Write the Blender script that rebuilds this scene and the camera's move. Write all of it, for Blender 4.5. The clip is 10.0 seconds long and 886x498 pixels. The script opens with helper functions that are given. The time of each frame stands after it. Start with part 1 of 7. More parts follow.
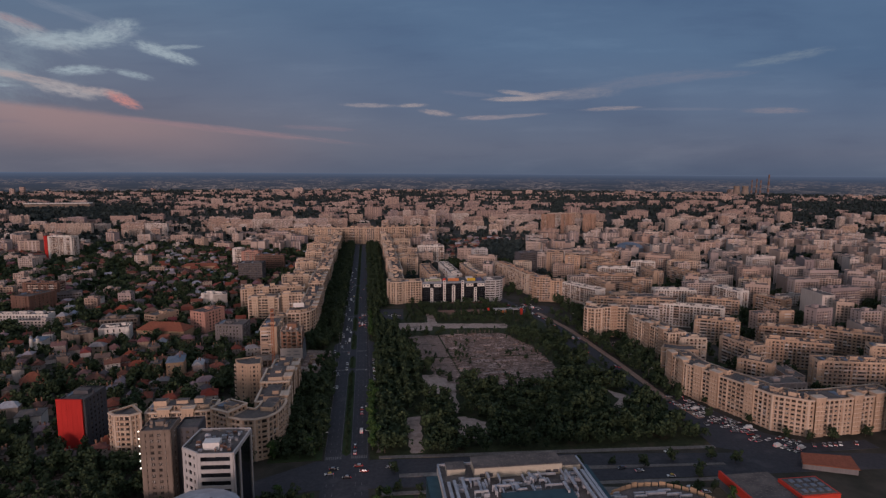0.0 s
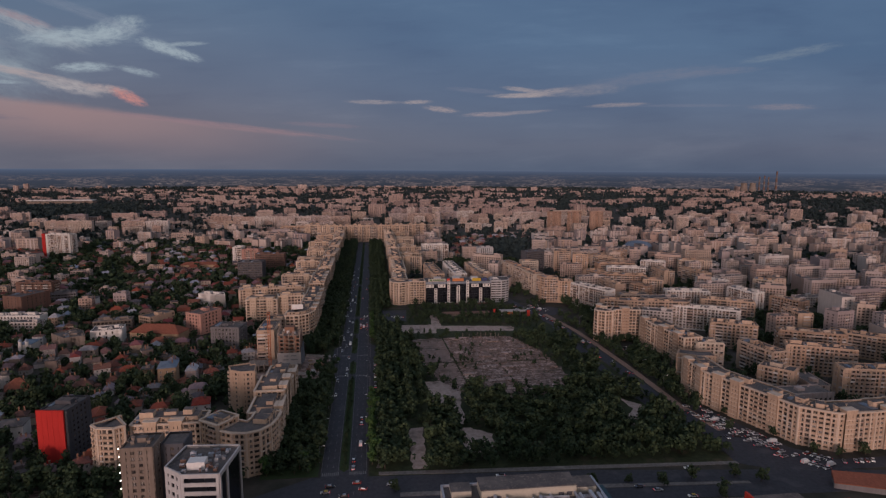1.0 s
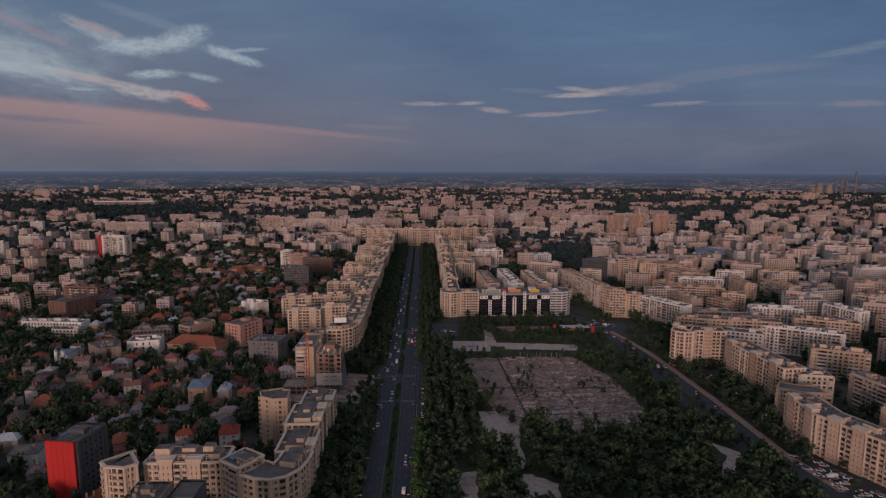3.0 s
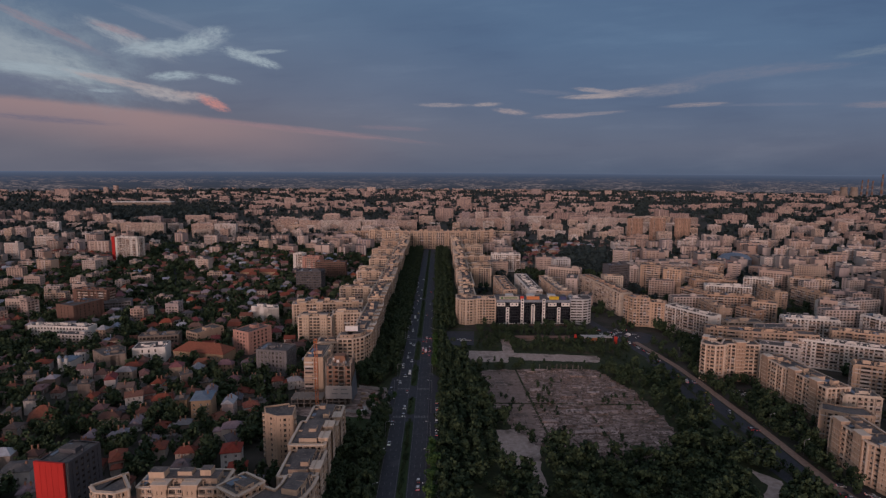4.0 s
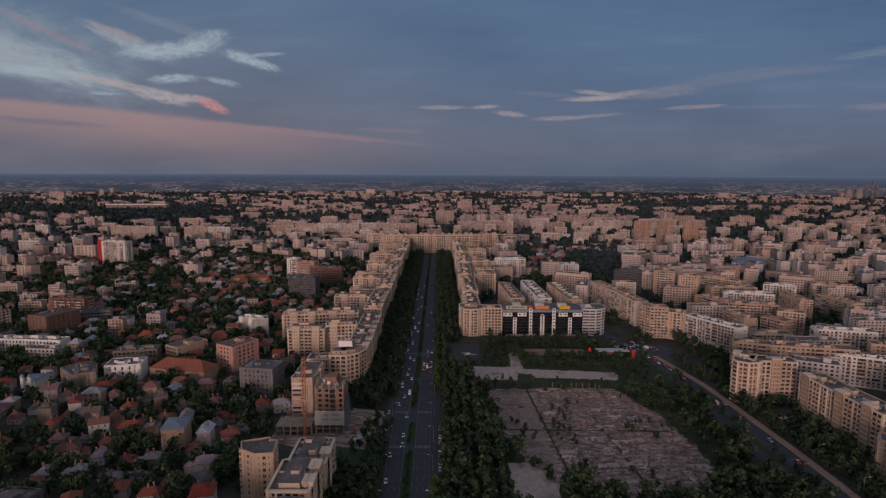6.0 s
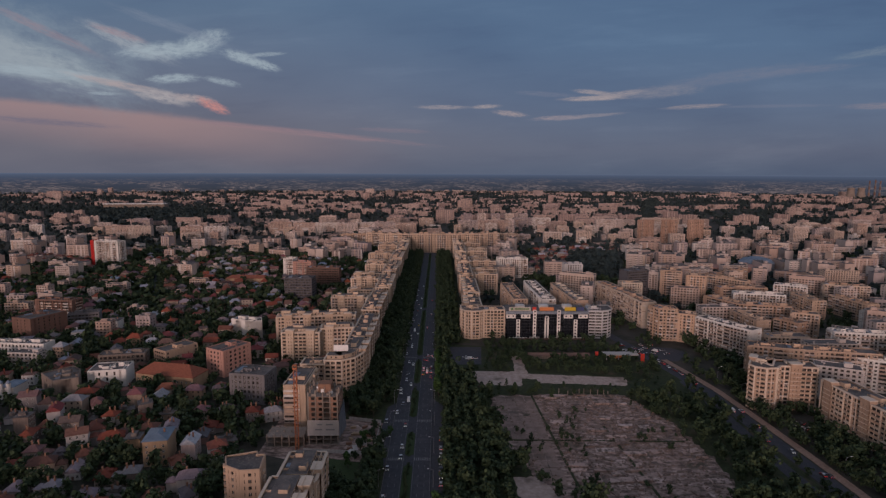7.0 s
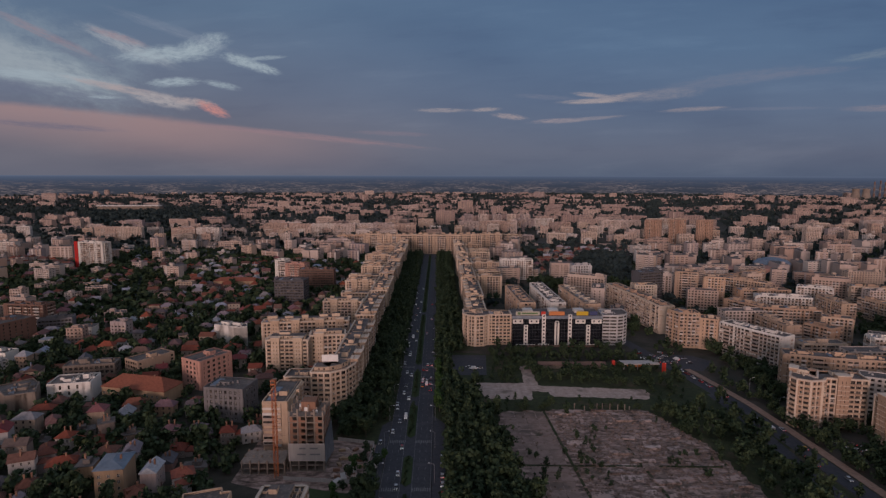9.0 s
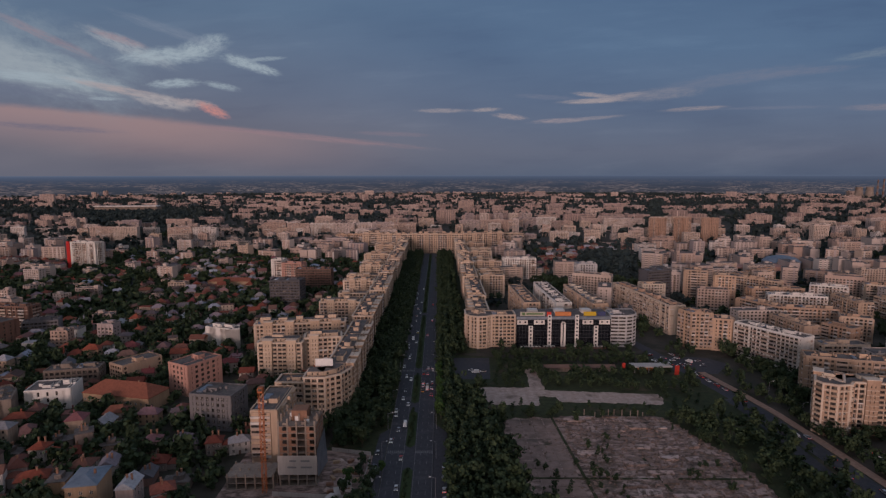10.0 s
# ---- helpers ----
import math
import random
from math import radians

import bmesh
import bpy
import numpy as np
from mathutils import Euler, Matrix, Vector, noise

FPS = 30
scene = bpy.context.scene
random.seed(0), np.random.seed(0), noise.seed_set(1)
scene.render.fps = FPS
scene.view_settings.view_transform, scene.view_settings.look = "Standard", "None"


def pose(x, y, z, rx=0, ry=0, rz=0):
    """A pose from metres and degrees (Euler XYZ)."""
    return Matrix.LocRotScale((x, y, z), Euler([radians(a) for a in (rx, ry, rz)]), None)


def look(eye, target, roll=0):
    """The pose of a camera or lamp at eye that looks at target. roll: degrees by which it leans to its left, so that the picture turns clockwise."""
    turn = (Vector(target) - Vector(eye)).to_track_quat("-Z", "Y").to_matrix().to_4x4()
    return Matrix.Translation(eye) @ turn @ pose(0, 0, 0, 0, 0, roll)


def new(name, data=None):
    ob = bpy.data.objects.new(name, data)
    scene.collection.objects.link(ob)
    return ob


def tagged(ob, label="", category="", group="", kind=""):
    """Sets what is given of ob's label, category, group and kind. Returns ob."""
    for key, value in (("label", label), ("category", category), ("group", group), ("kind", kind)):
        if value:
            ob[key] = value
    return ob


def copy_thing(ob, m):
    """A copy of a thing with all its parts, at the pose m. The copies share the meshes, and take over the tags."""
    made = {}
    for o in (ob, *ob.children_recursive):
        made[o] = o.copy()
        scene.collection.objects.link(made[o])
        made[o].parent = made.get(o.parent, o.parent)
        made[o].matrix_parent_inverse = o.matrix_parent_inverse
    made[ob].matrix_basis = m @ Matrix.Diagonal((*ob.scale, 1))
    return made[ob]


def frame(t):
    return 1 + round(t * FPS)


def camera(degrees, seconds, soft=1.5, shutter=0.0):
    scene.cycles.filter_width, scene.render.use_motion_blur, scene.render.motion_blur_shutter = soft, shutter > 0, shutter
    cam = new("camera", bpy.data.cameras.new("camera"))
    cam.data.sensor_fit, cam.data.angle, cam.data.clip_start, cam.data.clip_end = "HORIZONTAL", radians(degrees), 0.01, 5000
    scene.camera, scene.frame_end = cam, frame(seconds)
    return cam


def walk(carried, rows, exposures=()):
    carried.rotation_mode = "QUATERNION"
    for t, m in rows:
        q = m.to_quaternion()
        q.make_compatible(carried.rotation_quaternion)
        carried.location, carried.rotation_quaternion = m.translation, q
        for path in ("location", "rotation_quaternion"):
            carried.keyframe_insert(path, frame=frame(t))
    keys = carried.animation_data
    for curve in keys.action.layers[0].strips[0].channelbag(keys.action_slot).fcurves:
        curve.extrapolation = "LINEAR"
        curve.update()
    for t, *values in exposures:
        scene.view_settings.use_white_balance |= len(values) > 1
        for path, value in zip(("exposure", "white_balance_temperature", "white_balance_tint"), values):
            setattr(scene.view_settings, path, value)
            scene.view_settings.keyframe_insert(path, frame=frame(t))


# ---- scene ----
cam = camera(75.0, 10.0, soft=1.3)
PATH = [
    (0, (9.057, -16.12, 156.829), (9.317, -14.156, 156.56), 0.3),
    (0.5, (10.615, -6.39, 156.185), (10.876, -4.426, 155.913), 0.3),
    (1, (11.787, 4.928, 156.696), (12.032, 6.893, 156.416), 0.3),
    (1.5, (12.979, 17.211, 156.201), (13.187, 19.181, 155.922), 0.3),
    (2, (13.486, 29.638, 156.338), (13.651, 31.611, 156.061), 0.3),
    (2.5, (14.301, 42.181, 156.792), (14.413, 44.158, 156.514), 0.2),
    (4, (14.345, 76.283, 157.808), (14.358, 78.264, 157.535), 0.3),
    (4.5, (14.353, 86.925, 158.519), (14.36, 88.906, 158.247), 0.4),
    (5, (13.207, 98.043, 158.594), (13.217, 100.025, 158.324), 0.4),
    (5.5, (12.521, 108.512, 156.96), (12.534, 110.495, 156.695), 0.3),
    (7, (11.923, 139.113, 152.172), (11.937, 141.095, 151.906), 0.2),
    (7.5, (11.937, 149.602, 149.61), (11.951, 151.586, 149.351), 0.2),
    (8, (11.558, 160.142, 148.376), (11.574, 162.124, 148.114), 0.3),
    (8.5, (11.456, 170.582, 146.696), (11.471, 172.565, 146.434), 0.1),
    (9, (11.463, 180.792, 143.552), (11.477, 182.775, 143.296), 0.1),
    (9.5, (11.264, 191.262, 142.032), (11.278, 193.245, 141.773), 0.0),
    (10, (11.377, 201.361, 138.882), (11.389, 203.345, 138.627), -0.1),
]
walk(cam, [(t, look(eye, target, roll)) for t, eye, target, roll in PATH])

# ---- world and light ----
world = bpy.data.worlds.new("dusk_sky")
scene.world = world
world.use_nodes = True


class Nodes:
    """Short calls for a node tree."""

    def __init__(self, tree):
        self.tree = tree

    def add(self, kind, **sets):
        node = self.tree.nodes.new(kind)
        for key, value in sets.items():
            if key == "op":
                node.operation = value
            elif key == "blend":
                node.data_type, node.blend_type = "RGBA", value
        return node

    def plug(self, value, socket):
        if isinstance(value, bpy.types.NodeSocket):
            self.tree.links.new(value, socket)
        else:
            socket.default_value = value

    def math(self, op, a, b=0.0, c=0.0):
        node = self.add("ShaderNodeMath", op=op)
        for value, socket in zip((a, b, c), node.inputs):
            self.plug(value, socket)
        return node.outputs[0]

    def mix(self, fac, a, b, blend="MIX"):
        node = self.add("ShaderNodeMix", blend=blend)
        self.plug(fac, node.inputs[0])
        self.plug(a if isinstance(a, bpy.types.NodeSocket) else (*a, 1), node.inputs[6])
        self.plug(b if isinstance(b, bpy.types.NodeSocket) else (*b, 1), node.inputs[7])
        return node.outputs[2]

    def ramp(self, fac, stops, constant=False):
        node = self.add("ShaderNodeValToRGB")
        ramp = node.color_ramp
        if constant:
            ramp.interpolation = "CONSTANT"
        while len(ramp.elements) < len(stops):
            ramp.elements.new(0.5)
        for element, (at, colour) in zip(ramp.elements, stops):
            element.position, element.color = at, (*colour, 1)
        self.plug(fac, node.inputs[0])
        return node.outputs[0]

    def noise(self, vector, scale, detail=3.0, rough=0.55):
        node = self.add("ShaderNodeTexNoise")
        if vector is not None:
            self.plug(vector, node.inputs["Vector"])
        node.inputs["Scale"].default_value = scale
        node.inputs["Detail"].default_value = detail
        node.inputs["Roughness"].default_value = rough
        return node.outputs["Fac"]

    def smooth(self, value, low, high):
        node = self.add("ShaderNodeMapRange")
        node.interpolation_type = "SMOOTHSTEP"
        self.plug(value, node.inputs[0])
        node.inputs[1].default_value, node.inputs[2].default_value = low, high
        return node.outputs[0]


SUN_UP, SUN_FROM = 7.0, 196.0   # degrees above the horizon; compass turn of the sun, y being 0


def build_sky():
    n = Nodes(world.node_tree)
    world.node_tree.nodes.clear()
    coord = n.add("ShaderNodeTexCoord").outputs["Generated"]
    split = n.add("ShaderNodeSeparateXYZ")
    n.plug(coord, split.inputs[0])
    x, y, z = split.outputs
    sky = n.add("ShaderNodeTexSky")
    sky.sky_type, sky.sun_disc = "NISHITA", False
    sky.sun_elevation, sky.sun_rotation = radians(SUN_UP), radians(SUN_FROM)
    air = n.mix(1.0, sky.outputs[0], (0.028, 0.028, 0.03), "MULTIPLY")
    # plane coordinates of the eastern sky: across u, up v
    depth = n.math("MAXIMUM", y, 0.05)
    u, v = n.math("DIVIDE", x, depth), n.math("DIVIDE", z, depth)
    flat = n.add("ShaderNodeCombineXYZ")
    n.plug(n.math("MULTIPLY", u, 1.0), flat.inputs[0])
    n.plug(n.math("MULTIPLY", v, 3.2), flat.inputs[1])
    wisp = n.noise(flat.outputs[0], 5.0, 6.0, 0.62)
    broad = n.noise(flat.outputs[0], 2.3, 3.0, 0.5)
    # the cloud deck: mauve at the horizon, slate blue above
    deck = n.ramp(n.math("MULTIPLY", v, 2.6), [(0.0, (0.100, 0.130, 0.200)), (0.10, (0.122, 0.145, 0.218)), (0.30, (0.114, 0.158, 0.256)), (0.55, (0.098, 0.162, 0.276)), (1.0, (0.087, 0.152, 0.268))])
    mauve = n.ramp(n.math("MULTIPLY", v, 2.6), [(0.0, (0.140, 0.146, 0.196)), (0.15, (0.182, 0.170, 0.214)), (0.35, (0.150, 0.172, 0.244)), (0.7, (0.122, 0.182, 0.280))])
    deck = n.mix(n.smooth(u, 0.35, -0.6), deck, mauve)
    deck = n.mix(n.smooth(broad, 0.36, 0.68), deck, n.mix(1.0, deck, (0.84, 0.86, 0.90), "MULTIPLY"))
    west = n.ramp(n.math("MULTIPLY", z, 1.6), [(0.0, (0.80, 0.49, 0.35)), (0.25, (0.60, 0.45, 0.40)), (0.7, (0.335, 0.33, 0.38)), (1.0, (0.258, 0.292, 0.39))])
    bands = n.add("ShaderNodeCombineXYZ")
    n.plug(n.math("ADD", n.math("MULTIPLY", u, 1.6), n.math("MULTIPLY", v, 2.0)), bands.inputs[0])
    n.plug(n.math("SUBTRACT", n.math("MULTIPLY", v, 11.0), n.math("MULTIPLY", u, 0.9)), bands.inputs[1])
    drift = n.noise(bands.outputs[0], 1.5, 7.0, 0.62)
    deck = n.mix(n.math("MULTIPLY", n.smooth(drift, 0.50, 0.72), 0.55), deck, n.mix(1.0, deck, (1.32, 1.26, 1.18), "MULTIPLY"))
    deck = n.mix(n.math("MULTIPLY", n.smooth(drift, 0.48, 0.28), 0.55), deck, n.mix(1.0, deck, (0.80, 0.80, 0.86), "MULTIPLY"))
    colour = n.mix(n.smooth(n.math("SUBTRACT", y, z), 0.35, -0.45), deck, west)
    colour = n.mix(0.1, colour, air)
    front = n.smooth(y, 0.15, 0.4)

    def streak(u0, v0, long, thick, lean, tint, strength, ragged=0.5):
        nonlocal colour
        du, dv = n.math("SUBTRACT", u, u0), n.math("SUBTRACT", v, v0)
        c, s = math.cos(lean), math.sin(lean)
        a = n.math("ADD", n.math("MULTIPLY", du, c / long), n.math("MULTIPLY", dv, s / long))
        b = n.math("ADD", n.math("MULTIPLY", du, -s / thick), n.math("MULTIPLY", dv, c / thick))
        b = n.math("ADD", b, n.math("MULTIPLY", n.math("SUBTRACT", wisp, 0.5), 3.0 * ragged))
        own = n.add("ShaderNodeCombineXYZ")
        n.plug(n.math("MULTIPLY", a, 1.1 + 5.0 * long), own.inputs[0])
        n.plug(n.math("MULTIPLY", b, 0.75 + 9.0 * thick), own.inputs[1])
        own.inputs[2].default_value = 7.3 * u0 + 3.1 * v0
        tuft = n.noise(own.outputs[0], 2.4, 8.0, 0.7)
        r = n.math("ADD", n.math("MULTIPLY", a, a), n.math("MULTIPLY", b, b))
        hull = n.smooth(r, 2.3, 0.0)
        body = n.smooth(n.math("ADD", tuft, n.math("MULTIPLY", hull, 0.30)), 0.44, 0.98)
        mask = n.math("MULTIPLY", n.math("MULTIPLY", body, hull), n.math("MULTIPLY", front, min(1.0, strength)))
        colour = n.mix(mask, colour, tint)

    # the rosy bank in the north-east: a firm upper edge that sinks to the right
    edge = n.math("SUBTRACT", n.math("ADD", 0.043, n.math("MULTIPLY", u, -0.107)), v)
    edge = n.math("ADD", edge, n.math("MULTIPLY", n.math("SUBTRACT", wisp, 0.5), 0.022))
    bank = n.math("MULTIPLY", n.smooth(edge, -0.005, 0.008), n.smooth(edge, 0.088, 0.0))
    bank = n.math("MULTIPLY", n.math("MULTIPLY", bank, front), n.smooth(u, 0.0, -0.5))
    colour = n.mix(n.math("MULTIPLY", bank, 0.8), colour, (0.335, 0.225, 0.228))
    pale, blush, rose, mauve_ = (0.33, 0.395, 0.45), (0.39, 0.33, 0.34), (0.52, 0.24, 0.225), (0.165, 0.185, 0.26)
    streak(-0.70, 0.205, 0.22, 0.062, -0.30, (0.215, 0.27, 0.335), 0.75, 0.3)
    streak(-0.70, 0.182, 0.17, 0.032, -0.28, (0.31, 0.36, 0.405), 0.95, 0.4)
    streak(-0.78, 0.215, 0.15, 0.030, -0.38, (0.29, 0.335, 0.385), 0.85, 0.45)
    streak(-0.66, 0.232, 0.10, 0.007, -0.42, (0.29, 0.215, 0.25), 0.6, 0.45)
    streak(-0.60, 0.196, 0.05, 0.005, -0.3, (0.15, 0.18, 0.255), 0.7, 0.4)
    streak(-0.66, 0.162, 0.12, 0.008, -0.10, pale, 0.85, 0.4)
    streak(-0.70, 0.144, 0.20, 0.011, -0.12, (0.145, 0.165, 0.235), 0.75, 0.35)
    streak(-0.535, 0.143, 0.085, 0.006, -0.19, blush, 0.9, 0.45)
    streak(-0.468, 0.125, 0.050, 0.010, -0.18, (0.37, 0.345, 0.365), 1.0, 0.45)
    streak(-0.415, 0.121, 0.035, 0.006, -0.12, blush, 0.95, 0.4)
    streak(-0.382, 0.109, 0.027, 0.008, -0.42, rose, 1.0, 0.3)
    streak(-0.565, 0.128, 0.026, 0.0028, -0.03, pale, 0.7, 0.3)
    streak(-0.520, 0.212, 0.075, 0.013, -0.40, (0.30, 0.335, 0.385), 0.95, 0.5)
    streak(-0.460, 0.197, 0.075, 0.013, 0.02, pale, 1.0, 0.5)
    streak(-0.395, 0.213, 0.042, 0.015, 0.28, pale, 1.0, 0.5)
    streak(-0.535, 0.226, 0.045, 0.006, -0.30, (0.33, 0.245, 0.275), 0.7, 0.4)
    streak(-0.332, 0.189, 0.030, 0.009, -0.25, pale, 1.0, 0.45)
    streak(-0.298, 0.177, 0.030, 0.007, -0.25, pale, 1.0, 0.4)
    streak(-0.290, 0.193, 0.030, 0.0035, 0.06, pale, 0.7, 0.4)
    streak(-0.445, 0.153, 0.042, 0.0070, 0.02, pale, 0.95, 0.45)
    streak(-0.365, 0.148, 0.028, 0.0055, -0.2, pale, 0.75, 0.45)
    streak(-0.440, 0.236, 0.100, 0.008, -0.32, (0.19, 0.23, 0.31), 0.6, 0.5)
    streak(-0.66, 0.081, 0.11, 0.0055, -0.07, (0.155, 0.145, 0.20), 0.8, 0.35)
    streak(-0.24, 0.066, 0.20, 0.005, -0.10, (0.30, 0.20, 0.225), 0.7, 0.4)
    streak(-0.08, 0.069, 0.06, 0.004, -0.04, (0.22, 0.18, 0.225), 0.6, 0.4)
    streak(0.005, 0.108, 0.040, 0.0035, 0.0, (0.30, 0.27, 0.30), 0.9, 0.35)
    streak(0.078, 0.109, 0.024, 0.0032, 0.05, (0.33, 0.29, 0.31), 0.95, 0.35)
    streak(0.120, 0.0975, 0.026, 0.0045, -0.10, (0.33, 0.28, 0.30), 0.95, 0.35)
    streak(0.205, 0.0905, 0.045, 0.0038, 0.04, (0.29, 0.25, 0.285), 0.9, 0.4)
    streak(0.260, 0.0945, 0.050, 0.0030, 0.09, (0.26, 0.24, 0.28), 0.8, 0.4)
    streak(0.262, 0.1235, 0.055, 0.0042, 0.04, (0.36, 0.31, 0.32), 1.0, 0.4)
    streak(0.258, 0.134, 0.030, 0.0040, -0.08, (0.33, 0.29, 0.31), 0.9, 0.45)
    streak(0.305, 0.131, 0.045, 0.0045, 0.12, (0.33, 0.29, 0.31), 0.9, 0.4)
    streak(0.375, 0.135, 0.065, 0.0095, 0.08, (0.225, 0.225, 0.275), 0.7, 0.4)
    streak(0.500, 0.160, 0.120, 0.0110, 0.15, (0.18, 0.195, 0.265), 0.5, 0.45)
    streak(0.620, 0.172, 0.080, 0.0060, 0.10, mauve_, 0.6, 0.45)
    streak(0.435, 0.1110, 0.050, 0.0035, 0.06, (0.28, 0.25, 0.28), 0.85, 0.35)
    streak(0.570, 0.1120, 0.090, 0.0030, 0.02, mauve_, 0.6, 0.35)
    streak(0.750, 0.1130, 0.060, 0.0055, 0.02, (0.23, 0.21, 0.255), 0.75, 0.4)
    streak(0.760, 0.2080, 0.090, 0.0080, 0.18, (0.175, 0.225, 0.295), 0.7, 0.5)
    streak(0.18, 0.130, 0.05, 0.004, -0.05, mauve_, 0.6, 0.45)
    back = n.add("ShaderNodeBackground")
    n.plug(colour, back.inputs[0])
    back.inputs[1].default_value = 1.0
    n.tree.links.new(back.outputs[0], n.add("ShaderNodeOutputWorld").inputs[0])


build_sky()
sun = bpy.data.lights.new("sun", "SUN")
sun.energy, sun.angle, sun.color = 1.68, radians(15), (1.0, 0.71, 0.67)
turn, rise = radians(SUN_FROM), radians(SUN_UP)
sun_way = Vector((math.sin(turn) * math.cos(rise), math.cos(turn) * math.cos(rise), math.sin(rise)))
new("sun", sun).matrix_world = look(sun_way * 900, (0, 0, 0))


# ---- materials ----
def material(name, build, rough=0.85, metal=0.0, bump=0.0, bump_scale=1.0, spec=0.3):
    """A principled material: build(n, place, pick) returns the colour; place is the world position, pick the object's own random number."""
    m = bpy.data.materials.new(name)
    m.use_nodes = True
    n = Nodes(m.node_tree)
    shader = m.node_tree.nodes["Principled BSDF"]
    place = n.add("ShaderNodeNewGeometry").outputs["Position"]
    pick = n.add("ShaderNodeObjectInfo").outputs["Random"]
    n.plug(build(n, place, pick), shader.inputs["Base Color"])
    shader.inputs["Roughness"].default_value = rough
    shader.inputs["Metallic"].default_value = metal
    shader.inputs["Specular IOR Level"].default_value = spec
    if bump:
        node = n.add("ShaderNodeBump")
        node.inputs["Strength"].default_value = bump
        node.inputs["Distance"].default_value = 0.1
        n.plug(n.noise(place, bump_scale, 4.0), node.inputs["Height"])
        n.plug(node.outputs[0], shader.inputs["Normal"])
    return m


def tint(n):
    node = n.add("ShaderNodeAttribute")
    node.attribute_name = "tint"
    return node.outputs["Fac"]


def weathered(n, place, base, amount=0.3):
    """Rain streaks, patches and grain over a plain colour."""
    tall = n.add("ShaderNodeVectorMath", op="MULTIPLY")
    n.plug(place, tall.inputs[0])
    tall.inputs[1].default_value = (0.9, 0.9, 0.11)
    streaks = n.smooth(n.noise(tall.outputs[0], 1.0, 3.0), 0.35, 0.7)
    patches = n.smooth(n.noise(place, 0.06, 3.0), 0.35, 0.7)
    dull = n.mix(1.0, base, (0.60, 0.575, 0.56), "MULTIPLY")
    base = n.mix(n.math("MULTIPLY", streaks, amount), base, dull)
    return n.mix(n.math("MULTIPLY", patches, amount), base, dull)


def plaster(name, stops, amount=0.35, by_tint=False):
    def build(n, place, pick):
        return weathered(n, place, n.ramp(tint(n) if by_tint else pick, stops), amount)
    return material(name, build, 0.9, bump=0.15, bump_scale=1.5)


CREAM = [(0.0, (0.46, 0.325, 0.232)), (0.35, (0.56, 0.415, 0.300)), (0.7, (0.60, 0.465, 0.345)), (1.0, (0.50, 0.350, 0.250))]
mat_boulevard = plaster("boulevard_plaster", CREAM)
mat_block = plaster("block_plaster", [(0.0, (0.46, 0.33, 0.235)), (0.3, (0.56, 0.414, 0.304)), (0.55, (0.52, 0.355, 0.244)), (0.7, (0.6, 0.512, 0.414)), (0.85, (0.38, 0.261, 0.184)), (1.0, (0.48, 0.325, 0.23))])
mat_white = plaster("white_plaster", [(0.0, (0.66, 0.62, 0.57)), (1.0, (0.72, 0.68, 0.63))], 0.25)
mat_blocks = plaster("city_plaster", [(0.0, (0.314, 0.237, 0.209)), (0.18, (0.494, 0.389, 0.332)), (0.34, (0.418, 0.294, 0.237)), (0.5, (0.627, 0.58, 0.541)), (0.62, (0.475, 0.351, 0.266)), (0.8, (0.57, 0.475, 0.418)), (1.0, (0.323, 0.266, 0.266))], 0.3, True)
mat_house = plaster("house_plaster", [(0.0, (0.30, 0.235, 0.195)), (0.16, (0.41, 0.335, 0.28)), (0.3, (0.25, 0.195, 0.165)), (0.45, (0.60, 0.56, 0.53)), (0.6, (0.44, 0.285, 0.165)), (0.72, (0.30, 0.26, 0.25)), (0.86, (0.72, 0.70, 0.68)), (1.0, (0.33, 0.19, 0.155))], 0.5)
# outermost blocks: duller than city_plaster, distance haze put into the colour
mat_far = plaster("far_plaster_haze_toned", [(0.0, (0.28, 0.205, 0.185)), (0.3, (0.46, 0.345, 0.29)), (0.6, (0.35, 0.255, 0.23)), (0.8, (0.55, 0.435, 0.375)), (1.0, (0.235, 0.185, 0.18))], 0.3, True)
mat_houses = plaster("houses_plaster", [(0.0, (0.33, 0.255, 0.20)), (0.2, (0.42, 0.345, 0.275)), (0.4, (0.28, 0.21, 0.165)), (0.6, (0.50, 0.46, 0.42)), (0.8, (0.36, 0.24, 0.155)), (1.0, (0.55, 0.53, 0.51))], 0.5, True)


def patched(n, place, pick):
    """Balcony fronts that each household has painted or clad its own way."""
    node = n.add("ShaderNodeNewGeometry")
    base = n.ramp(node.outputs["Random Per Island"], [(0.0, (0.50, 0.40, 0.33)), (0.3, (0.42, 0.31, 0.25)), (0.5, (0.60, 0.53, 0.47)), (0.62, (0.33, 0.24, 0.19)), (0.75, (0.52, 0.40, 0.32)), (0.88, (0.68, 0.64, 0.60)), (1.0, (0.30, 0.27, 0.26))])
    return weathered(n, place, base, 0.35)


mat_balcony = material("balcony_fronts", patched, 0.85)
mat_office = plaster("office_cladding", [(0.0, (0.44, 0.43, 0.43)), (1.0, (0.48, 0.47, 0.46))], 0.25)
mat_salmon = plaster("salmon_plaster", [(0.0, (0.47, 0.265, 0.21)), (1.0, (0.47, 0.265, 0.21))])
mat_ochre = plaster("ochre_plaster", [(0.0, (0.42, 0.29, 0.185)), (1.0, (0.42, 0.29, 0.185))])
mat_grey = plaster("grey_cladding", [(0.0, (0.17, 0.16, 0.17)), (1.0, (0.19, 0.18, 0.18))], 0.3)
mat_slate = plaster("slate_panels", [(0.0, (0.085, 0.085, 0.095)), (1.0, (0.10, 0.10, 0.11))], 0.3)
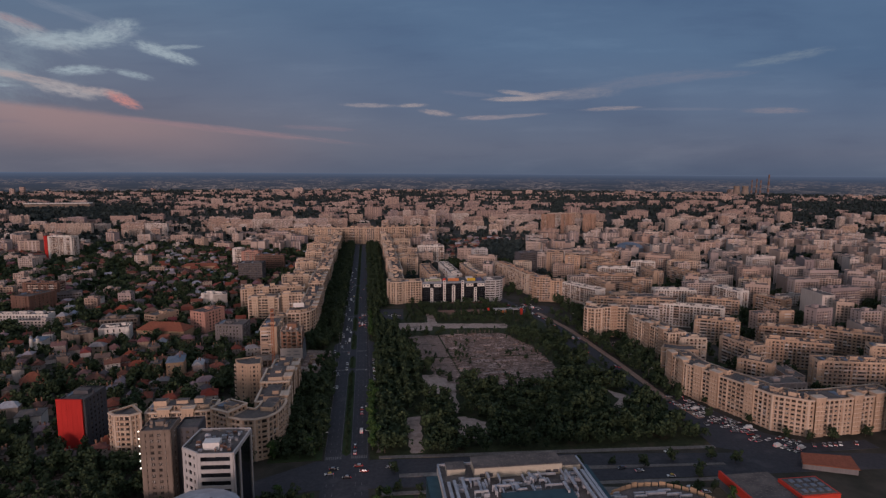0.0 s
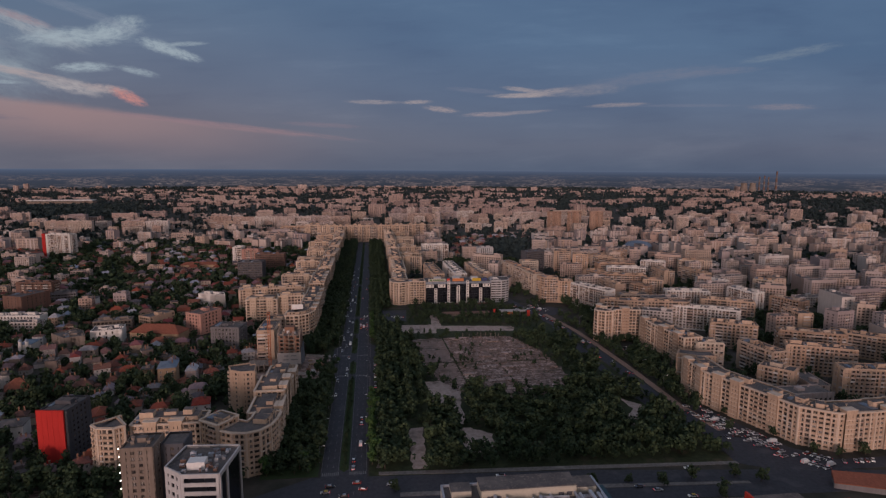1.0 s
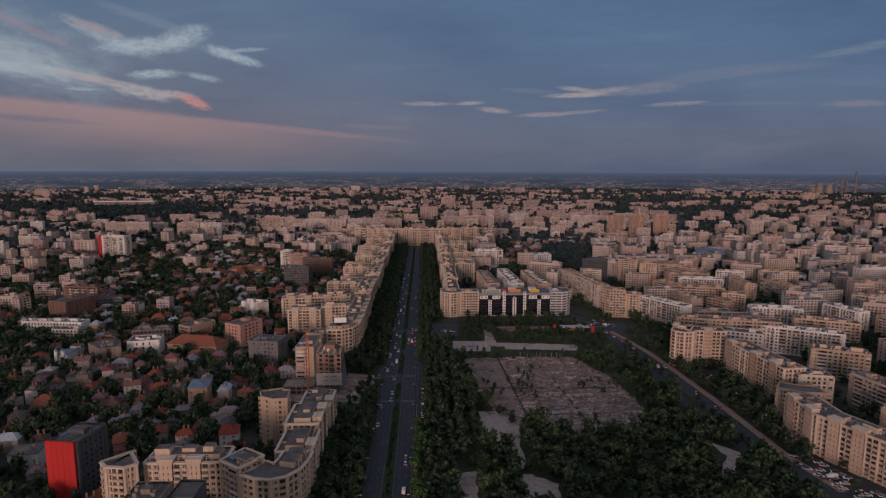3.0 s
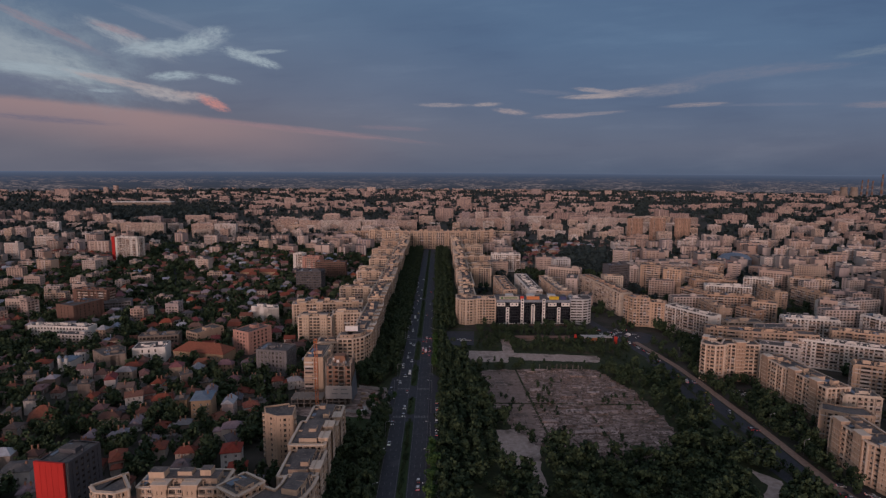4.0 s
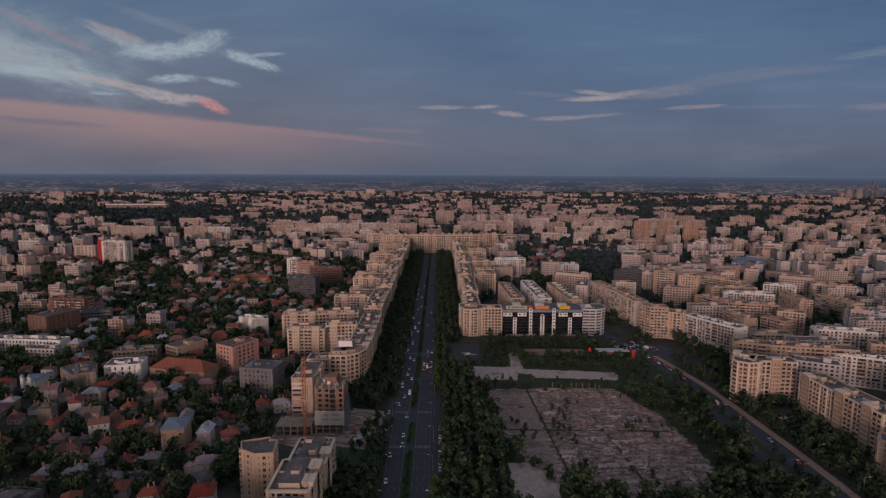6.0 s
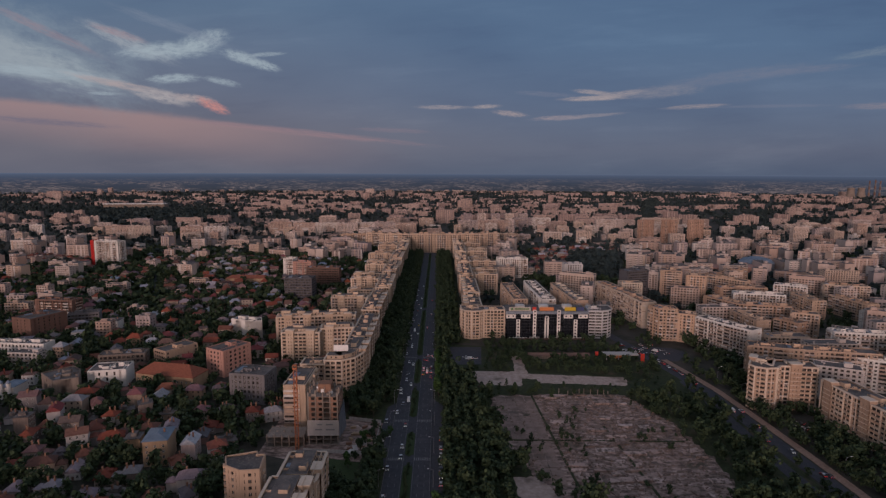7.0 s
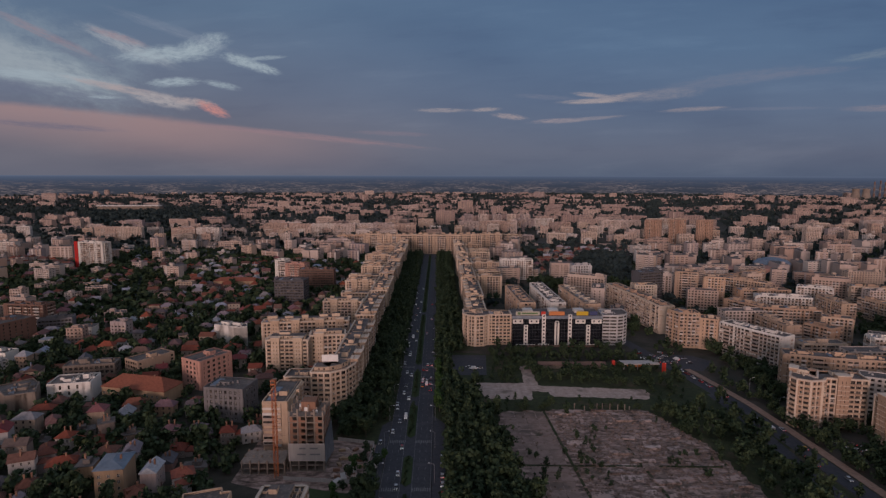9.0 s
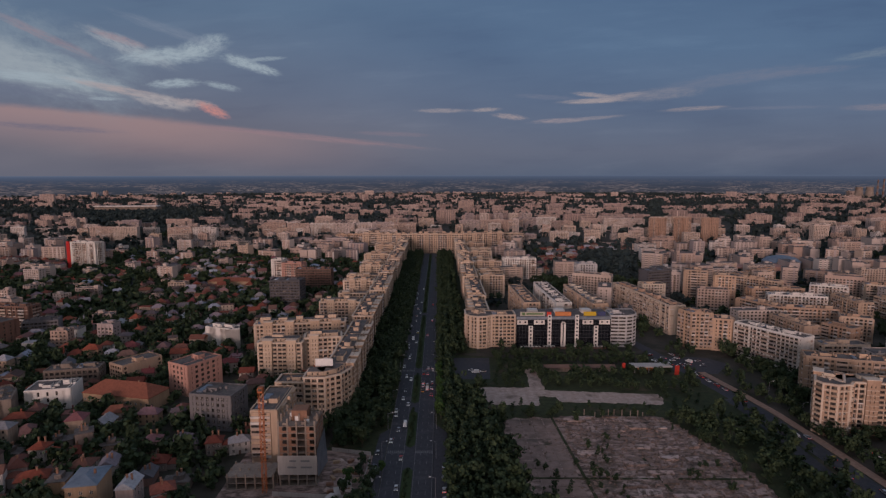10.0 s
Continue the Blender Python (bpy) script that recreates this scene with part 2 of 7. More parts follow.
mat_brick = plaster("brown_brick", [(0.0, (0.17, 0.10, 0.077)), (1.0, (0.20, 0.12, 0.092))], 0.3)
mat_red = plaster("red_panels", [(0.0, (0.48, 0.03, 0.025)), (1.0, (0.48, 0.03, 0.025))], 0.3)
mat_tower = plaster("tower_render", [(0.0, (0.37, 0.24, 0.175)), (1.0, (0.42, 0.275, 0.20))], 0.3)
mat_concrete = plaster("raw_concrete", [(0.0, (0.25, 0.20, 0.165)), (1.0, (0.29, 0.24, 0.20))], 0.6)
mat_bare_brick = plaster("bare_brickwork", [(0.0, (0.30, 0.165, 0.11)), (1.0, (0.30, 0.165, 0.11))], 0.6)
mat_scrim = plaster("white_scrim", [(0.0, (0.50, 0.46, 0.43)), (1.0, (0.50, 0.46, 0.43))], 0.3)


def tiles(name, stops, by_tint=False):
    def build(n, place, pick):
        base = n.ramp(tint(n) if by_tint else pick, stops)
        spots = n.smooth(n.noise(place, 0.7, 5.0, 0.7), 0.35, 0.7)
        return n.mix(n.math("MULTIPLY", spots, 0.55), base, n.mix(1.0, base, (0.45, 0.42, 0.40), "MULTIPLY"))
    return material(name, build, 0.8, bump=0.4, bump_scale=3.0)


ROOFS = [(0.0, (0.165, 0.045, 0.030)), (0.12, (0.27, 0.068, 0.036)), (0.22, (0.088, 0.055, 0.047)), (0.32, (0.19, 0.070, 0.042)), (0.42, (0.115, 0.115, 0.13)), (0.52, (0.30, 0.080, 0.040)), (0.62, (0.24, 0.25, 0.285)), (0.70, (0.205, 0.040, 0.038)), (0.80, (0.44, 0.46, 0.50)), (0.88, (0.13, 0.095, 0.082)), (0.95, (0.23, 0.085, 0.052)), (1.0, (0.30, 0.37, 0.47))]
mat_tile = tiles("roof_tiles", ROOFS)
mat_tile_town = tiles("roof_tiles_town", ROOFS, True)
mat_red_tile = tiles("red_roof_tiles", [(0.0, (0.30, 0.05, 0.03)), (1.0, (0.34, 0.06, 0.035))])
mat_orange_tile = tiles("orange_roof_tiles", [(0.0, (0.25, 0.085, 0.05)), (1.0, (0.25, 0.085, 0.05))])


def felt(n, place, pick):
    base = n.ramp(n.noise(place, 0.12, 4.0), [(0.3, (0.070, 0.063, 0.062)), (0.7, (0.165, 0.142, 0.13))])
    return n.mix(n.smooth(n.noise(place, 0.9, 4.0), 0.5, 0.75), base, (0.22, 0.18, 0.155))


mat_felt = material("roofing_felt", felt, 0.9, bump=0.2, bump_scale=2.0)
mat_zinc = material("blue_grey_zinc", lambda n, p, k: n.ramp(n.noise(p, 0.3, 4.0), [(0.3, (0.16, 0.19, 0.23)), (0.7, (0.27, 0.30, 0.34))]), 0.45, 0.6)
mat_duct = material("galvanised_duct", lambda n, p, k: n.ramp(n.noise(p, 0.4, 3.0), [(0.3, (0.34, 0.35, 0.38)), (0.7, (0.50, 0.51, 0.54))]), 0.5, 0.3)
mat_teal = material("teal_cladding", lambda n, p, k: n.ramp(n.noise(p, 0.3, 3.0), [(0.3, (0.025, 0.06, 0.075)), (0.7, (0.04, 0.085, 0.10))]), 0.5)


def glazing(n, place, pick):
    return n.ramp(n.noise(place, 0.45, 2.0), [(0.32, (0.014, 0.014, 0.016)), (0.5, (0.045, 0.040, 0.037)), (0.62, (0.12, 0.10, 0.085)), (0.74, (0.24, 0.205, 0.175))])


mat_glass = material("window_glass", glazing, 0.18, spec=0.5)
mat_mirror = material("dark_curtain_glass", lambda n, p, k: n.ramp(n.noise(p, 0.25, 2.0), [(0.3, (0.006, 0.007, 0.009)), (0.7, (0.014, 0.016, 0.02))]), 0.12, spec=0.35)
mat_trim = plaster("cream_trim", [(0.0, (0.63, 0.505, 0.395)), (1.0, (0.67, 0.55, 0.44))], 0.3)
mat_frame = material("window_frame_paint", lambda n, p, k: n.ramp(n.noise(p, 1.0, 2.0), [(0.3, (0.55, 0.52, 0.48)), (0.7, (0.68, 0.64, 0.60))]), 0.5)


def mottled(low, high, scale, extra=None, cover=(0.55, 0.7)):
    def build(n, place, pick):
        base = n.ramp(n.noise(place, scale, 5.0, 0.6), [(0.32, low), (0.68, high)])
        if extra:
            base = n.mix(n.smooth(n.noise(place, scale * 0.17, 4.0), *cover), base, extra)
        return base
    return build


mat_asphalt = material("asphalt", mottled((0.040, 0.040, 0.047), (0.062, 0.061, 0.068), 0.5, (0.076, 0.073, 0.078)), 0.85, bump=0.1, bump_scale=6.0)
mat_paint = material("road_paint", mottled((0.10, 0.097, 0.095), (0.24, 0.235, 0.23), 1.2), 0.8)
mat_paving = material("paving", mottled((0.13, 0.115, 0.105), (0.22, 0.195, 0.175), 0.6, (0.27, 0.24, 0.215)), 0.9, bump=0.2, bump_scale=3.0)
mat_brick_paving = material("brick_paving", mottled((0.24, 0.150, 0.108), (0.36, 0.235, 0.175), 0.6, (0.27, 0.19, 0.15)), 0.9, bump=0.2, bump_scale=3.0)
mat_dust = material("pale_dust", mottled((0.32, 0.235, 0.195), (0.50, 0.385, 0.33), 0.35, (0.20, 0.15, 0.12), (0.54, 0.70)), 0.95, bump=0.3, bump_scale=2.0)
mat_slab = material("ruined_slab", lambda n, p, k: n.mix(n.smooth(n.noise(p, 0.30, 6.0, 0.7), 0.44, 0.62), n.ramp(k, [(0.0, (0.21, 0.145, 0.12)), (0.4, (0.35, 0.247, 0.208)), (0.8, (0.46, 0.334, 0.29)), (1.0, (0.53, 0.40, 0.355))]), (0.12, 0.088, 0.068)), 0.95, bump=0.5, bump_scale=1.5)


mat_floor = material("stained_floor", mottled((0.185, 0.128, 0.106), (0.295, 0.21, 0.176), 0.22, (0.12, 0.092, 0.073), (0.52, 0.66)), 0.95, bump=0.3, bump_scale=1.5)


def broken_ground(n, place, pick):
    """Long streaks of dusty concrete, earth and weeds."""
    flat = n.add("ShaderNodeVectorMath", op="MULTIPLY")
    n.plug(place, flat.inputs[0])
    flat.inputs[1].default_value = (0.16, 0.34, 0.3)
    streaks = n.noise(flat.outputs[0], 1.0, 6.0, 0.68)
    base = n.ramp(streaks, [(0.34, (0.060, 0.043, 0.034)), (0.45, (0.165, 0.115, 0.094)), (0.56, (0.325, 0.229, 0.193)), (0.70, (0.49, 0.36, 0.31))])
    weeds = n.smooth(n.noise(place, 0.05, 5.0, 0.6), 0.54, 0.68)
    return n.mix(n.math("MULTIPLY", weeds, 0.85), base, (0.055, 0.05, 0.03))


mat_rubble = material("rubble_earth", broken_ground, 0.95, bump=0.6, bump_scale=1.2)
mat_grass = material("rough_grass", mottled((0.022, 0.030, 0.013), (0.050, 0.058, 0.024), 0.35, (0.085, 0.068, 0.042)), 0.95, bump=0.5, bump_scale=2.0)
mat_dry = material("dry_grass", mottled((0.075, 0.062, 0.042), (0.15, 0.122, 0.082), 0.4, (0.06, 0.062, 0.035)), 0.95, bump=0.4, bump_scale=2.0)
mat_lawn = material("mown_lawn", mottled((0.028, 0.045, 0.016), (0.045, 0.066, 0.024), 0.8), 0.95, bump=0.4, bump_scale=4.0)
mat_ground = material("town_ground", mottled((0.024, 0.028, 0.018), (0.075, 0.062, 0.050), 0.06, (0.09, 0.08, 0.075), (0.55, 0.75)), 0.95, bump=0.3, bump_scale=0.8)


def leaves(name, dark, mid, light):
    def build(n, place, pick):
        node = n.add("ShaderNodeNewGeometry")
        base = n.ramp(node.outputs["Random Per Island"], [(0.0, dark), (0.55, mid), (1.0, light)])
        grove = n.smooth(n.noise(place, 0.045, 2.0), 0.35, 0.65)
        return n.mix(n.math("MULTIPLY", grove, 0.6), base, n.mix(1.0, base, (0.62, 0.72, 0.7), "MULTIPLY"))
    return material(name, build, 0.75, spec=0.2)


mat_leaf = leaves("tree_leaves", (0.022, 0.036, 0.018), (0.040, 0.061, 0.029), (0.066, 0.090, 0.040))
mat_leaf_light = leaves("fresh_leaves", (0.030, 0.062, 0.018), (0.055, 0.105, 0.028), (0.085, 0.135, 0.040))
# bluer than tree_leaves: haze over the far trees is put into the colour
mat_leaf_far = leaves("far_leaves_hazed", (0.026, 0.040, 0.042), (0.040, 0.056, 0.056), (0.056, 0.072, 0.066))
mat_bark = material("bark", mottled((0.05, 0.04, 0.03), (0.10, 0.08, 0.06), 3.0), 0.95)
mat_crane = material("orange_crane_paint", mottled((0.34, 0.10, 0.035), (0.42, 0.13, 0.045), 1.0), 0.6)
mat_tyre = material("tyre_rubber", lambda n, p, k: n.ramp(n.noise(p, 4.0), [(0.3, (0.012, 0.012, 0.012)), (0.7, (0.025, 0.025, 0.025))]), 0.9)
mat_car = material("car_paint", lambda n, p, k: n.ramp(k, [(0.0, (0.62, 0.62, 0.60)), (0.24, (0.30, 0.31, 0.33)), (0.42, (0.03, 0.03, 0.035)), (0.58, (0.48, 0.48, 0.49)), (0.74, (0.10, 0.11, 0.14)), (0.84, (0.30, 0.03, 0.025)), (0.9, (0.68, 0.67, 0.65)), (0.97, (0.50, 0.33, 0.03))], True), 0.3, 0.2, spec=0.5)


def plain(name, colour, rough=0.6, glow=0.0):
    m = material(name, lambda n, p, k: n.ramp(n.noise(p, 0.8, 3.0), [(0.3, tuple(0.88 * c for c in colour)), (0.7, colour)]), rough)
    if glow:
        shader = m.node_tree.nodes["Principled BSDF"]
        shader.inputs["Emission Color"].default_value = (*colour, 1)
        shader.inputs["Emission Strength"].default_value = glow
    return m


mat_tail = plain("tail_lamp", (0.75, 0.03, 0.03), 0.4, 1.2)
mat_head = plain("head_lamp", (0.9, 0.88, 0.8), 0.3, 0.7)
mat_bulb = plain("floodlight_glass", (1.0, 0.93, 0.8), 0.4, 2.5)
mat_yellow = plain("yellow_board", (0.55, 0.36, 0.03))
mat_orange = plain("orange_board", (0.55, 0.20, 0.07))
mat_navy = plain("navy_board", (0.05, 0.06, 0.14))
mat_board = plain("pale_board", (0.46, 0.42, 0.34))
mat_green_bar = plain("green_letter_bar", (0.10, 0.17, 0.07))
mat_signal = plain("signal_red", (0.55, 0.05, 0.03))
mat_steel = plain("grey_steel", (0.22, 0.22, 0.23), 0.5)
mat_white_paint = plain("white_paint", (0.72, 0.70, 0.67))


# ---- mesh helpers ----
class Shape:
    """Faces gathered for one mesh, with a material slot and a tint for each."""

    def __init__(self):
        self.v, self.f, self.m, self.t = [], [], [], []
        self.now = 0.5

    def face(self, points, slot=0):
        k = len(self.v)
        self.v.extend(points)
        self.f.append(tuple(range(k, k + len(points))))
        self.m.append(slot)
        self.t.append(self.now)

    def hexa(self, c, slot=0, under=False):
        """A box by its eight corners: four below, four above, both anticlockwise."""
        k = len(self.v)
        self.v.extend(c)
        sides = [(0, 1, 5, 4), (1, 2, 6, 5), (2, 3, 7, 6), (3, 0, 4, 7), (4, 5, 6, 7)]
        if under:
            sides.append((3, 2, 1, 0))
        for s in sides:
            self.f.append(tuple(k + i for i in s))
            self.m.append(slot)
            self.t.append(self.now)

    def box(self, x0, x1, y0, y1, z0, z1, slot=0, under=False):
        self.hexa([(x0, y0, z0), (x1, y0, z0), (x1, y1, z0), (x0, y1, z0), (x0, y0, z1), (x1, y0, z1), (x1, y1, z1), (x0, y1, z1)], slot, under)

    def wallbox(self, F, s0, s1, d0, d1, z0, z1, slot=0, under=True):
        """A box on a facade F = (x, y, tx, ty): s along it, d outwards."""
        x, y, tx, ty = F
        nx, ny = ty, -tx
        flat = [(x + s * tx + d * nx, y + s * ty + d * ny) for s, d in ((s0, d1), (s1, d1), (s1, d0), (s0, d0))]
        self.hexa([(*p, z0) for p in flat] + [(*p, z1) for p in flat], slot, under)

    def prism(self, poly, z0, z1, slot=0, top=None, walls=True):
        """An upright prism over an anticlockwise outline."""
        count = len(poly)
        if walls:
            for i in range(count):
                a, b = poly[i], poly[(i + 1) % count]
                self.face([(*a, z0), (*b, z0), (*b, z1), (*a, z1)], slot)
        self.face([(*p, z1) for p in poly], slot if top is None else top)

    def tube(self, x, y, z0, z1, r0, r1, sides=8, slot=0):
        ring = [(math.cos(math.tau * i / sides), math.sin(math.tau * i / sides)) for i in range(sides)]
        for i in range(sides):
            a, b = ring[i], ring[(i + 1) % sides]
            self.face([(x + a[0] * r0, y + a[1] * r0, z0), (x + b[0] * r0, y + b[1] * r0, z0), (x + b[0] * r1, y + b[1] * r1, z1), (x + a[0] * r1, y + a[1] * r1, z1)], slot)
        self.face([(x + a[0] * r1, y + a[1] * r1, z1) for a in ring], slot)

    def beam(self, a, b, w, slot=0):
        """A square bar from a to b."""
        a, b = Vector(a), Vector(b)
        way = (b - a).normalized()
        side = way.cross(Vector((0, 0, 1)) if abs(way.z) < 0.9 else Vector((1, 0, 0))).normalized() * w / 2
        up = way.cross(side).normalized() * w / 2
        low = [a - side - up, a + side - up, a + side + up, a - side + up]
        self.hexa([tuple(p) for p in low] + [tuple(p + b - a) for p in low], slot, True)

    def mesh(self, name, mats):
        me = bpy.data.meshes.new(name)
        me.from_pydata(self.v, [], self.f)
        for m in mats:
            me.materials.append(m)
        me.polygons.foreach_set("material_index", self.m)
        layer = me.attributes.new("tint", "FLOAT", "FACE")
        layer.data.foreach_set("value", self.t)
        me.update()
        return me


def part(name, shape, mats, parent=None, label="", m=None):
    """Links a shape (or a mesh) as one object, under its thing."""
    mats = mats if isinstance(mats, (list, tuple)) else [mats]
    ob = new(name, shape.mesh(name, mats) if isinstance(shape, Shape) else shape)
    if parent is not None:
        ob.parent = parent
    if m is not None:
        ob.matrix_basis = m
    return tagged(ob, label) if label else ob


def thing(name, label, category, group="", at=(0, 0, 0)):
    ob = new(name)
    ob.location = at
    return tagged(ob, label, category, group)


def sheet(name, poly, z, mat, low=-0.3, label=""):
    """A flat piece of the setting with a real edge."""
    s = Shape()
    s.prism(poly, low, z)
    return tagged(part(name, s, mat), label, "", "", "structure")


def ragged(poly, by, seed):
    """The outline broken into short uneven pieces."""
    rng, out = random.Random(seed), []
    for (ax, ay), (bx, by_) in zip(poly, poly[1:] + poly[:1]):
        steps = max(1, int(math.hypot(bx - ax, by_ - ay) / 3))
        for k in range(steps):
            out.append((ax + (bx - ax) * k / steps + rng.uniform(-by, by), ay + (by_ - ay) * k / steps + rng.uniform(-by, by)))
    return out


def strip(line, left, right):
    """The outline of a band along a line, offset to both sides of it."""
    a, b = offset(line, left), offset(line, -right)
    return b + a[::-1]


def offset(line, by):
    """The line moved to its left by so many metres, mitred."""
    out = []
    for i, p in enumerate(line):
        ways = []
        if i > 0:
            ways.append((Vector(p) - Vector(line[i - 1])).normalized())
        if i < len(line) - 1:
            ways.append((Vector(line[i + 1]) - Vector(p)).normalized())
        way = sum(ways, Vector((0, 0))).normalized()
        by_here = by / max(0.5, way.dot(ways[0]))
        out.append((p[0] - way.y * by_here, p[1] + way.x * by_here))
    return out


def facing(a, b):
    way = Vector(b) - Vector(a)
    return (a[0], a[1], *way.normalized()), way.length


# ---- facades ----
def facade(wall, F, long, z0, count, rise, rng, bay=3.2, pier=1.7, sill=1.35, proud=0.3, panes=None, loggia=None):
    """Bands between the storeys and piers between the windows, standing proud of the glass. panes: gathers the place of each window."""
    bays = max(1, round(long / bay))
    step = long / bays
    pier = min(pier, step * 0.5) if pier < 3 else pier
    for k in range(count + 1):
        low = z0 + k * rise - (0.45 if k else 0.0)
        if loggia is None or k in (0, 1, count):
            wall.wallbox(F, 0, long, -0.3, proud - 0.06, low, low + sill)
            continue
        for b in range(bays):
            if (b + loggia) % 5 in (1, 2):
                wall.wallbox(F, b * step, b * step + step, -0.2, proud + 0.12, low + 0.2, low + 0.42)
                wall.wallbox(F, b * step, b * step + step, proud - 0.05, proud + 0.2, low + 0.42, low + 1.05, 2 if (b + k + loggia) % 3 else 0)
            else:
                wall.wallbox(F, b * step, b * step + step, -0.3, proud - 0.06, low, low + sill)
    for b in range(bays + 1):
        half = pier / 2 if 0 < b < bays else pier * 0.62
        s = min(max(b * step, half), long - half)
        wall.wallbox(F, s - half, s + half, -0.3, proud, z0, z0 + count * rise + 0.6)
    if panes is not None:
        for k in range(count):
            for b in range(bays):
                panes.append((F, (b + 0.5) * step, z0 + k * rise + sill - 0.45 + (rise - sill) / 2 + (0.225 if k == 0 else 0)))
    return bays, step


def balcony_stack(shape, F, s, width, z0, count, rise, out=1.25):
    """Balconies one above the other; some glazed in, some open with a dark loggia behind."""
    luck = random.Random(int(F[0] * 31 + F[1] * 17 + s * 7))
    for k in range(1, count):
        z, way = z0 + k * rise, luck.random()
        shape.wallbox(F, s - width / 2, s + width / 2, 0.1, out, z - 0.2, z + 0.9, 2)
        if way < 0.45:
            shape.wallbox(F, s - width / 2 + 0.2, s + width / 2 - 0.2 - luck.random() * width * 0.4, 0.2, 0.4, z + 0.9, z + rise - 0.25, 1)
        elif way < 0.7:
            shape.wallbox(F, s - width / 2 + 0.05, s + width / 2 - 0.05, 0.2, out - 0.1, z + 0.9, z + rise - 0.2, 2)
            shape.wallbox(F, s - width / 2 + 0.3, s + width / 2 - 0.3, out - 0.1, out - 0.05, z + 1.1, z + rise - 0.5, 1)
    for edge in (-width / 2, width / 2):
        shape.wallbox(F, s + edge - 0.1, s + edge + 0.1, 0.1, out - 0.1, z0 + rise, z0 + count * rise)
    shape.wallbox(F, s - width / 2, s + width / 2, 0.1, out, z0 + count * rise - 0.15, z0 + count * rise + 0.1)


def window_mesh(w, h, name="window"):
    s = Shape()
    s.box(-w / 2, w / 2, 0.02, 0.06, -h / 2, h / 2, 0, True)
    for x in (-w / 2, 0, w / 2):
        s.box(x - 0.06, x + 0.06, -0.04, 0.02, -h / 2, h / 2, 1, True)
    return s.mesh(name, [mat_glass, mat_frame])


WINDOW = window_mesh(1.6, 1.45)


def roof_house(shape, cx, cy, tx, ty, a, b, z, h, slot=0, top=1):
    c = [(cx + u * tx - w * ty, cy + u * ty + w * tx) for u, w in ((-a, -b), (a, -b), (a, b), (-a, b))]
    shape.prism(c, z, z + h, slot, top)


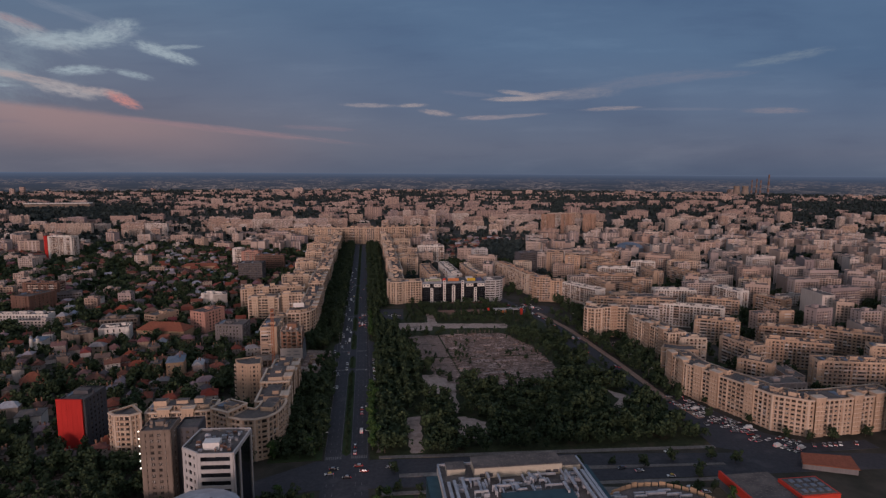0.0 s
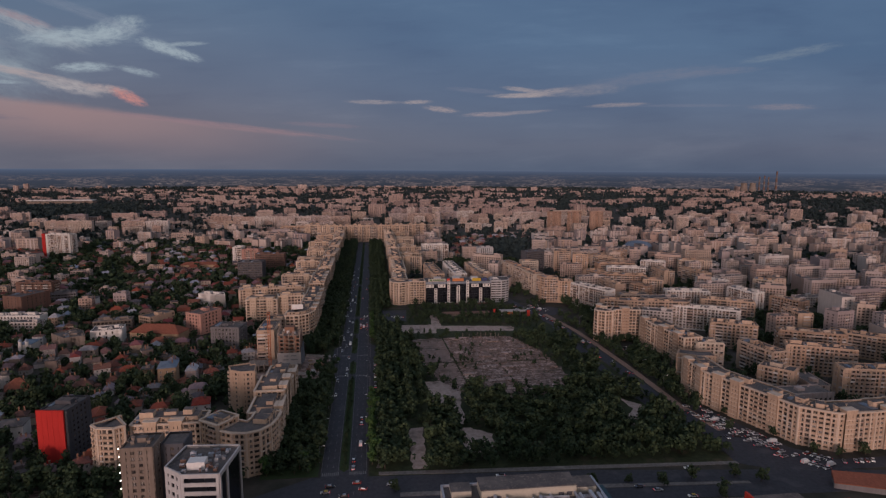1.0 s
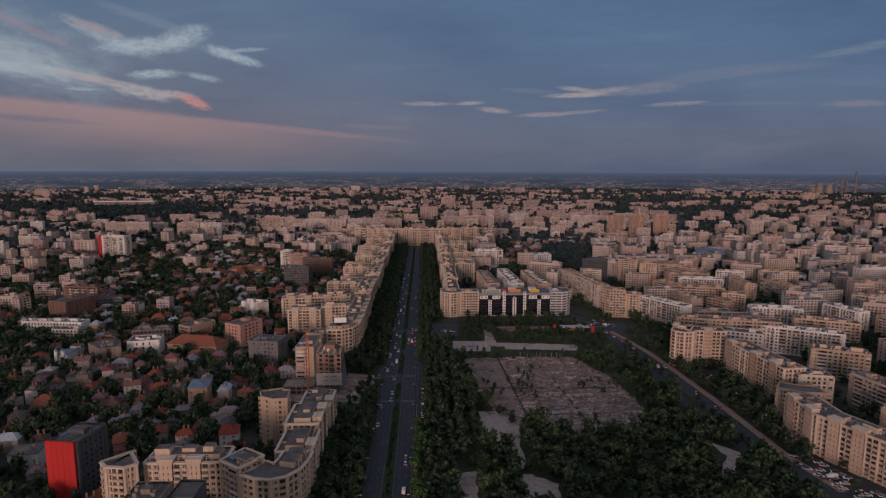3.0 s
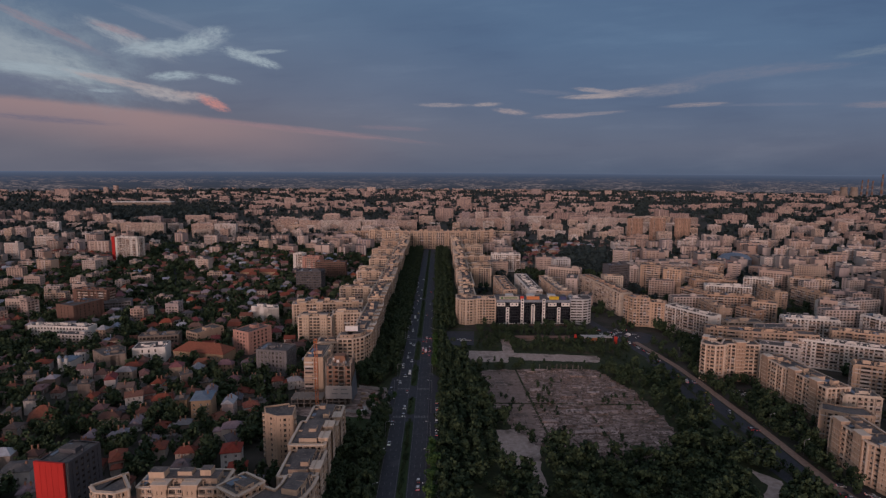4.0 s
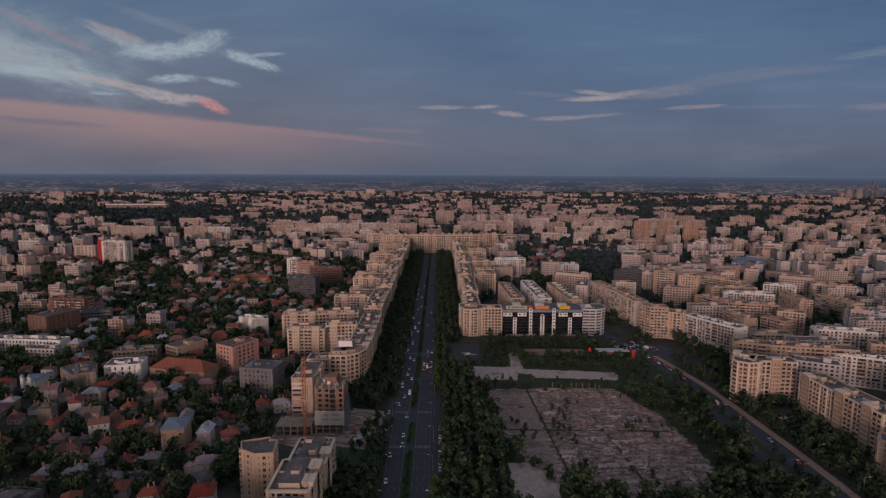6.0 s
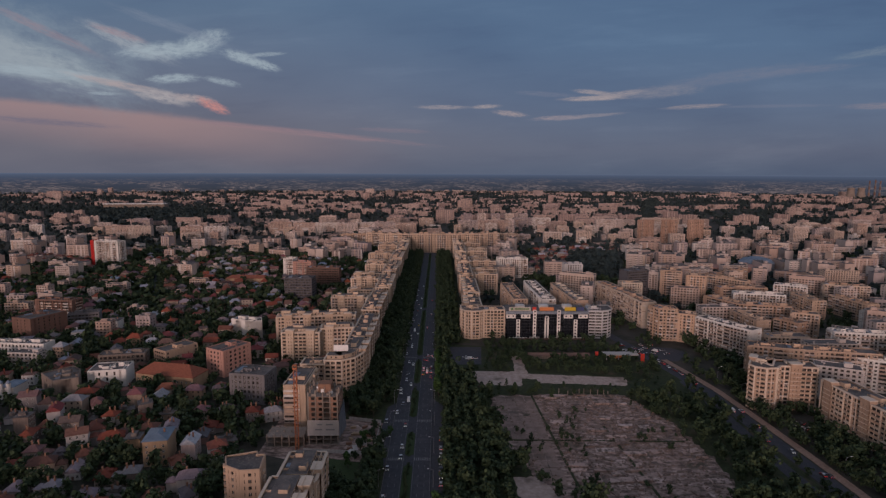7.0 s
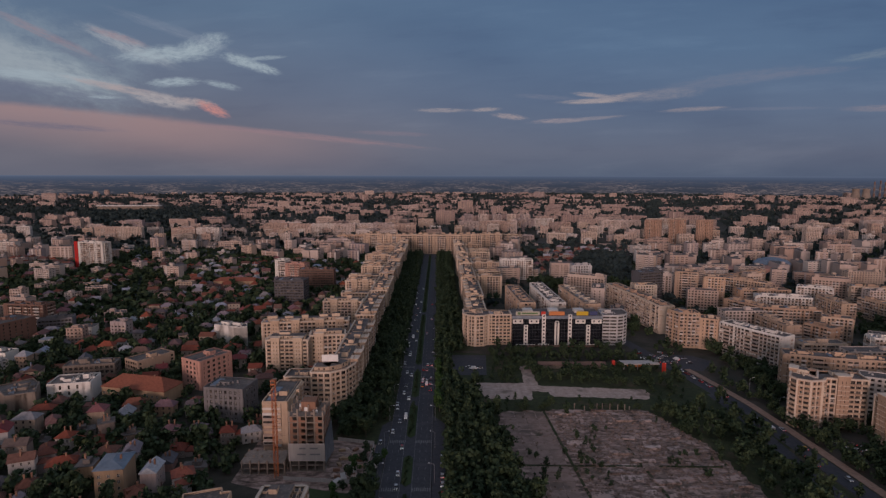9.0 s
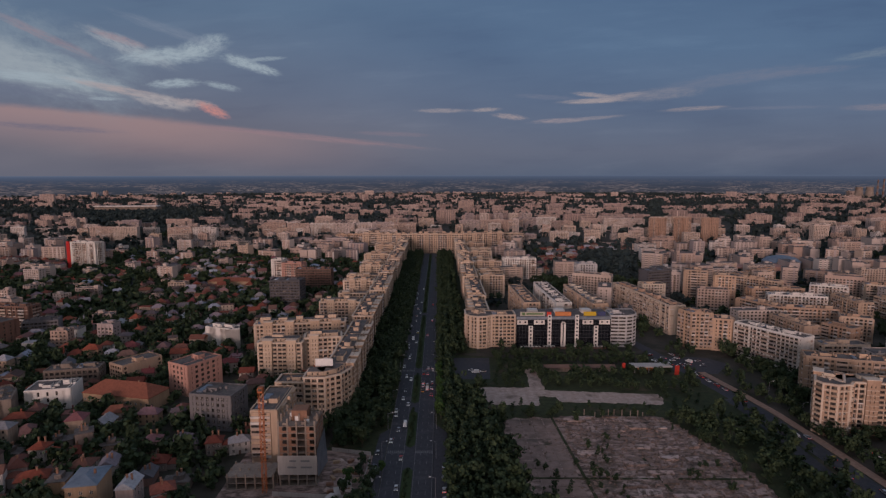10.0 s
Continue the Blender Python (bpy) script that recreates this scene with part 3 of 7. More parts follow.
def block(line, deep=14.0, count=8, rise=2.8, mat=None, label="", group="", base=0.0, grand=False, near=False, hero=False, seed=0, bay=3.2, pier=1.7, balconies=0.3, setback=False, name="apartment_block"):
    """An apartment block whose front follows a line, seen with its outside on the line's right."""
    rng = random.Random(1000 + seed)
    mat = mat or mat_block
    back = offset(line, deep)
    body = thing(name, label, "apartment block", group)
    wall, glass, roof = Shape(), Shape(), Shape()
    stacks, panes = [], []
    top = base + count * rise + 0.6
    sides = [(line[i], line[i + 1], 0) for i in range(len(line) - 1)]
    sides.append((line[-1], back[-1], 1))
    sides += [(back[i + 1], back[i], 2) for i in range(len(line) - 2, -1, -1)]
    sides.append((back[0], line[0], 1))
    glass.prism(line + back[::-1], base - 0.2, top - 0.5)
    roof.prism(offset(line, 0.2) + offset(back, -0.2)[::-1], top - 0.4, top - 0.25, 0)
    for a, b, kind in sides:
        F, long = facing(a, b)
        if long < 2.5:
            wall.wallbox(F, 0, long, -0.3, 0.2, base, top + 0.5)
            continue
        keep = panes if hero and kind < 2 else None
        bays, step = facade(wall, F, long, base, count, rise, rng, bay, 1.15 if grand else pier, panes=keep, loggia=rng.randrange(5) if kind < 2 and long > 5 and (grand or balconies > 0.25) else None)
        if kind == 1 and not grand and rng.random() < 0.6:
            wall.wallbox(F, long * 0.12, long * 0.88, 0.1, 0.42, base, top)
        if kind != 2 or near:
            b = rng.randint(0, 2)
            while b < bays:
                if rng.random() < balconies * 2:
                    span = min(rng.choice((1, 1, 1, 2)), bays - b)
                    wide = step * (span - 0.08)
                    stacks.append((F, (b + span / 2) * step, wide))
                    b += span - 1
                b += rng.choice((1, 1, 2))
        if grand:
            wall.wallbox(F, -0.3, long + 0.3, 0.0, 1.15, top - 0.25, top + 0.4, 3)
            wall.wallbox(F, -0.2, long + 0.2, 0.0, 0.85, top - rise - 0.35, top - rise, 3)
            wall.wallbox(F, -0.2, long + 0.2, 0.0, 0.5, base + 2 * rise - 0.2, base + 2 * rise + 0.25, 3)
            for b in range(bays + 1):
                half = 0.42 if b % 2 == 0 else 0.2
                wall.wallbox(F, b * step - half, b * step + half, 0.25, 0.75 if b % 2 == 0 else 0.6, base, top, 3)
            for k in range(3, count, 2):
                wall.wallbox(F, 0, long, 0.0, 0.45, base + k * rise - 0.5, base + k * rise - 0.2, 3)
            b = rng.randint(1, 2)
            while kind == 0 and long > 20 and b + 2 < bays:
                # a projecting bay that rises over the eaves
                out, a0, a1 = 1.5, b * step, (b + 2) * step
                glass.wallbox(F, a0 + 0.2, a1 - 0.2, 0.0, out - 0.25, base, top)
                x0, y0, tx, ty = F
                G = (x0 + a0 * tx + (out - 0.3) * ty, y0 + a0 * ty - (out - 0.3) * tx, tx, ty)
                facade(wall, G, a1 - a0, base, count, rise, rng, step, pier)
                for edge in (a0, a1 - 0.3):
                    wall.wallbox(F, edge, edge + 0.3, 0.0, out, base, top)
                wall.wallbox(F, a0 - 0.2, a1 + 0.2, -3.0, out + 0.2, top, top + 1.9)
                for q in range(1, count):
                    wall.wallbox(G, 0.1, a1 - a0 - 0.1, 0.3, 0.62, base + q * rise - 0.35, base + q * rise - 0.1, 3)
                wall.wallbox(F, a0 - 0.5, a1 + 0.5, -3.2, out + 0.5, top + 1.9, top + 2.25, 3)
                b += rng.choice((4, 5, 6))
        wall.wallbox(F, 0, long, -0.3, 0.1, top, top + 0.55)
    # lift houses, and a set-back storey on the grand ones
    for i in range(len(line) - 1):
        F, long = facing(line[i], line[i + 1])
        tx, ty = F[2:]
        if setback and long > 8:
            p = (F[0] + tx * long / 2 - ty * deep * 0.5, F[1] + ty * long / 2 + tx * deep * 0.5)
            a, b = long * 0.42, deep * 0.27
            roof_house(roof, *p, tx, ty, a, b, top - 0.3, 2.6, 1, 0)
            for s in range(int(long / 3.2)):    # pergola posts along the terrace edge
                q = 1.6 + s * 3.2
                wall.wallbox(F, q - 0.16, q + 0.16, -1.3, -0.95, top - 0.3, top + 2.2)
                if s % 4:
                    wall.wallbox(F, q - 3.2, q + 0.16, -1.25, -1.0, top + 2.2, top + 2.5)
            G = (p[0] - tx * a + ty * b, p[1] - ty * a - tx * b, tx, ty)
            for s in range(1, int(2 * a / 3)):
                roof.wallbox(G, s * 3 - 0.6, s * 3 + 0.6, 0.0, 0.05, top + 0.4, top + 1.8, 2)
        s = rng.uniform(6, 12)
        while s < long - 4:
            w = deep * rng.uniform(0.35, 0.65)
            p = (F[0] + tx * s - ty * w, F[1] + ty * s + tx * w)
            roof_house(roof, *p, tx, ty, rng.uniform(1.6, 4.0), rng.uniform(1.5, 2.6), top - 0.3, rng.uniform(1.8, 3.2) + (2.3 if setback else 0), 1, 0)
            for q in range(rng.randint(7, 13)):
                u, o = rng.uniform(-7, 7), rng.uniform(-4, 4)
                roof_house(roof, p[0] + u * tx - o * ty, p[1] + u * ty + o * tx, tx, ty, rng.uniform(0.3, 0.8), rng.uniform(0.3, 0.6), top - 0.3, rng.uniform(0.9, 1.9), 1, 0)
            h = 2.4 if setback else 0.9
            roof.wallbox((p[0] + 3 * tx, p[1] + 3 * ty, -ty, tx), -w + 0.4, deep - w - 0.4, -0.15, 0.15, top - 0.3, top - 0.3 + h * 0.4, 1)
            if rng.random() < 0.5:
                roof_house(roof, p[0] - 5 * tx, p[1] - 5 * ty, tx, ty, rng.uniform(1.0, 2.0), deep * 0.3, top - 0.3, rng.uniform(0.5, 1.1), 3, 3)
            s += rng.uniform(9, 17)
    for F, s, wide in ([] if hero else stacks):
        balcony_stack(wall, F, s, wide, base, count, rise)
    walls = part("wall", wall, [mat, mat_glass, mat_balcony, mat_trim], body)
    part("glazing", glass, mat_glass, body, "dark reflecting glazing")
    part("roof", roof, [mat_felt, mat, mat_glass, mat_zinc], body, "flat felt roof with lift houses")
    for F, s, wide in (stacks[:11] if hero else []):
        one = Shape()
        one.wallbox((0, 0, 1, 0), -wide / 2, wide / 2, 0.1, 1.25, -0.2, 0.95, 2)
        one.wallbox((0, 0, 1, 0), -wide / 2 + 0.2, wide / 2 - 0.2, 0.2, 0.4, 0.95, rise - 0.25, 1)
        me = one.mesh("balcony", [mat, mat_glass, mat])
        x, y, tx, ty = F
        for k in range(1, count):
            part("balcony", me, [], walls, m=Matrix(((tx, -ty, 0, x + s * tx), (ty, tx, 0, y + s * ty), (0, 0, 1, base + k * rise), (0, 0, 0, 1))))
    if hero:
        rng.shuffle(panes)
        for F, s, z in panes[:90]:
            x, y, tx, ty = F
            nx, ny = ty, -tx
            m = Matrix(((tx, -nx, 0, x + s * tx + 0.1 * nx), (ty, -ny, 0, y + s * ty + 0.1 * ny), (0, 0, 1, z), (0, 0, 0, 1)))
            part("window", WINDOW, [], walls, m=m)
    return body


def arc(cx, cy, r, a0, a1, n):
    return [(cx + r * math.cos(radians(a0 + (a1 - a0) * i / n)), cy + r * math.sin(radians(a0 + (a1 - a0) * i / n))) for i in range(n + 1)]


# ---- ground, roads, park ----
ground = Shape()
ground.box(-4950, 4950, -900, 4950, -4, 0)
tagged(part("ground", ground, mat_ground), "dark patchy ground of yards, grass and lanes", "", "", "structure")

sheet("park_ground", [(9, 283), (206, 276), (200, 340), (198, 500), (184, 600), (9, 640)], 0.04, mat_grass, label="rough dark grass of the overgrown park")
sheet("west_verge", [(-46, 300), (-16, 300), (-16, 1215), (-46, 1215)], 0.05, mat_grass)
sheet("east_verge", [(8.5, 640), (40, 640), (44, 1215), (8.5, 1215)], 0.05, mat_grass)
sheet("road_boulevard", [(-16, -250), (8, -250), (8.5, 1212), (-15, 1212)], 0.10, mat_asphalt, label="dark asphalt boulevard with two carriageways")
sheet("road_side_lane_west", [(-23, 436), (-16, 420), (-16, 505), (-21, 498)], 0.10, mat_asphalt)
sheet("road_side_lane_east", [(8, 388), (14, 394), (15, 500), (8, 512)], 0.10, mat_asphalt)
for a, b in ((-250, 240), (289, 424), (432, 462), (482, 528), (540, 592), (604, 760), (772, 960), (975, 1200)):
    sheet("median", [(-6.4, a + 3), (-4, a), (-1.6, a + 3), (-1.6, b - 3), (-4, b), (-6.4, b - 3)], 0.28, mat_lawn, label="grassed median strip with a kerb")
sheet("road_cross", [(-900, 214), (-110, 236), (-20, 256), (120, 248), (300, 240), (900, 190), (900, 206), (300, 255), (258, 262), (120, 277), (-20, 285), (-50, 268), (-110, 250), (-900, 226)], 0.085, mat_asphalt, label="asphalt cross street along the park")
sheet("median_cross", [(24, 263), (120, 259.5), (200, 255), (200, 257), (120, 263), (24, 266.5)], 0.26, mat_paving)
sheet("pavement_park", [(14, 284), (60, 281), (120, 278), (206, 273.5), (206, 276.5), (120, 281.5), (60, 284.5), (14, 287)], 0.24, mat_paving, label="pale pavement along the park")
DIAG = [(222, 262), (212, 310), (206, 350), (205.5, 393), (205, 425), (203.5, 457), (202, 490), (199.5, 525), (194, 560), (188, 592), (165, 700), (148, 800), (140, 900)]
DIAG_WEST = [(200, 322), (193.5, 373), (192, 400), (191.5, 430), (192, 468), (193.5, 510), (192, 545)]
sheet("road_diagonal", strip(DIAG, 4.8, 4.8), 0.11, mat_asphalt, label="asphalt street running slantwise past the park")
sheet("pavement_diagonal", strip([(p[0] + 8.2, p[1] + 2) for p in DIAG[1:10]], 2.3, 2.6), 0.24, mat_brick_paving, label="tan brick pavement along the slanting street")
sheet("road_diagonal_west", strip(DIAG_WEST, 3.6, 3.6), 0.095, mat_asphalt)
sheet("parking_strip", [(205, 275), (228, 262), (300, 262), (300, 272), (262, 272), (246, 288), (238, 314), (227, 350), (214, 352)], 0.12, mat_asphalt, label="asphalt parking strip before the blocks")
sheet("road_square", [(178, 598), (206, 590), (224, 612), (214, 626), (190, 630), (176, 622)], 0.13, mat_asphalt)
sheet("car_park", [(22, 582), (46, 582), (49, 628), (22, 628)], 0.13, mat_asphalt)
sheet("dust_path", ragged([(35, 550), (70, 549), (71, 538), (73, 538), (73, 551), (84, 549), (84, 541), (112, 540), (146, 536), (150, 545), (150, 553), (80, 561), (80, 602), (72, 602), (71, 566), (35, 566)], 0.9, 1), 0.12, mat_dust, label="pale dusty track")
sheet("dust_path", ragged([(42, 538), (72, 536), (72, 552), (38, 552)], 0.9, 2), 0.11, mat_dust)
sheet("dust_path", ragged([(50, 411), (71, 412), (73, 390), (69, 366), (69, 340), (65, 338), (63, 362), (49, 364)], 0.9, 3), 0.12, mat_dust)
sheet("dust_path", ragged([(31, 336), (41, 336), (39, 288), (32, 288)], 0.9, 4), 0.12, mat_dust)
sheet("dust_path", ragged([(62, 332), (70, 332), (82, 323), (78, 302), (64, 300)], 0.9, 5), 0.12, mat_dust)
sheet("dust_path", ragged([(180, 366), (191, 352), (172, 325), (168, 330), (181, 349)], 0.9, 6), 0.12, mat_dust)
sheet("dust_path", ragged([(13, 292), (15, 292), (16, 380), (14, 380)], 0.9, 7), 0.12, mat_paving)
sheet("site_yard", [(-46, 420), (-22, 430), (-22, 474), (-46, 480), (-86, 480), (-86, 436)], 0.09, mat_rubble)
sheet("dirt_lot", [(-186, 262), (-128, 262), (-124, 284), (-176, 292)], 0.08, mat_rubble)
sheet("lawn", [(-60, 402), (-30, 402), (-30, 426), (-60, 434)], 0.12, mat_lawn)
sheet("lawn", [(-46, 286), (-17, 286), (-17, 300), (-46, 302)], 0.2, mat_lawn)
sheet("lawn", [(-45, 228), (-18, 228), (-18, 254), (-45, 248)], 0.17, mat_lawn)
sheet("pavement_junction", [(-34, 228), (-31, 228), (-31, 251), (-34, 250.5)], 0.2, mat_paving, label="narrow paved path across the lawn")
sheet("lawn", [(18, 232), (30, 232), (30, 246), (18, 246)], 0.15, mat_lawn)
sheet("lawn", [(-36, 200), (-18, 200), (-18, 246), (-36, 250)], 0.15, mat_lawn)
sheet("plaza_east", [(112, 200), (150, 198), (150, 238), (112, 244)], 0.13, mat_paving, label="pale paved car park beside the shopping hall")
sheet("dry_lot", [(152, 198), (183, 196), (183, 234), (152, 238)], 0.12, mat_dry, label="dry khaki grass lot")
sheet("pavement_mall", [(14, 247), (112, 245), (200, 240), (200, 243), (112, 248), (14, 250)], 0.22, mat_paving, label="pale pavement along the shopping hall")
sheet("town_street", strip([(-330, 820), (-405, 981), (-485, 1083), (-564, 1346), (-692, 1776)], 2.2, 2.2), 0.06, mat_asphalt)

# lane marks
marks = Shape()
for x in (-12.8, -9.6, 1.6, 4.8):
    for k in range(60, 1190, 9):
        marks.box(x - 0.08, x + 0.08, k, k + 3, 0.1, 0.112)
for x in (-15.6, -6.9, -1.1, 7.6):
    marks.box(x - 0.08, x + 0.08, 289, 1190, 0.1, 0.112)
for y in (286, 428, 476, 598):
    for k in range(-15, 8, 1):
        if not -7 < k < -1:
            marks.box(k, k + 0.5, y, y + 3, 0.1, 0.113)
tagged(part("lane_marks", marks, mat_paint), "worn white lane marks", "", "", "stuff")


# ---- plan of what is taken, in cells of 4 m ----
CELL, X0, Y0 = 4.0, -900.0, 100.0
taken = np.zeros((520, 360), bool)
green = np.zeros((520, 360), bool)


def fill(grid, poly, grow=0.0):
    """Marks the cells inside an outline, grown by so many metres."""
    xs, ys = [p[0] for p in poly], [p[1] for p in poly]
    i0, i1 = int((min(xs) - grow - X0) // CELL), int((max(xs) + grow - X0) // CELL) + 1
    j0, j1 = int((min(ys) - grow - Y0) // CELL), int((max(ys) + grow - Y0) // CELL) + 1
    for i in range(max(0, i0), min(520, i1)):
        for j in range(max(0, j0), min(360, j1)):
            x, y = X0 + (i + 0.5) * CELL, Y0 + (j + 0.5) * CELL
            if inside(poly, x, y) or (grow and near_edge(poly, x, y) < grow):
                grid[i, j] = True


def inside(poly, x, y):
    odd, b = False, poly[-1]
    for a in poly:
        if (a[1] > y) != (b[1] > y) and x < (b[0] - a[0]) * (y - a[1]) / (b[1] - a[1]) + a[0]:
            odd = not odd
        b = a
    return odd


def near_edge(poly, x, y):
    best, b = 1e9, poly[-1]
    for a in poly:
        dx, dy = b[0] - a[0], b[1] - a[1]
        k = max(0.0, min(1.0, ((x - a[0]) * dx + (y - a[1]) * dy) / (dx * dx + dy * dy + 1e-9)))
        best = min(best, math.hypot(x - a[0] - k * dx, y - a[1] - k * dy))
        b = a
    return best


def free(grid, x, y, r=0.0):
    for ox, oy in ((0, 0), (r, r), (-r, r), (r, -r), (-r, -r)):
        i, j = int((x + ox - X0) // CELL), int((y + oy - Y0) // CELL)
        if 0 <= i < 520 and 0 <= j < 360 and grid[i, j]:
            return False
    return True


for road in ([(-17, 100), (9, 100), (9, 1215), (-17, 1215)], strip(DIAG, 7, 11), strip(DIAG_WEST, 5, 4), [(222, 463), (247, 463), (245, 477), (221, 477)], [(-900, 212), (-20, 252), (1100, 180), (1100, 215), (258, 266), (120, 281), (-20, 287), (-110, 252), (-900, 228)], [(205, 275), (300, 258), (300, 272), (246, 292), (227, 352)], [(175, 595), (208, 588), (226, 612), (216, 630), (175, 630)]):
    fill(taken, road)
PARK = [(9, 284), (204, 279), (197, 340), (187, 400), (187, 480), (182, 530), (166, 570), (150, 634), (50, 634), (9, 634)]
PLOT = [(47, 517), (100, 520), (140, 518), (156, 470), (160, 420), (156, 392), (133, 372), (93, 376), (72, 392), (60, 412), (49, 445)]
fill(taken, PARK)
town_street = strip([(-330, 820), (-405, 981), (-485, 1083), (-564, 1346), (-692, 1776)], 4, 4)
fill(taken, town_street)
for outline in ([(-46, 286), (-17, 286), (-17, 1215), (-46, 1215)], [(9, 634), (36, 634), (40, 1215), (9, 1215)], [(-88, 396), (-20, 396), (-20, 480), (-88, 468)]):
    fill(taken, outline)

raw_block = block


def block(line, deep=14.0, **more):
    fill(taken, line + offset(line, deep)[::-1], 3.0)
    return raw_block(line, deep, **more)


def gable_wall():
    """The plain concrete end wall of the beige slab, with one column of stair windows."""
    ob = thing("gable_wall", "plain beige gable wall with a column of stair windows", "wall panel")
    s, F = Shape(), (-80, 468, 1, 0)
    s.wallbox(F, 0, 5.2, 0.32, 0.6, 0, 26.6)
    s.wallbox(F, 7.8, 13, 0.32, 0.6, 0, 26.6)
    for k in range(9):
        s.wallbox(F, 5.2, 7.8, 0.32, 0.6, 2.85 * k, 2.85 * k + 1.5)
        s.wallbox(F, 0.1, 12.9, 0.6, 0.64, 2.85 * k + 2.6, 2.85 * k + 2.75)
    skin = part("panel", s, mat_boulevard, ob)
    for k in range(9):
        s = Shape()
        s.wallbox(F, 5.4, 7.6, 0.34, 0.4, 2.85 * k + 1.5, 2.85 * k + 2.6, 0)
        part("stair_window", s, mat_glass, skin)


# ---- the western row of the boulevard ----
CREAMY = "cream boulevard apartment block with pilasters, balconies and flat roof"
ROW = "boulevard blocks"
block([(-130, 302), (-126, 298), (-118, 297), (-114, 300)], 14, count=9, rise=2.85, mat=mat_boulevard, label="cream corner tower of a boulevard block with balconies", group=ROW, grand=True, near=True, hero=True, seed=1, balconies=0.5)
block([(-113, 306), (-78, 306)], 14, count=8, rise=2.85, mat=mat_boulevard, label=CREAMY, group=ROW, grand=True, near=True, hero=True, seed=2, setback=True)
block([(-77, 301), (-67, 294)], 13, count=9, rise=2.9, mat=mat_boulevard, label="cream corner tower of a boulevard block with balconies", group=ROW, grand=True, near=True, seed=3)
block([(-66, 294), (-59, 290.5), (-52, 289.5), (-46, 292), (-41.5, 298), (-39.5, 306), (-39, 314)], 13, count=8, rise=2.9, mat=mat_boulevard, label="cream curved boulevard block with colonnades and terrace roof", group=ROW, grand=True, near=True, hero=True, seed=4, setback=True)
for k, (a, b, c) in enumerate(((315, 338, 8), (339, 364, 9), (366, 391, 8))):
    block([(-40 - (k % 2), a), (-40 - (k % 2), b)], 16, count=c, rise=2.85, mat=mat_boulevard, label=CREAMY, group=ROW, grand=True, near=True, seed=5 + k, setback=True)
block([(-80, 375), (-77, 367), (-70, 363), (-62, 364)], 13, count=10, rise=2.9, mat=mat_boulevard, label="tall cream rounded block with a blank curved end", group=ROW, near=True, hero=True, seed=9, balconies=0.1)
block([(-80, 468), (-67, 468)], 32, count=9, rise=2.85, mat=mat_boulevard, label="beige slab block with a plain gable wall", group=ROW, near=True, seed=10, balconies=0.4)
gable_wall()
block([(-80, 513), (-65, 513)], 13, count=8, rise=2.9, mat=mat_boulevard, label=CREAMY, group=ROW, grand=True, near=True, seed=11)
block([(-64, 511), (-53, 511), (-45, 517), (-41, 527), (-40, 560)], 15, count=9, rise=2.95, mat=mat_boulevard, label="cream corner block with arched bays below a roof billboard", group=ROW, grand=True, near=True, hero=True, seed=12, setback=True, balconies=0.45)
block([(-41, 562), (-41, 598)], 15, count=9, rise=2.85, mat=mat_boulevard, label=CREAMY, group=ROW, grand=True, seed=13, setback=True)
block([(-112, 583), (-83, 583)], 13, count=9, rise=2.8, mat=mat_boulevard, label=CREAMY, group=ROW, grand=True, near=True, hero=True, seed=14, setback=True, balconies=0.5)
block([(-82, 591), (-58, 595)], 13, count=9, rise=2.9, mat=mat_boulevard, label=CREAMY, group=ROW, grand=True, near=True, seed=15, setback=True)
block([(-128, 627), (-62, 636)], 13, count=9, rise=2.9, mat=mat_boulevard, label=CREAMY, group=ROW, grand=True, near=True, seed=16, setback=True)
for k, y in enumerate(range(602, 1180, 52)):
    block([(-42 - k % 3, y), (-42 - k % 3, y + 45)], 15, count=8 + k % 2, rise=2.9, mat=mat_boulevard, label=CREAMY, group=ROW, grand=True, seed=20 + k, setback=True)
    if k > 1:
        block([(-88 - 4 * (k % 3), y + 4), (-61, y + 4)], 13, count=8 + (k + 1) % 2, rise=2.8, mat=mat_boulevard, label=CREAMY, group=ROW, grand=True, seed=40 + k, setback=k % 2 == 0)

# ---- the eastern row of the boulevard ----
block([(33, 676), (33, 661), (36, 655), (42, 652), (49, 653), (53, 657), (72, 657)], 15, count=9, rise=2.85, mat=mat_boulevard, label="cream corner block with bay windows facing the park", group=ROW, grand=True, near=True, hero=True, seed=60, balconies=0.45)
for k, y in enumerate(range(679, 1180, 52)):
    block([(38 + k % 3, y + 45), (38 + k % 3, y)], 15, count=8 + k % 2, rise=2.9, mat=mat_boulevard, label=CREAMY, group=ROW, grand=True, seed=70 + k, setback=True)
    if k > 2:
        block([(58, y + 10), (84 + 4 * (k % 3), y + 10)], 13, count=8 + k % 2, rise=2.8, mat=mat_boulevard, label=CREAMY, group=ROW, grand=True, seed=90 + k)
block([(-128, 1250), (-90, 1234), (-46, 1224), (46, 1224), (90, 1234), (128, 1250)], 17, count=10, rise=3.3, mat=mat_boulevard, label="wide cream palace front closing the boulevard", group=ROW, grand=True, seed=110, bay=4.2, setback=True)

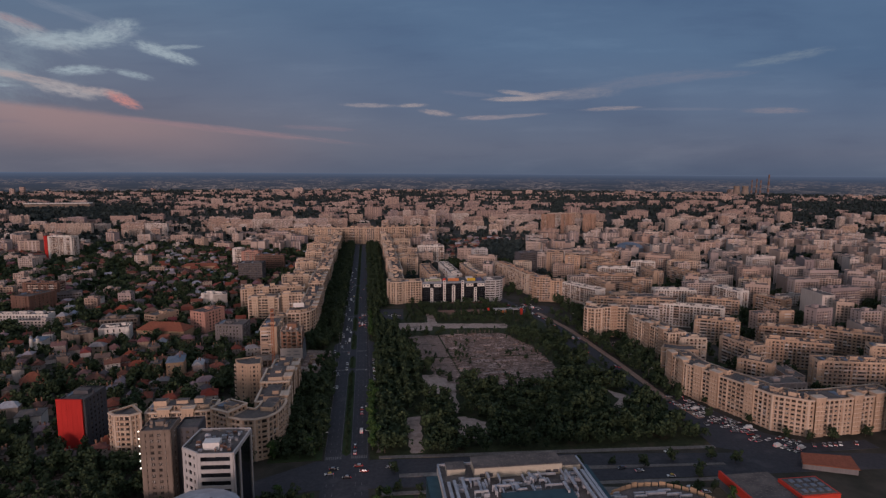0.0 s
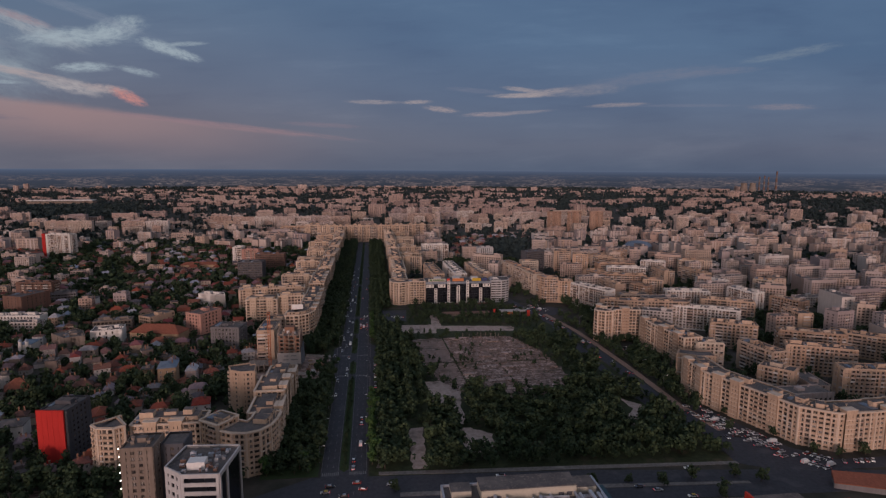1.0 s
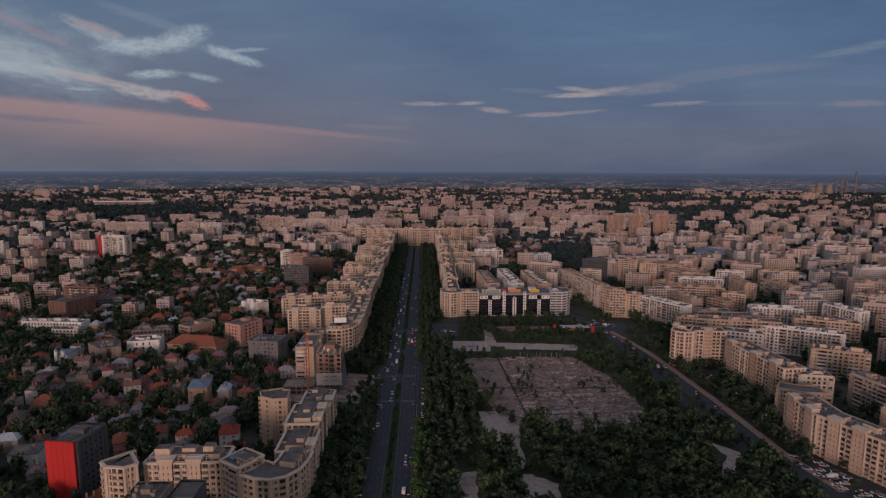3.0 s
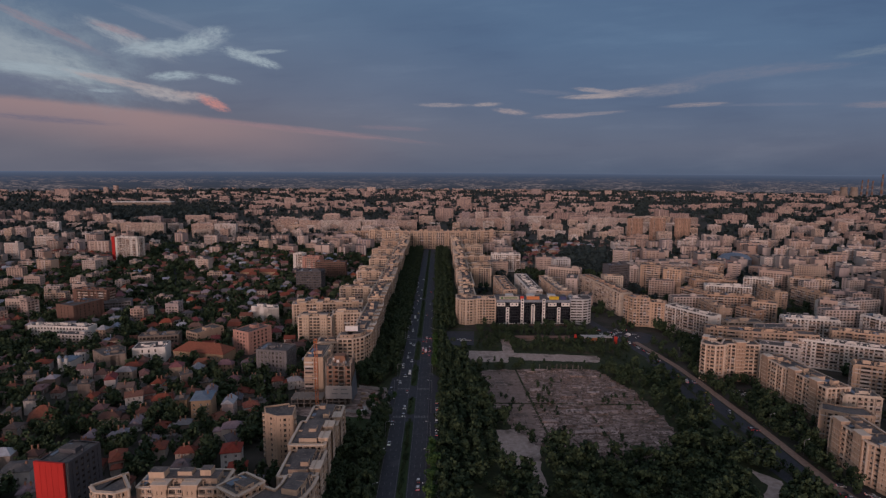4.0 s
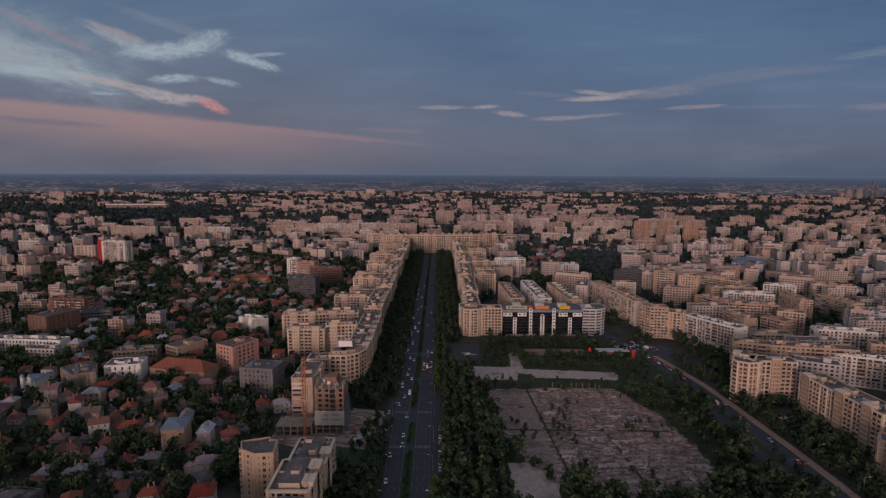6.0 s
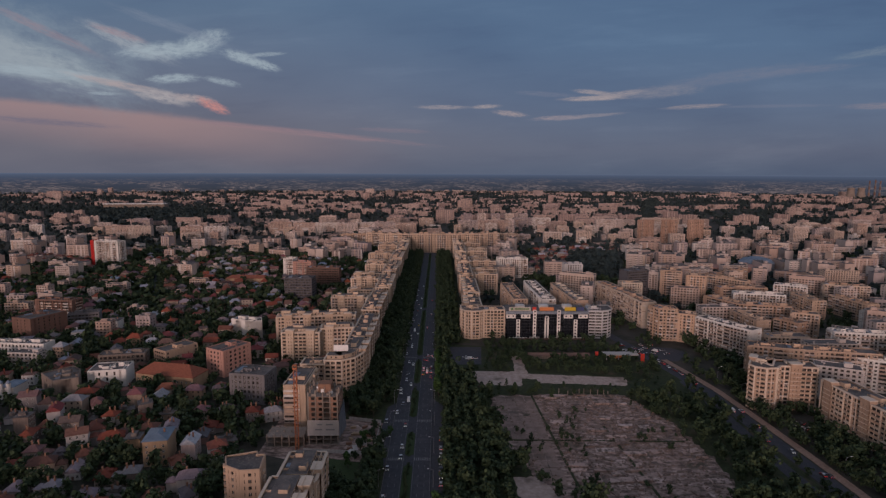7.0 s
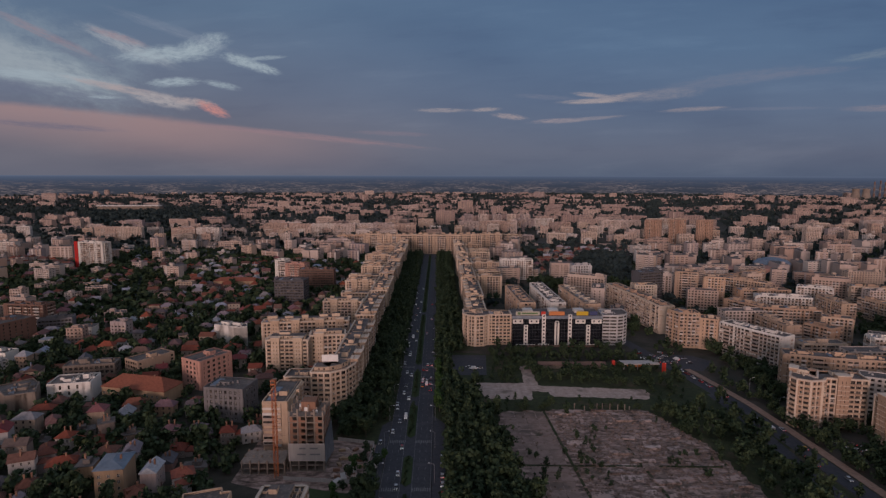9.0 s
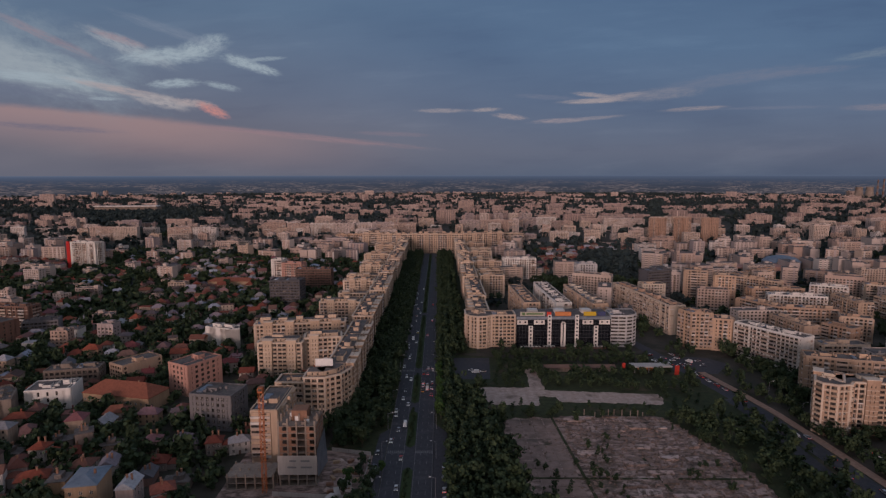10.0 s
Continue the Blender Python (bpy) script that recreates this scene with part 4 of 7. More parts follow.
# ---- the blocks east of the park ----
PARKSIDE = "blocks east of the park"
BEIGE = "beige concrete apartment block with stacked balconies and flat roof"
WHITE = "whitish apartment block with rows of windows and flat roof"
block([(233, 380), (231.5, 350), (245, 314), (253, 291), (268, 280), (291, 280), (332, 284)], 15, count=8, rise=2.75, label="long beige curving block with shops below and close-set windows", group=PARKSIDE, grand=True, near=True, hero=True, seed=120, balconies=0.35)
block([(249, 480), (250, 455), (254, 416)], 15, count=9, rise=2.75, label="long beige block along the street with stepped balconies", group=PARKSIDE, grand=True, near=True, hero=True, seed=121, balconies=0.45)
block([(262, 411), (281, 407)], 14, count=8, rise=2.8, label=BEIGE, group=PARKSIDE, near=True, seed=122)
block([(238, 396), (250, 388), (262, 386)], 12, count=7, rise=2.8, label=BEIGE, group=PARKSIDE, near=True, seed=123)
block([(226, 517), (214.5, 500), (215.5, 495.5), (221, 492), (228, 493), (232, 497), (254, 493)], 12, count=10, rise=2.8, label="beige corner block with a rounded end and columned attic", group=PARKSIDE, grand=True, near=True, hero=True, seed=124, balconies=0.5)
block([(240, 549), (264, 540), (280, 536), (322, 527)], 13, count=9, rise=2.85, label=WHITE, group=PARKSIDE, near=True, seed=125)
block([(240, 636), (252, 610), (264, 589)], 13, count=9, rise=2.8, mat=mat_white, label=WHITE, group=PARKSIDE, near=True, seed=126, balconies=0.5)
block([(207, 662), (212, 649), (228, 647)], 14, count=10, rise=2.9, label="tall beige block with closely stacked bay windows", group=PARKSIDE, near=True, seed=127, balconies=0.6)
block([(228, 646), (241, 640)], 14, count=9, rise=2.8, label=BEIGE, group=PARKSIDE, near=True, seed=128, balconies=0.6)
block([(194, 800), (206, 735), (211, 690)], 14, count=9, rise=2.8, label=BEIGE, group=PARKSIDE, near=True, seed=129, balconies=0.5)
block([(222, 790), (246, 790)], 14, count=9, rise=2.8, label=BEIGE, group=PARKSIDE, seed=130)
block([(281, 826), (302, 818)], 20, count=12, rise=2.85, label="tall beige concrete tower block", group=PARKSIDE, seed=131)
block([(298, 792), (316, 785)], 18, count=12, rise=2.85, label="tall beige concrete tower block", group=PARKSIDE, seed=132)
for k, (x0, y0, x1, y1) in enumerate(((83, 790, 87, 704), (111, 803, 115, 704), (140, 790, 146, 698))):
    block([(x0, y0), (x1, y1)], 14, count=9, rise=2.8, mat=mat_white if k == 1 else mat_block, label=BEIGE, group=PARKSIDE, seed=133 + k)
INNER = (("299 535 359 501", 1), ("337 598 381 588", 1), ("281 593 313 592", 0), ("309 468 341 451", 0), ("299 415 305 383", 0), ("282 366 296 350", 0), ("352 556 396 533", 0), ("418 612 427 575", 1), ("443 574 455 541", 0), ("412 514 409 487", 0),
         ("478 652 493 637", 0), ("423 686 439 654", 1), ("293 737 311 698 356 687", 0), ("289 675 292 633", 0), ("320 654 330 634", 0), ("342 664 361 654", 0), ("333 752 381 738", 1), ("404 768 402 725", 0), ("464 801 506 785", 0), ("349 855 380 818", 0),
         ("357 870 440 925", 0), ("331 780 384 778", 0), ("405 801 433 785", 1), ("440 757 446 707", 0), ("352 438 396 418", 0), ("330 400 372 380", 0), ("400 440 438 404", 0), ("330 345 386 332", 0), ("398 372 440 352", 0))
for k, (text, pale) in enumerate(INNER):
    v = [float(s) for s in text.split()]
    block(list(zip(v[::2], v[1::2])), 13, count=8 - (k % 3 == 2), rise=2.75, mat=mat_white if pale else mat_block, label=WHITE if pale else BEIGE, group=PARKSIDE, near=v[1] < 560, seed=140 + k, balconies=0.6)


# ---- buildings with a shape of their own ----
def glass_building():
    """The dark curtain-walled offices facing the park."""
    x0, x1, y0, top = 73.0, 149.0, 653.0, 25.5
    ob = thing("office_building", "dark curtain-glass office building with pale window strips and roof boards", "office building")
    fill(taken, [(x0, y0), (x1, y0), (x1, y0 + 28), (x0, y0 + 28)], 3)
    core, roof = Shape(), Shape()
    core.box(x0, x1, y0, y0 + 28, 0, top)
    part("curtain_wall", core, mat_mirror, ob, "black mirror glazing")
    roof.box(x0 + 0.5, x1 - 0.5, y0 + 0.6, y0 + 27.5, top, top + 0.3)
    roof.box(x0, x1, y0 - 0.4, y0 + 0.5, top - 1.8, top + 0.5, 1)
    for a in (84, 106, 128):
        roof.box(a, a + 8, y0 + 12, y0 + 20, top, top + 3, 2)
    part("roof", roof, [mat_felt, mat_zinc, mat_white], ob)
    mullions = Shape()
    for k in range(1, 31):
        x = x0 + k * 2.45
        mullions.box(x - 0.05, x + 0.05, y0 - 0.12, y0, 0, top - 2, 0, True)
    for k in range(1, 9):
        mullions.box(x0, x1, y0 - 0.1, y0, k * 2.9 - 0.08, k * 2.9 + 0.08, 0, True)
    tagged(part("mullions", mullions, mat_slate, ob), "", "", "", "stuff")

    def strip_of_windows(a, b, low, high, out):
        s = Shape()
        s.box(a, b, y0 - out, y0 - 0.1, low, high, 0, True)
        rows = max(1, int((high - low) / 2.9))
        cols = max(1, int((b - a) / 3.0))
        for r in range(rows):
            for c in range(cols):
                cx = a + (c + 0.5) * (b - a) / cols
                cz = low + (r + 0.55) * (high - low) / rows
                s.box(cx - 0.65, cx + 0.65, y0 - out - 0.03, y0 - out + 0.02, cz - 0.7, cz + 0.7, 1, True)
        part("window_strip", s, [mat_white, mat_mirror], ob, "pale stone strip with small square windows")

    for mid in (84.5, 137.0):
        strip_of_windows(mid - 1.7, mid + 1.7, 1, 18.5, 0.7)
        strip_of_windows(mid - 11, mid - 2.5, 19.6, 23.2, 0.5)
        strip_of_windows(mid + 2.5, mid + 11, 19.6, 23.2, 0.5)
        strip_of_windows(mid - 8, mid + 8, 0, 1.8, 1.2)
    for mid in (99.5, 121.5):
        strip_of_windows(mid - 1.5, mid + 1.5, 0, 27.5, 0.9)
        strip_of_windows(mid - 4.5, mid + 4.5, 0, 2.2, 1.3)
    arch = Shape()
    for mid in (109.4, 111.8):
        arch.box(mid - 0.75, mid + 0.75, y0 - 0.8, y0 - 0.1, 0, 20, 0, True)
    for i in range(6):
        a, b = radians(180 * i / 6), radians(180 * (i + 1) / 6)
        arch.beam((110.6 + 1.5 * math.cos(a), y0 - 0.45, 20 + 1.6 * math.sin(a)), (110.6 + 1.5 * math.cos(b), y0 - 0.45, 20 + 1.6 * math.sin(b)), 0.7)
    part("arched_rib", arch, mat_white, ob, "pale twin ribs joined by an arch")
    plinth = Shape()
    plinth.box(x0 + 4, x1 - 4, y0 - 3, y0 - 0.2, 0, 1.2)
    part("entrance_canopy", plinth, mat_brick, ob)
    for a, b, mat, bars in ((76, 96, mat_board, mat_green_bar), (104, 117, mat_orange, None), (127, 137, mat_yellow, None), (138.5, 144.5, mat_navy, None), (97.5, 101, mat_signal, None)):
        sign = thing("roof_billboard", "rooftop advertising board on a steel frame", "billboard", "roof boards")
        face_ = Shape()
        face_.box(a, b, y0 + 0.7, y0 + 1.1, top + 0.9, top + 4.2, 0, True)
        if bars:
            face_.box(a + 5, b - 1.5, y0 + 0.66, y0 + 0.7, top + 1.9, top + 3.2, 1)
            face_.box(a + 1.5, a + 4, y0 + 0.66, y0 + 0.7, top + 1.5, top + 3.6, 1)
        part("board", face_, [mat, bars or mat], sign)
        legs = Shape()
        for x in (a + 0.5, (a + b) / 2, b - 0.5):
            legs.beam((x, y0 + 1.3, top), (x, y0 + 1.3, top + 3.8), 0.2)
            legs.beam((x, y0 + 3.2, top), (x, y0 + 1.3, top + 3.2), 0.15)
        part("steel_frame", legs, mat_steel, sign)


glass_building()
block([(149.5, 656), (162, 655), (168, 657.5), (172, 662), (173.5, 668), (173.5, 679)], 20, count=9, rise=2.8, mat=mat_office, label="pale rounded office block with ribbon windows", group="", near=True, seed=200, bay=5.2, pier=0.5, balconies=0.0, name="round_office")


def white_office():
    """The white office block with black glass bands."""
    poly = [(-73, 238), (-65, 231.5), (-50, 230.5), (-47, 254), (-70, 256)]
    fill(taken, poly, 3)
    ob = thing("white_office", "white-banded office block with dark glass and a cluttered roof", "office building")
    core, top = Shape(), 34.0
    core.prism(poly, 0, top - 0.4)
    part("glazing", core, mat_mirror, ob, "dark glazing")
    for i in range(5):
        F, long = facing(poly[i], poly[(i + 1) % 5])
        skin = Shape()
        if i in (0, 3, 4):
            facade(skin, F, long, 0, 9, 3.75, random, 3.0, 1.4, 2.0, 0.35)
        elif i == 1:
            for k in range(10):
                skin.wallbox(F, 0, long, -0.2, 0.4, k * 3.75 - 0.5, k * 3.75 + 1.2)
            skin.wallbox(F, 0, 1.2, -0.2, 0.5, 0, top)
            skin.wallbox(F, long - 1.2, long, -0.2, 0.5, 0, top)
        else:
            skin.wallbox(F, 0, 1.2, -0.2, 0.5, 0, top)
            skin.wallbox(F, 7, 8.6, -0.2, 0.5, 0, top)
            skin.wallbox(F, long - 1.0, long, -0.2, 0.5, 0, top)
        skin.wallbox(F, 0, long, -0.3, 0.45, top - 0.8, top + 0.9)
        part("facade", skin, mat_office, ob)
    roof = Shape()
    roof.prism(poly, top - 0.4, top)
    part("roof", roof, mat_felt, ob)
    hut = Shape()
    hut.box(-64, -57, 236, 241, top, top + 3.2)
    part("roof_hut", hut, mat_white_paint, ob)
    rng = random.Random(5)
    for k in range(44):
        unit = Shape()
        x, y = rng.uniform(-68, -51), rng.uniform(234, 252)
        w, d, h = rng.uniform(0.5, 2.6), rng.uniform(0.5, 1.8), rng.uniform(0.4, 1.7)
        unit.box(x - w / 2, x + w / 2, y - d / 2, y + d / 2, top, top + h)
        unit.tube(x, y, top + h, top + h + 0.15, 0.35, 0.35, 8, 1)
        part("air_unit", unit, [(mat_duct, mat_brick, mat_steel)[k % 3], mat_steel], ob)


white_office()
block([(-95, 250), (-82, 250)], 14, count=13, rise=2.85, mat=mat_concrete, label="tall brownish tower with plain rows of windows", near=True, hero=True, seed=210, balconies=0.0, bay=3.3, name="tower_block")
block([(-81.5, 258), (-72, 258)], 12, count=12, rise=2.85, mat=mat_slate, label="dark grey tower wing", near=True, seed=211, balconies=0.0, name="tower_block")
lamp_rail = thing("facade_lights", "row of small white lights along a tower's corner", "lights")
for k in range(6):
    s = Shape()
    s.tube(-95.5, 249.6, 38 - 3.6 * k, 38.5 - 3.6 * k, 0.3, 0.2, 8)
    part("floodlight", s, mat_bulb, lamp_rail)


def low_hall():
    """The grey hall before the white offices, with a roof curved in plan and section."""
    ob = thing("low_hall", "grey round-fronted hall with a shallow curved metal roof", "building")
    front = [(-74, 196), (-42, 196), (-42, 208), (-46, 214.5), (-52, 218.5), (-58, 220), (-65, 218.5), (-71, 213), (-74, 206)]
    fill(taken, front, 2)
    s = Shape()
    s.prism(front, 0, 24.8, 0, 0)
    part("wall", s, mat_grey, ob)
    cx, cy = -58.0, 208.0
    rings = [([(cx + (x - cx) * k, cy + (y - cy) * k) for x, y in front], 24.9 + 2.6 * max(0.0, 1 - k ** 2)) for k in (1.03, 0.8, 0.55, 0.3)]
    s = Shape()
    for (a, za), (b, zb) in zip(rings, rings[1:]):
        for q in range(len(front)):
            r = (q + 1) % len(front)
            s.face([(*a[q], za), (*a[r], za), (*b[r], zb), (*b[q], zb)])
    s.face([(*p, rings[-1][1]) for p in rings[-1][0]])
    part("roof", s, mat_duct, ob, "curved metal roof")
    for k in range(5):
        s = Shape()
        s.box(-66 + 4 * k, -65 + 4 * k, 205 + k % 2, 206.2 + k % 2, 26.0, 28.3)
        part("roof_vent", s, mat_steel, ob)


low_hall()


def shopping_mall():
    ob = thing("shopping_mall", "pale shopping mall with a duct-covered flat roof", "shopping mall")
    fill(taken, [(36, 130), (112, 130), (112, 236), (36, 236)], 4)
    s = Shape()
    s.box(46, 103, 130, 235, 0, 19.6)
    part("wall", s, mat_white, ob)
    for a, b, c, h in ((41.5, 46, 231, 17.5), (103, 107, 234, 17)):
        s = Shape()
        s.box(a, b, 129, c, 0, h)
        part("side_cladding", s, mat_teal, ob, "dark teal glass cladding")
    s = Shape()
    s.box(46.4, 102.6, 131, 234.6, 19.6, 20.0)
    roof = part("roof", s, mat_felt, ob, "dark felt roof deck")
    s = Shape()
    for x0, x1, y0, y1 in ((46, 103, 234.6, 235.3), (46, 46.7, 170, 234.6), (102.3, 103, 170, 234.6)):
        s.box(x0, x1, y0, y1, 19.4, 21)
    part("parapet", s, mat_duct, roof)
    s = Shape()
    s.box(59, 93, 222, 232.5, 20, 24.6)
    s.box(49, 56, 226, 233, 20, 22.6)
    s.box(94, 101, 224, 233, 20, 22.4)
    part("plant_wall", s, mat_board, roof, "cream plant-room walls")
    s = Shape()
    s.box(58.7, 93.3, 222.3, 232.8, 24.6, 24.9)
    s.box(48.8, 56.2, 226.3, 233.2, 22.6, 22.8)
    s.box(93.8, 101.2, 224.3, 233.2, 22.4, 22.6)
    part("plant_roof", s, mat_felt, roof)
    s = Shape()
    s.box(66, 92, 196, 206, 20, 22)
    part("skylight", s, mat_teal, roof, "teal glazed rooflight")
    for k in range(4):
        s = Shape()
        s.box((61, 64, 86.5, 89.5)[k], (63, 66, 88.5, 91.5)[k], 221.8, 222, 20.6, 22.2, 0, True)
        part("vent", s, mat_slate, roof)
    rng = random.Random(8)
    for x in (48, 50.2, 53.4, 97, 99.4, 101):    # long trunk ducts
        s = Shape()
        z = rng.uniform(20.8, 22)
        s.box(x, x + 1.1, 160, 222 - rng.uniform(0, 5), z, z + 1.1, 0, True)
        for y in range(164, 216, 10):
            s.box(x + 0.3, x + 0.8, y, y + 0.4, 20, z)
        part("duct", s, mat_duct, roof)
    for k in range(64):
        s = Shape()
        if k % 3:
            x, y = rng.uniform(56, 95), rng.uniform(206, 220)
            long, w, z = rng.uniform(2.5, 7), rng.uniform(0.25, 0.55), rng.uniform(20.6, 22.4)
            if k % 4:
                s.box(x - w, x + w, y - long / 2, y + long / 2, z, z + 0.9, 0, True)
                s.tube(x, y - long / 2, 20, z + 0.9, w, w, 8)
            else:
                s.box(x - long / 2, x + long / 2, y - w, y + w, z, z + 0.9, 0, True)
                s.tube(x - long / 2, y, 20, z + 0.9, w, w, 8)
            part("duct", s, mat_duct, roof)
        else:
            x, y = rng.uniform(49, 101), rng.uniform(198, 221)
            s.box(x - 1.1, x + 1.1, y - 0.9, y + 0.9, 20, 21.6)
            s.tube(x, y, 21.6, 21.9, 0.7, 0.7, 10, 1)
            part("air_unit", s, [mat_duct, mat_steel], roof)
    ob.matrix_basis = Matrix(((1.193, 0, 0, -14.9), (0, 1, 0, 0.5), (0, 0, 1, 0), (0, 0, 0, 1)))
    rotunda = thing("round_hall", "round flat-roofed hall ringed by ochre parapet panels", "hall")
    s = Shape()
    s.tube(136, 194, 0, 10.2, 29, 29, 32)
    drum = part("drum", s, mat_concrete, rotunda)
    s = Shape()
    s.tube(136, 194, 10.2, 10.5, 28.6, 28.6, 32)
    part("roof", s, mat_felt, rotunda)
    for k in range(30):
        a = radians(-10 + 6.6 * k)
        F = (136 + 29.4 * math.cos(a), 194 + 29.4 * math.sin(a), -math.sin(a), math.cos(a))
        s = Shape()
        s.wallbox(F, 0.1, 2.9, -0.3, 0.0, 8.5, 12.2 if k % 4 else 12.8)
        part("parapet_panel", s, mat_ochre, drum)
    for k in range(22):
        s = Shape()
        x, y, long = rng.uniform(116, 156), rng.uniform(196, 218), rng.uniform(3, 9)
        s.box(x - long / 2, x + long / 2, y - 0.35, y + 0.35, 10.5, 11.6)
        part("duct", s, mat_duct, rotunda)
    shed = thing("long_shed", "long low shed with a sloping ochre roof", "shed")
    s = Shape()
    s.prism([(238, 246), (262, 236), (266, 246), (243, 253)], 0, 3)
    part("wall", s, mat_grey, shed)
    s = Shape()
    s.hexa([(237.5, 245.5, 3), (262.5, 235.5, 3), (266.5, 246.5, 3), (242.7, 253.6, 3), (237.5, 245.5, 3.4), (262.5, 235.5, 3.4), (266.5, 246.5, 5.2), (242.7, 253.6, 5.2)])
    part("roof", s, mat_orange_tile, shed)


shopping_mall()


def red_market():
    ob = thing("market_hall", "low market hall with red fascia and a skylit roof", "market hall")
    fill(taken, [(185, 195), (232, 195), (232, 236), (185, 236)], 3)
    s = Shape()
    s.box(188, 214, 203, 232, 0, 6)
    part("wall", s, mat_grey, ob)
    s = Shape()
    s.box(212, 232, 206, 222, 0, 8.4)
    s.box(187.5, 188.5, 202.5, 232.5, 4.5, 8.4, 0, True)
    s.box(188.5, 212, 202.3, 203, 4.5, 8.4, 0, True)
    part("fascia", s, mat_signal, ob, "bright red fascia")
    s = Shape()
    s.box(188.5, 213.5, 203.5, 231.5, 6, 6.6)
    s.box(213, 231, 207, 221, 8.4, 8.6)
    part("roof", s, mat_felt, ob)
    for i in range(4):
        for j in range(3):
            s = Shape()
            x, y = 215 + i * 4.0, 208.5 + j * 4.2
            s.box(x, x + 2.2, y, y + 2.4, 8.6, 9.1)
            part("skylight", s, mat_zinc, ob)
    ob.location = (-5, 3, 0)


red_market()
dark_tower = thing("glass_cylinder_tower", "dark round glass tower with pale floor bands", "tower")
s = Shape()
s.tube(322, 262, 0, 34, 9, 9, 24)
part("glazing", s, mat_mirror, dark_tower)
for k in range(11):
    s = Shape()
    s.tube(322, 262, 2 + 3 * k, 2.5 + 3 * k, 9.3, 9.3, 24)
    part("floor_band", s, mat_steel, dark_tower)


def unfinished():
    """The concrete frame under construction, wrapped below in white sheeting."""
    ob = thing("unfinished_building", "unfinished concrete building, half wrapped in white sheeting", "construction site")
    x0, x1, y0, y1 = -61.0, -44.0, 446.0, 463.0
    for k in range(10):
        s = Shape()
        s.box(x0, x1, y0, y1, 3.1 * k - 0.3 + 0.3, 3.1 * k + 0.3, 0, True)
        part("floor_slab", s, mat_concrete, ob)
    for i in range(5):
        for j in range(4):
            s = Shape()
            x, y = x0 + 0.4 + i * 4.05, y0 + 0.4 + j * 5.4
            s.box(x - 0.35, x + 0.35, y - 0.35, y + 0.35, 0.3, 30.5 + 1.2 * ((i + j) % 2))
            part("column", s, mat_concrete, ob)
    s = Shape()
    for k in range(4, 9):
        for i in (0, 1, 3):
            a = x0 + 0.8 + i * 4.05
            s.box(a, a + 1.3, y0 + 0.15, y0 + 0.35, 3.1 * k + 0.3, 3.1 * k + 3.1, 0, True)
            s.box(a + 1.3, a + 3.3, y0 + 0.15, y0 + 0.35, 3.1 * k + 0.3, 3.1 * k + 1.3, 0, True)
        s.box(x1 - 0.35, x1 - 0.15, y0 + 1, y1 - 1, 3.1 * k + 0.3, 3.1 * k + 2.2, 0, True)
    s.box(x0 + 5, x1 - 5, y0 + 6, y1 - 4, 0, 33)
    part("brick_infill", s, mat_bare_brick, ob, "bare brick infill walls")
    s = Shape()
    s.box(x0 - 0.3, x1 + 0.3, y0 - 0.25, y0 - 0.1, 5.5, 14.5, 0, True)
    part("sheeting", s, mat_scrim, ob, "white scaffold sheeting")
    for z, a, b in ((12, -56, -53), (12, -51, -47), (9, -57, -53), (9, -51, -46)):
        s = Shape()
        s.box(a, b, y0 - 0.3, y0 - 0.26, z - 0.4, z + 0.4)
        part("letter_bar", s, mat_steel, ob)
    s = Shape()
    s.face([(x1 + 0.4, y0, 4), (x1 + 1.6, y1, 3), (x1 + 0.5, y1, 20), (x1 + 0.4, y0, 17)])
    part("side_sheeting", s, mat_zinc, ob, "grey-blue side sheeting")
    rng = random.Random(3)
    for k in range(14):
        s = Shape()
        x, y = rng.uniform(x0 + 1, x1 - 2), rng.uniform(y0 + 1, y1 - 2)
        s.box(x, x + rng.uniform(0.8, 2.6), y, y + rng.uniform(0.6, 2), 28.2, 28.3 + rng.uniform(0.5, 2.2))
        part("stacked_formwork", s, mat_white_paint if k % 3 == 0 else mat_concrete, ob)
    low = thing("foundation_frame", "low concrete frame of a second building begun", "construction site")
    for k in range(3):
        s = Shape()
        s.box(-84, -63, 443, 456, 2.9 * k, 2.9 * k + 0.3, 0, True)
        part("floor_slab", s, mat_concrete, low)
    for i in range(6):
        for y in (443.4, 449, 455):
            s = Shape()
            s.box(-83.6 + i * 4.1, -83 + i * 4.1, y - 0.3, y + 0.3, 0, 7.2)
            part("column", s, mat_concrete, low)


unfinished()


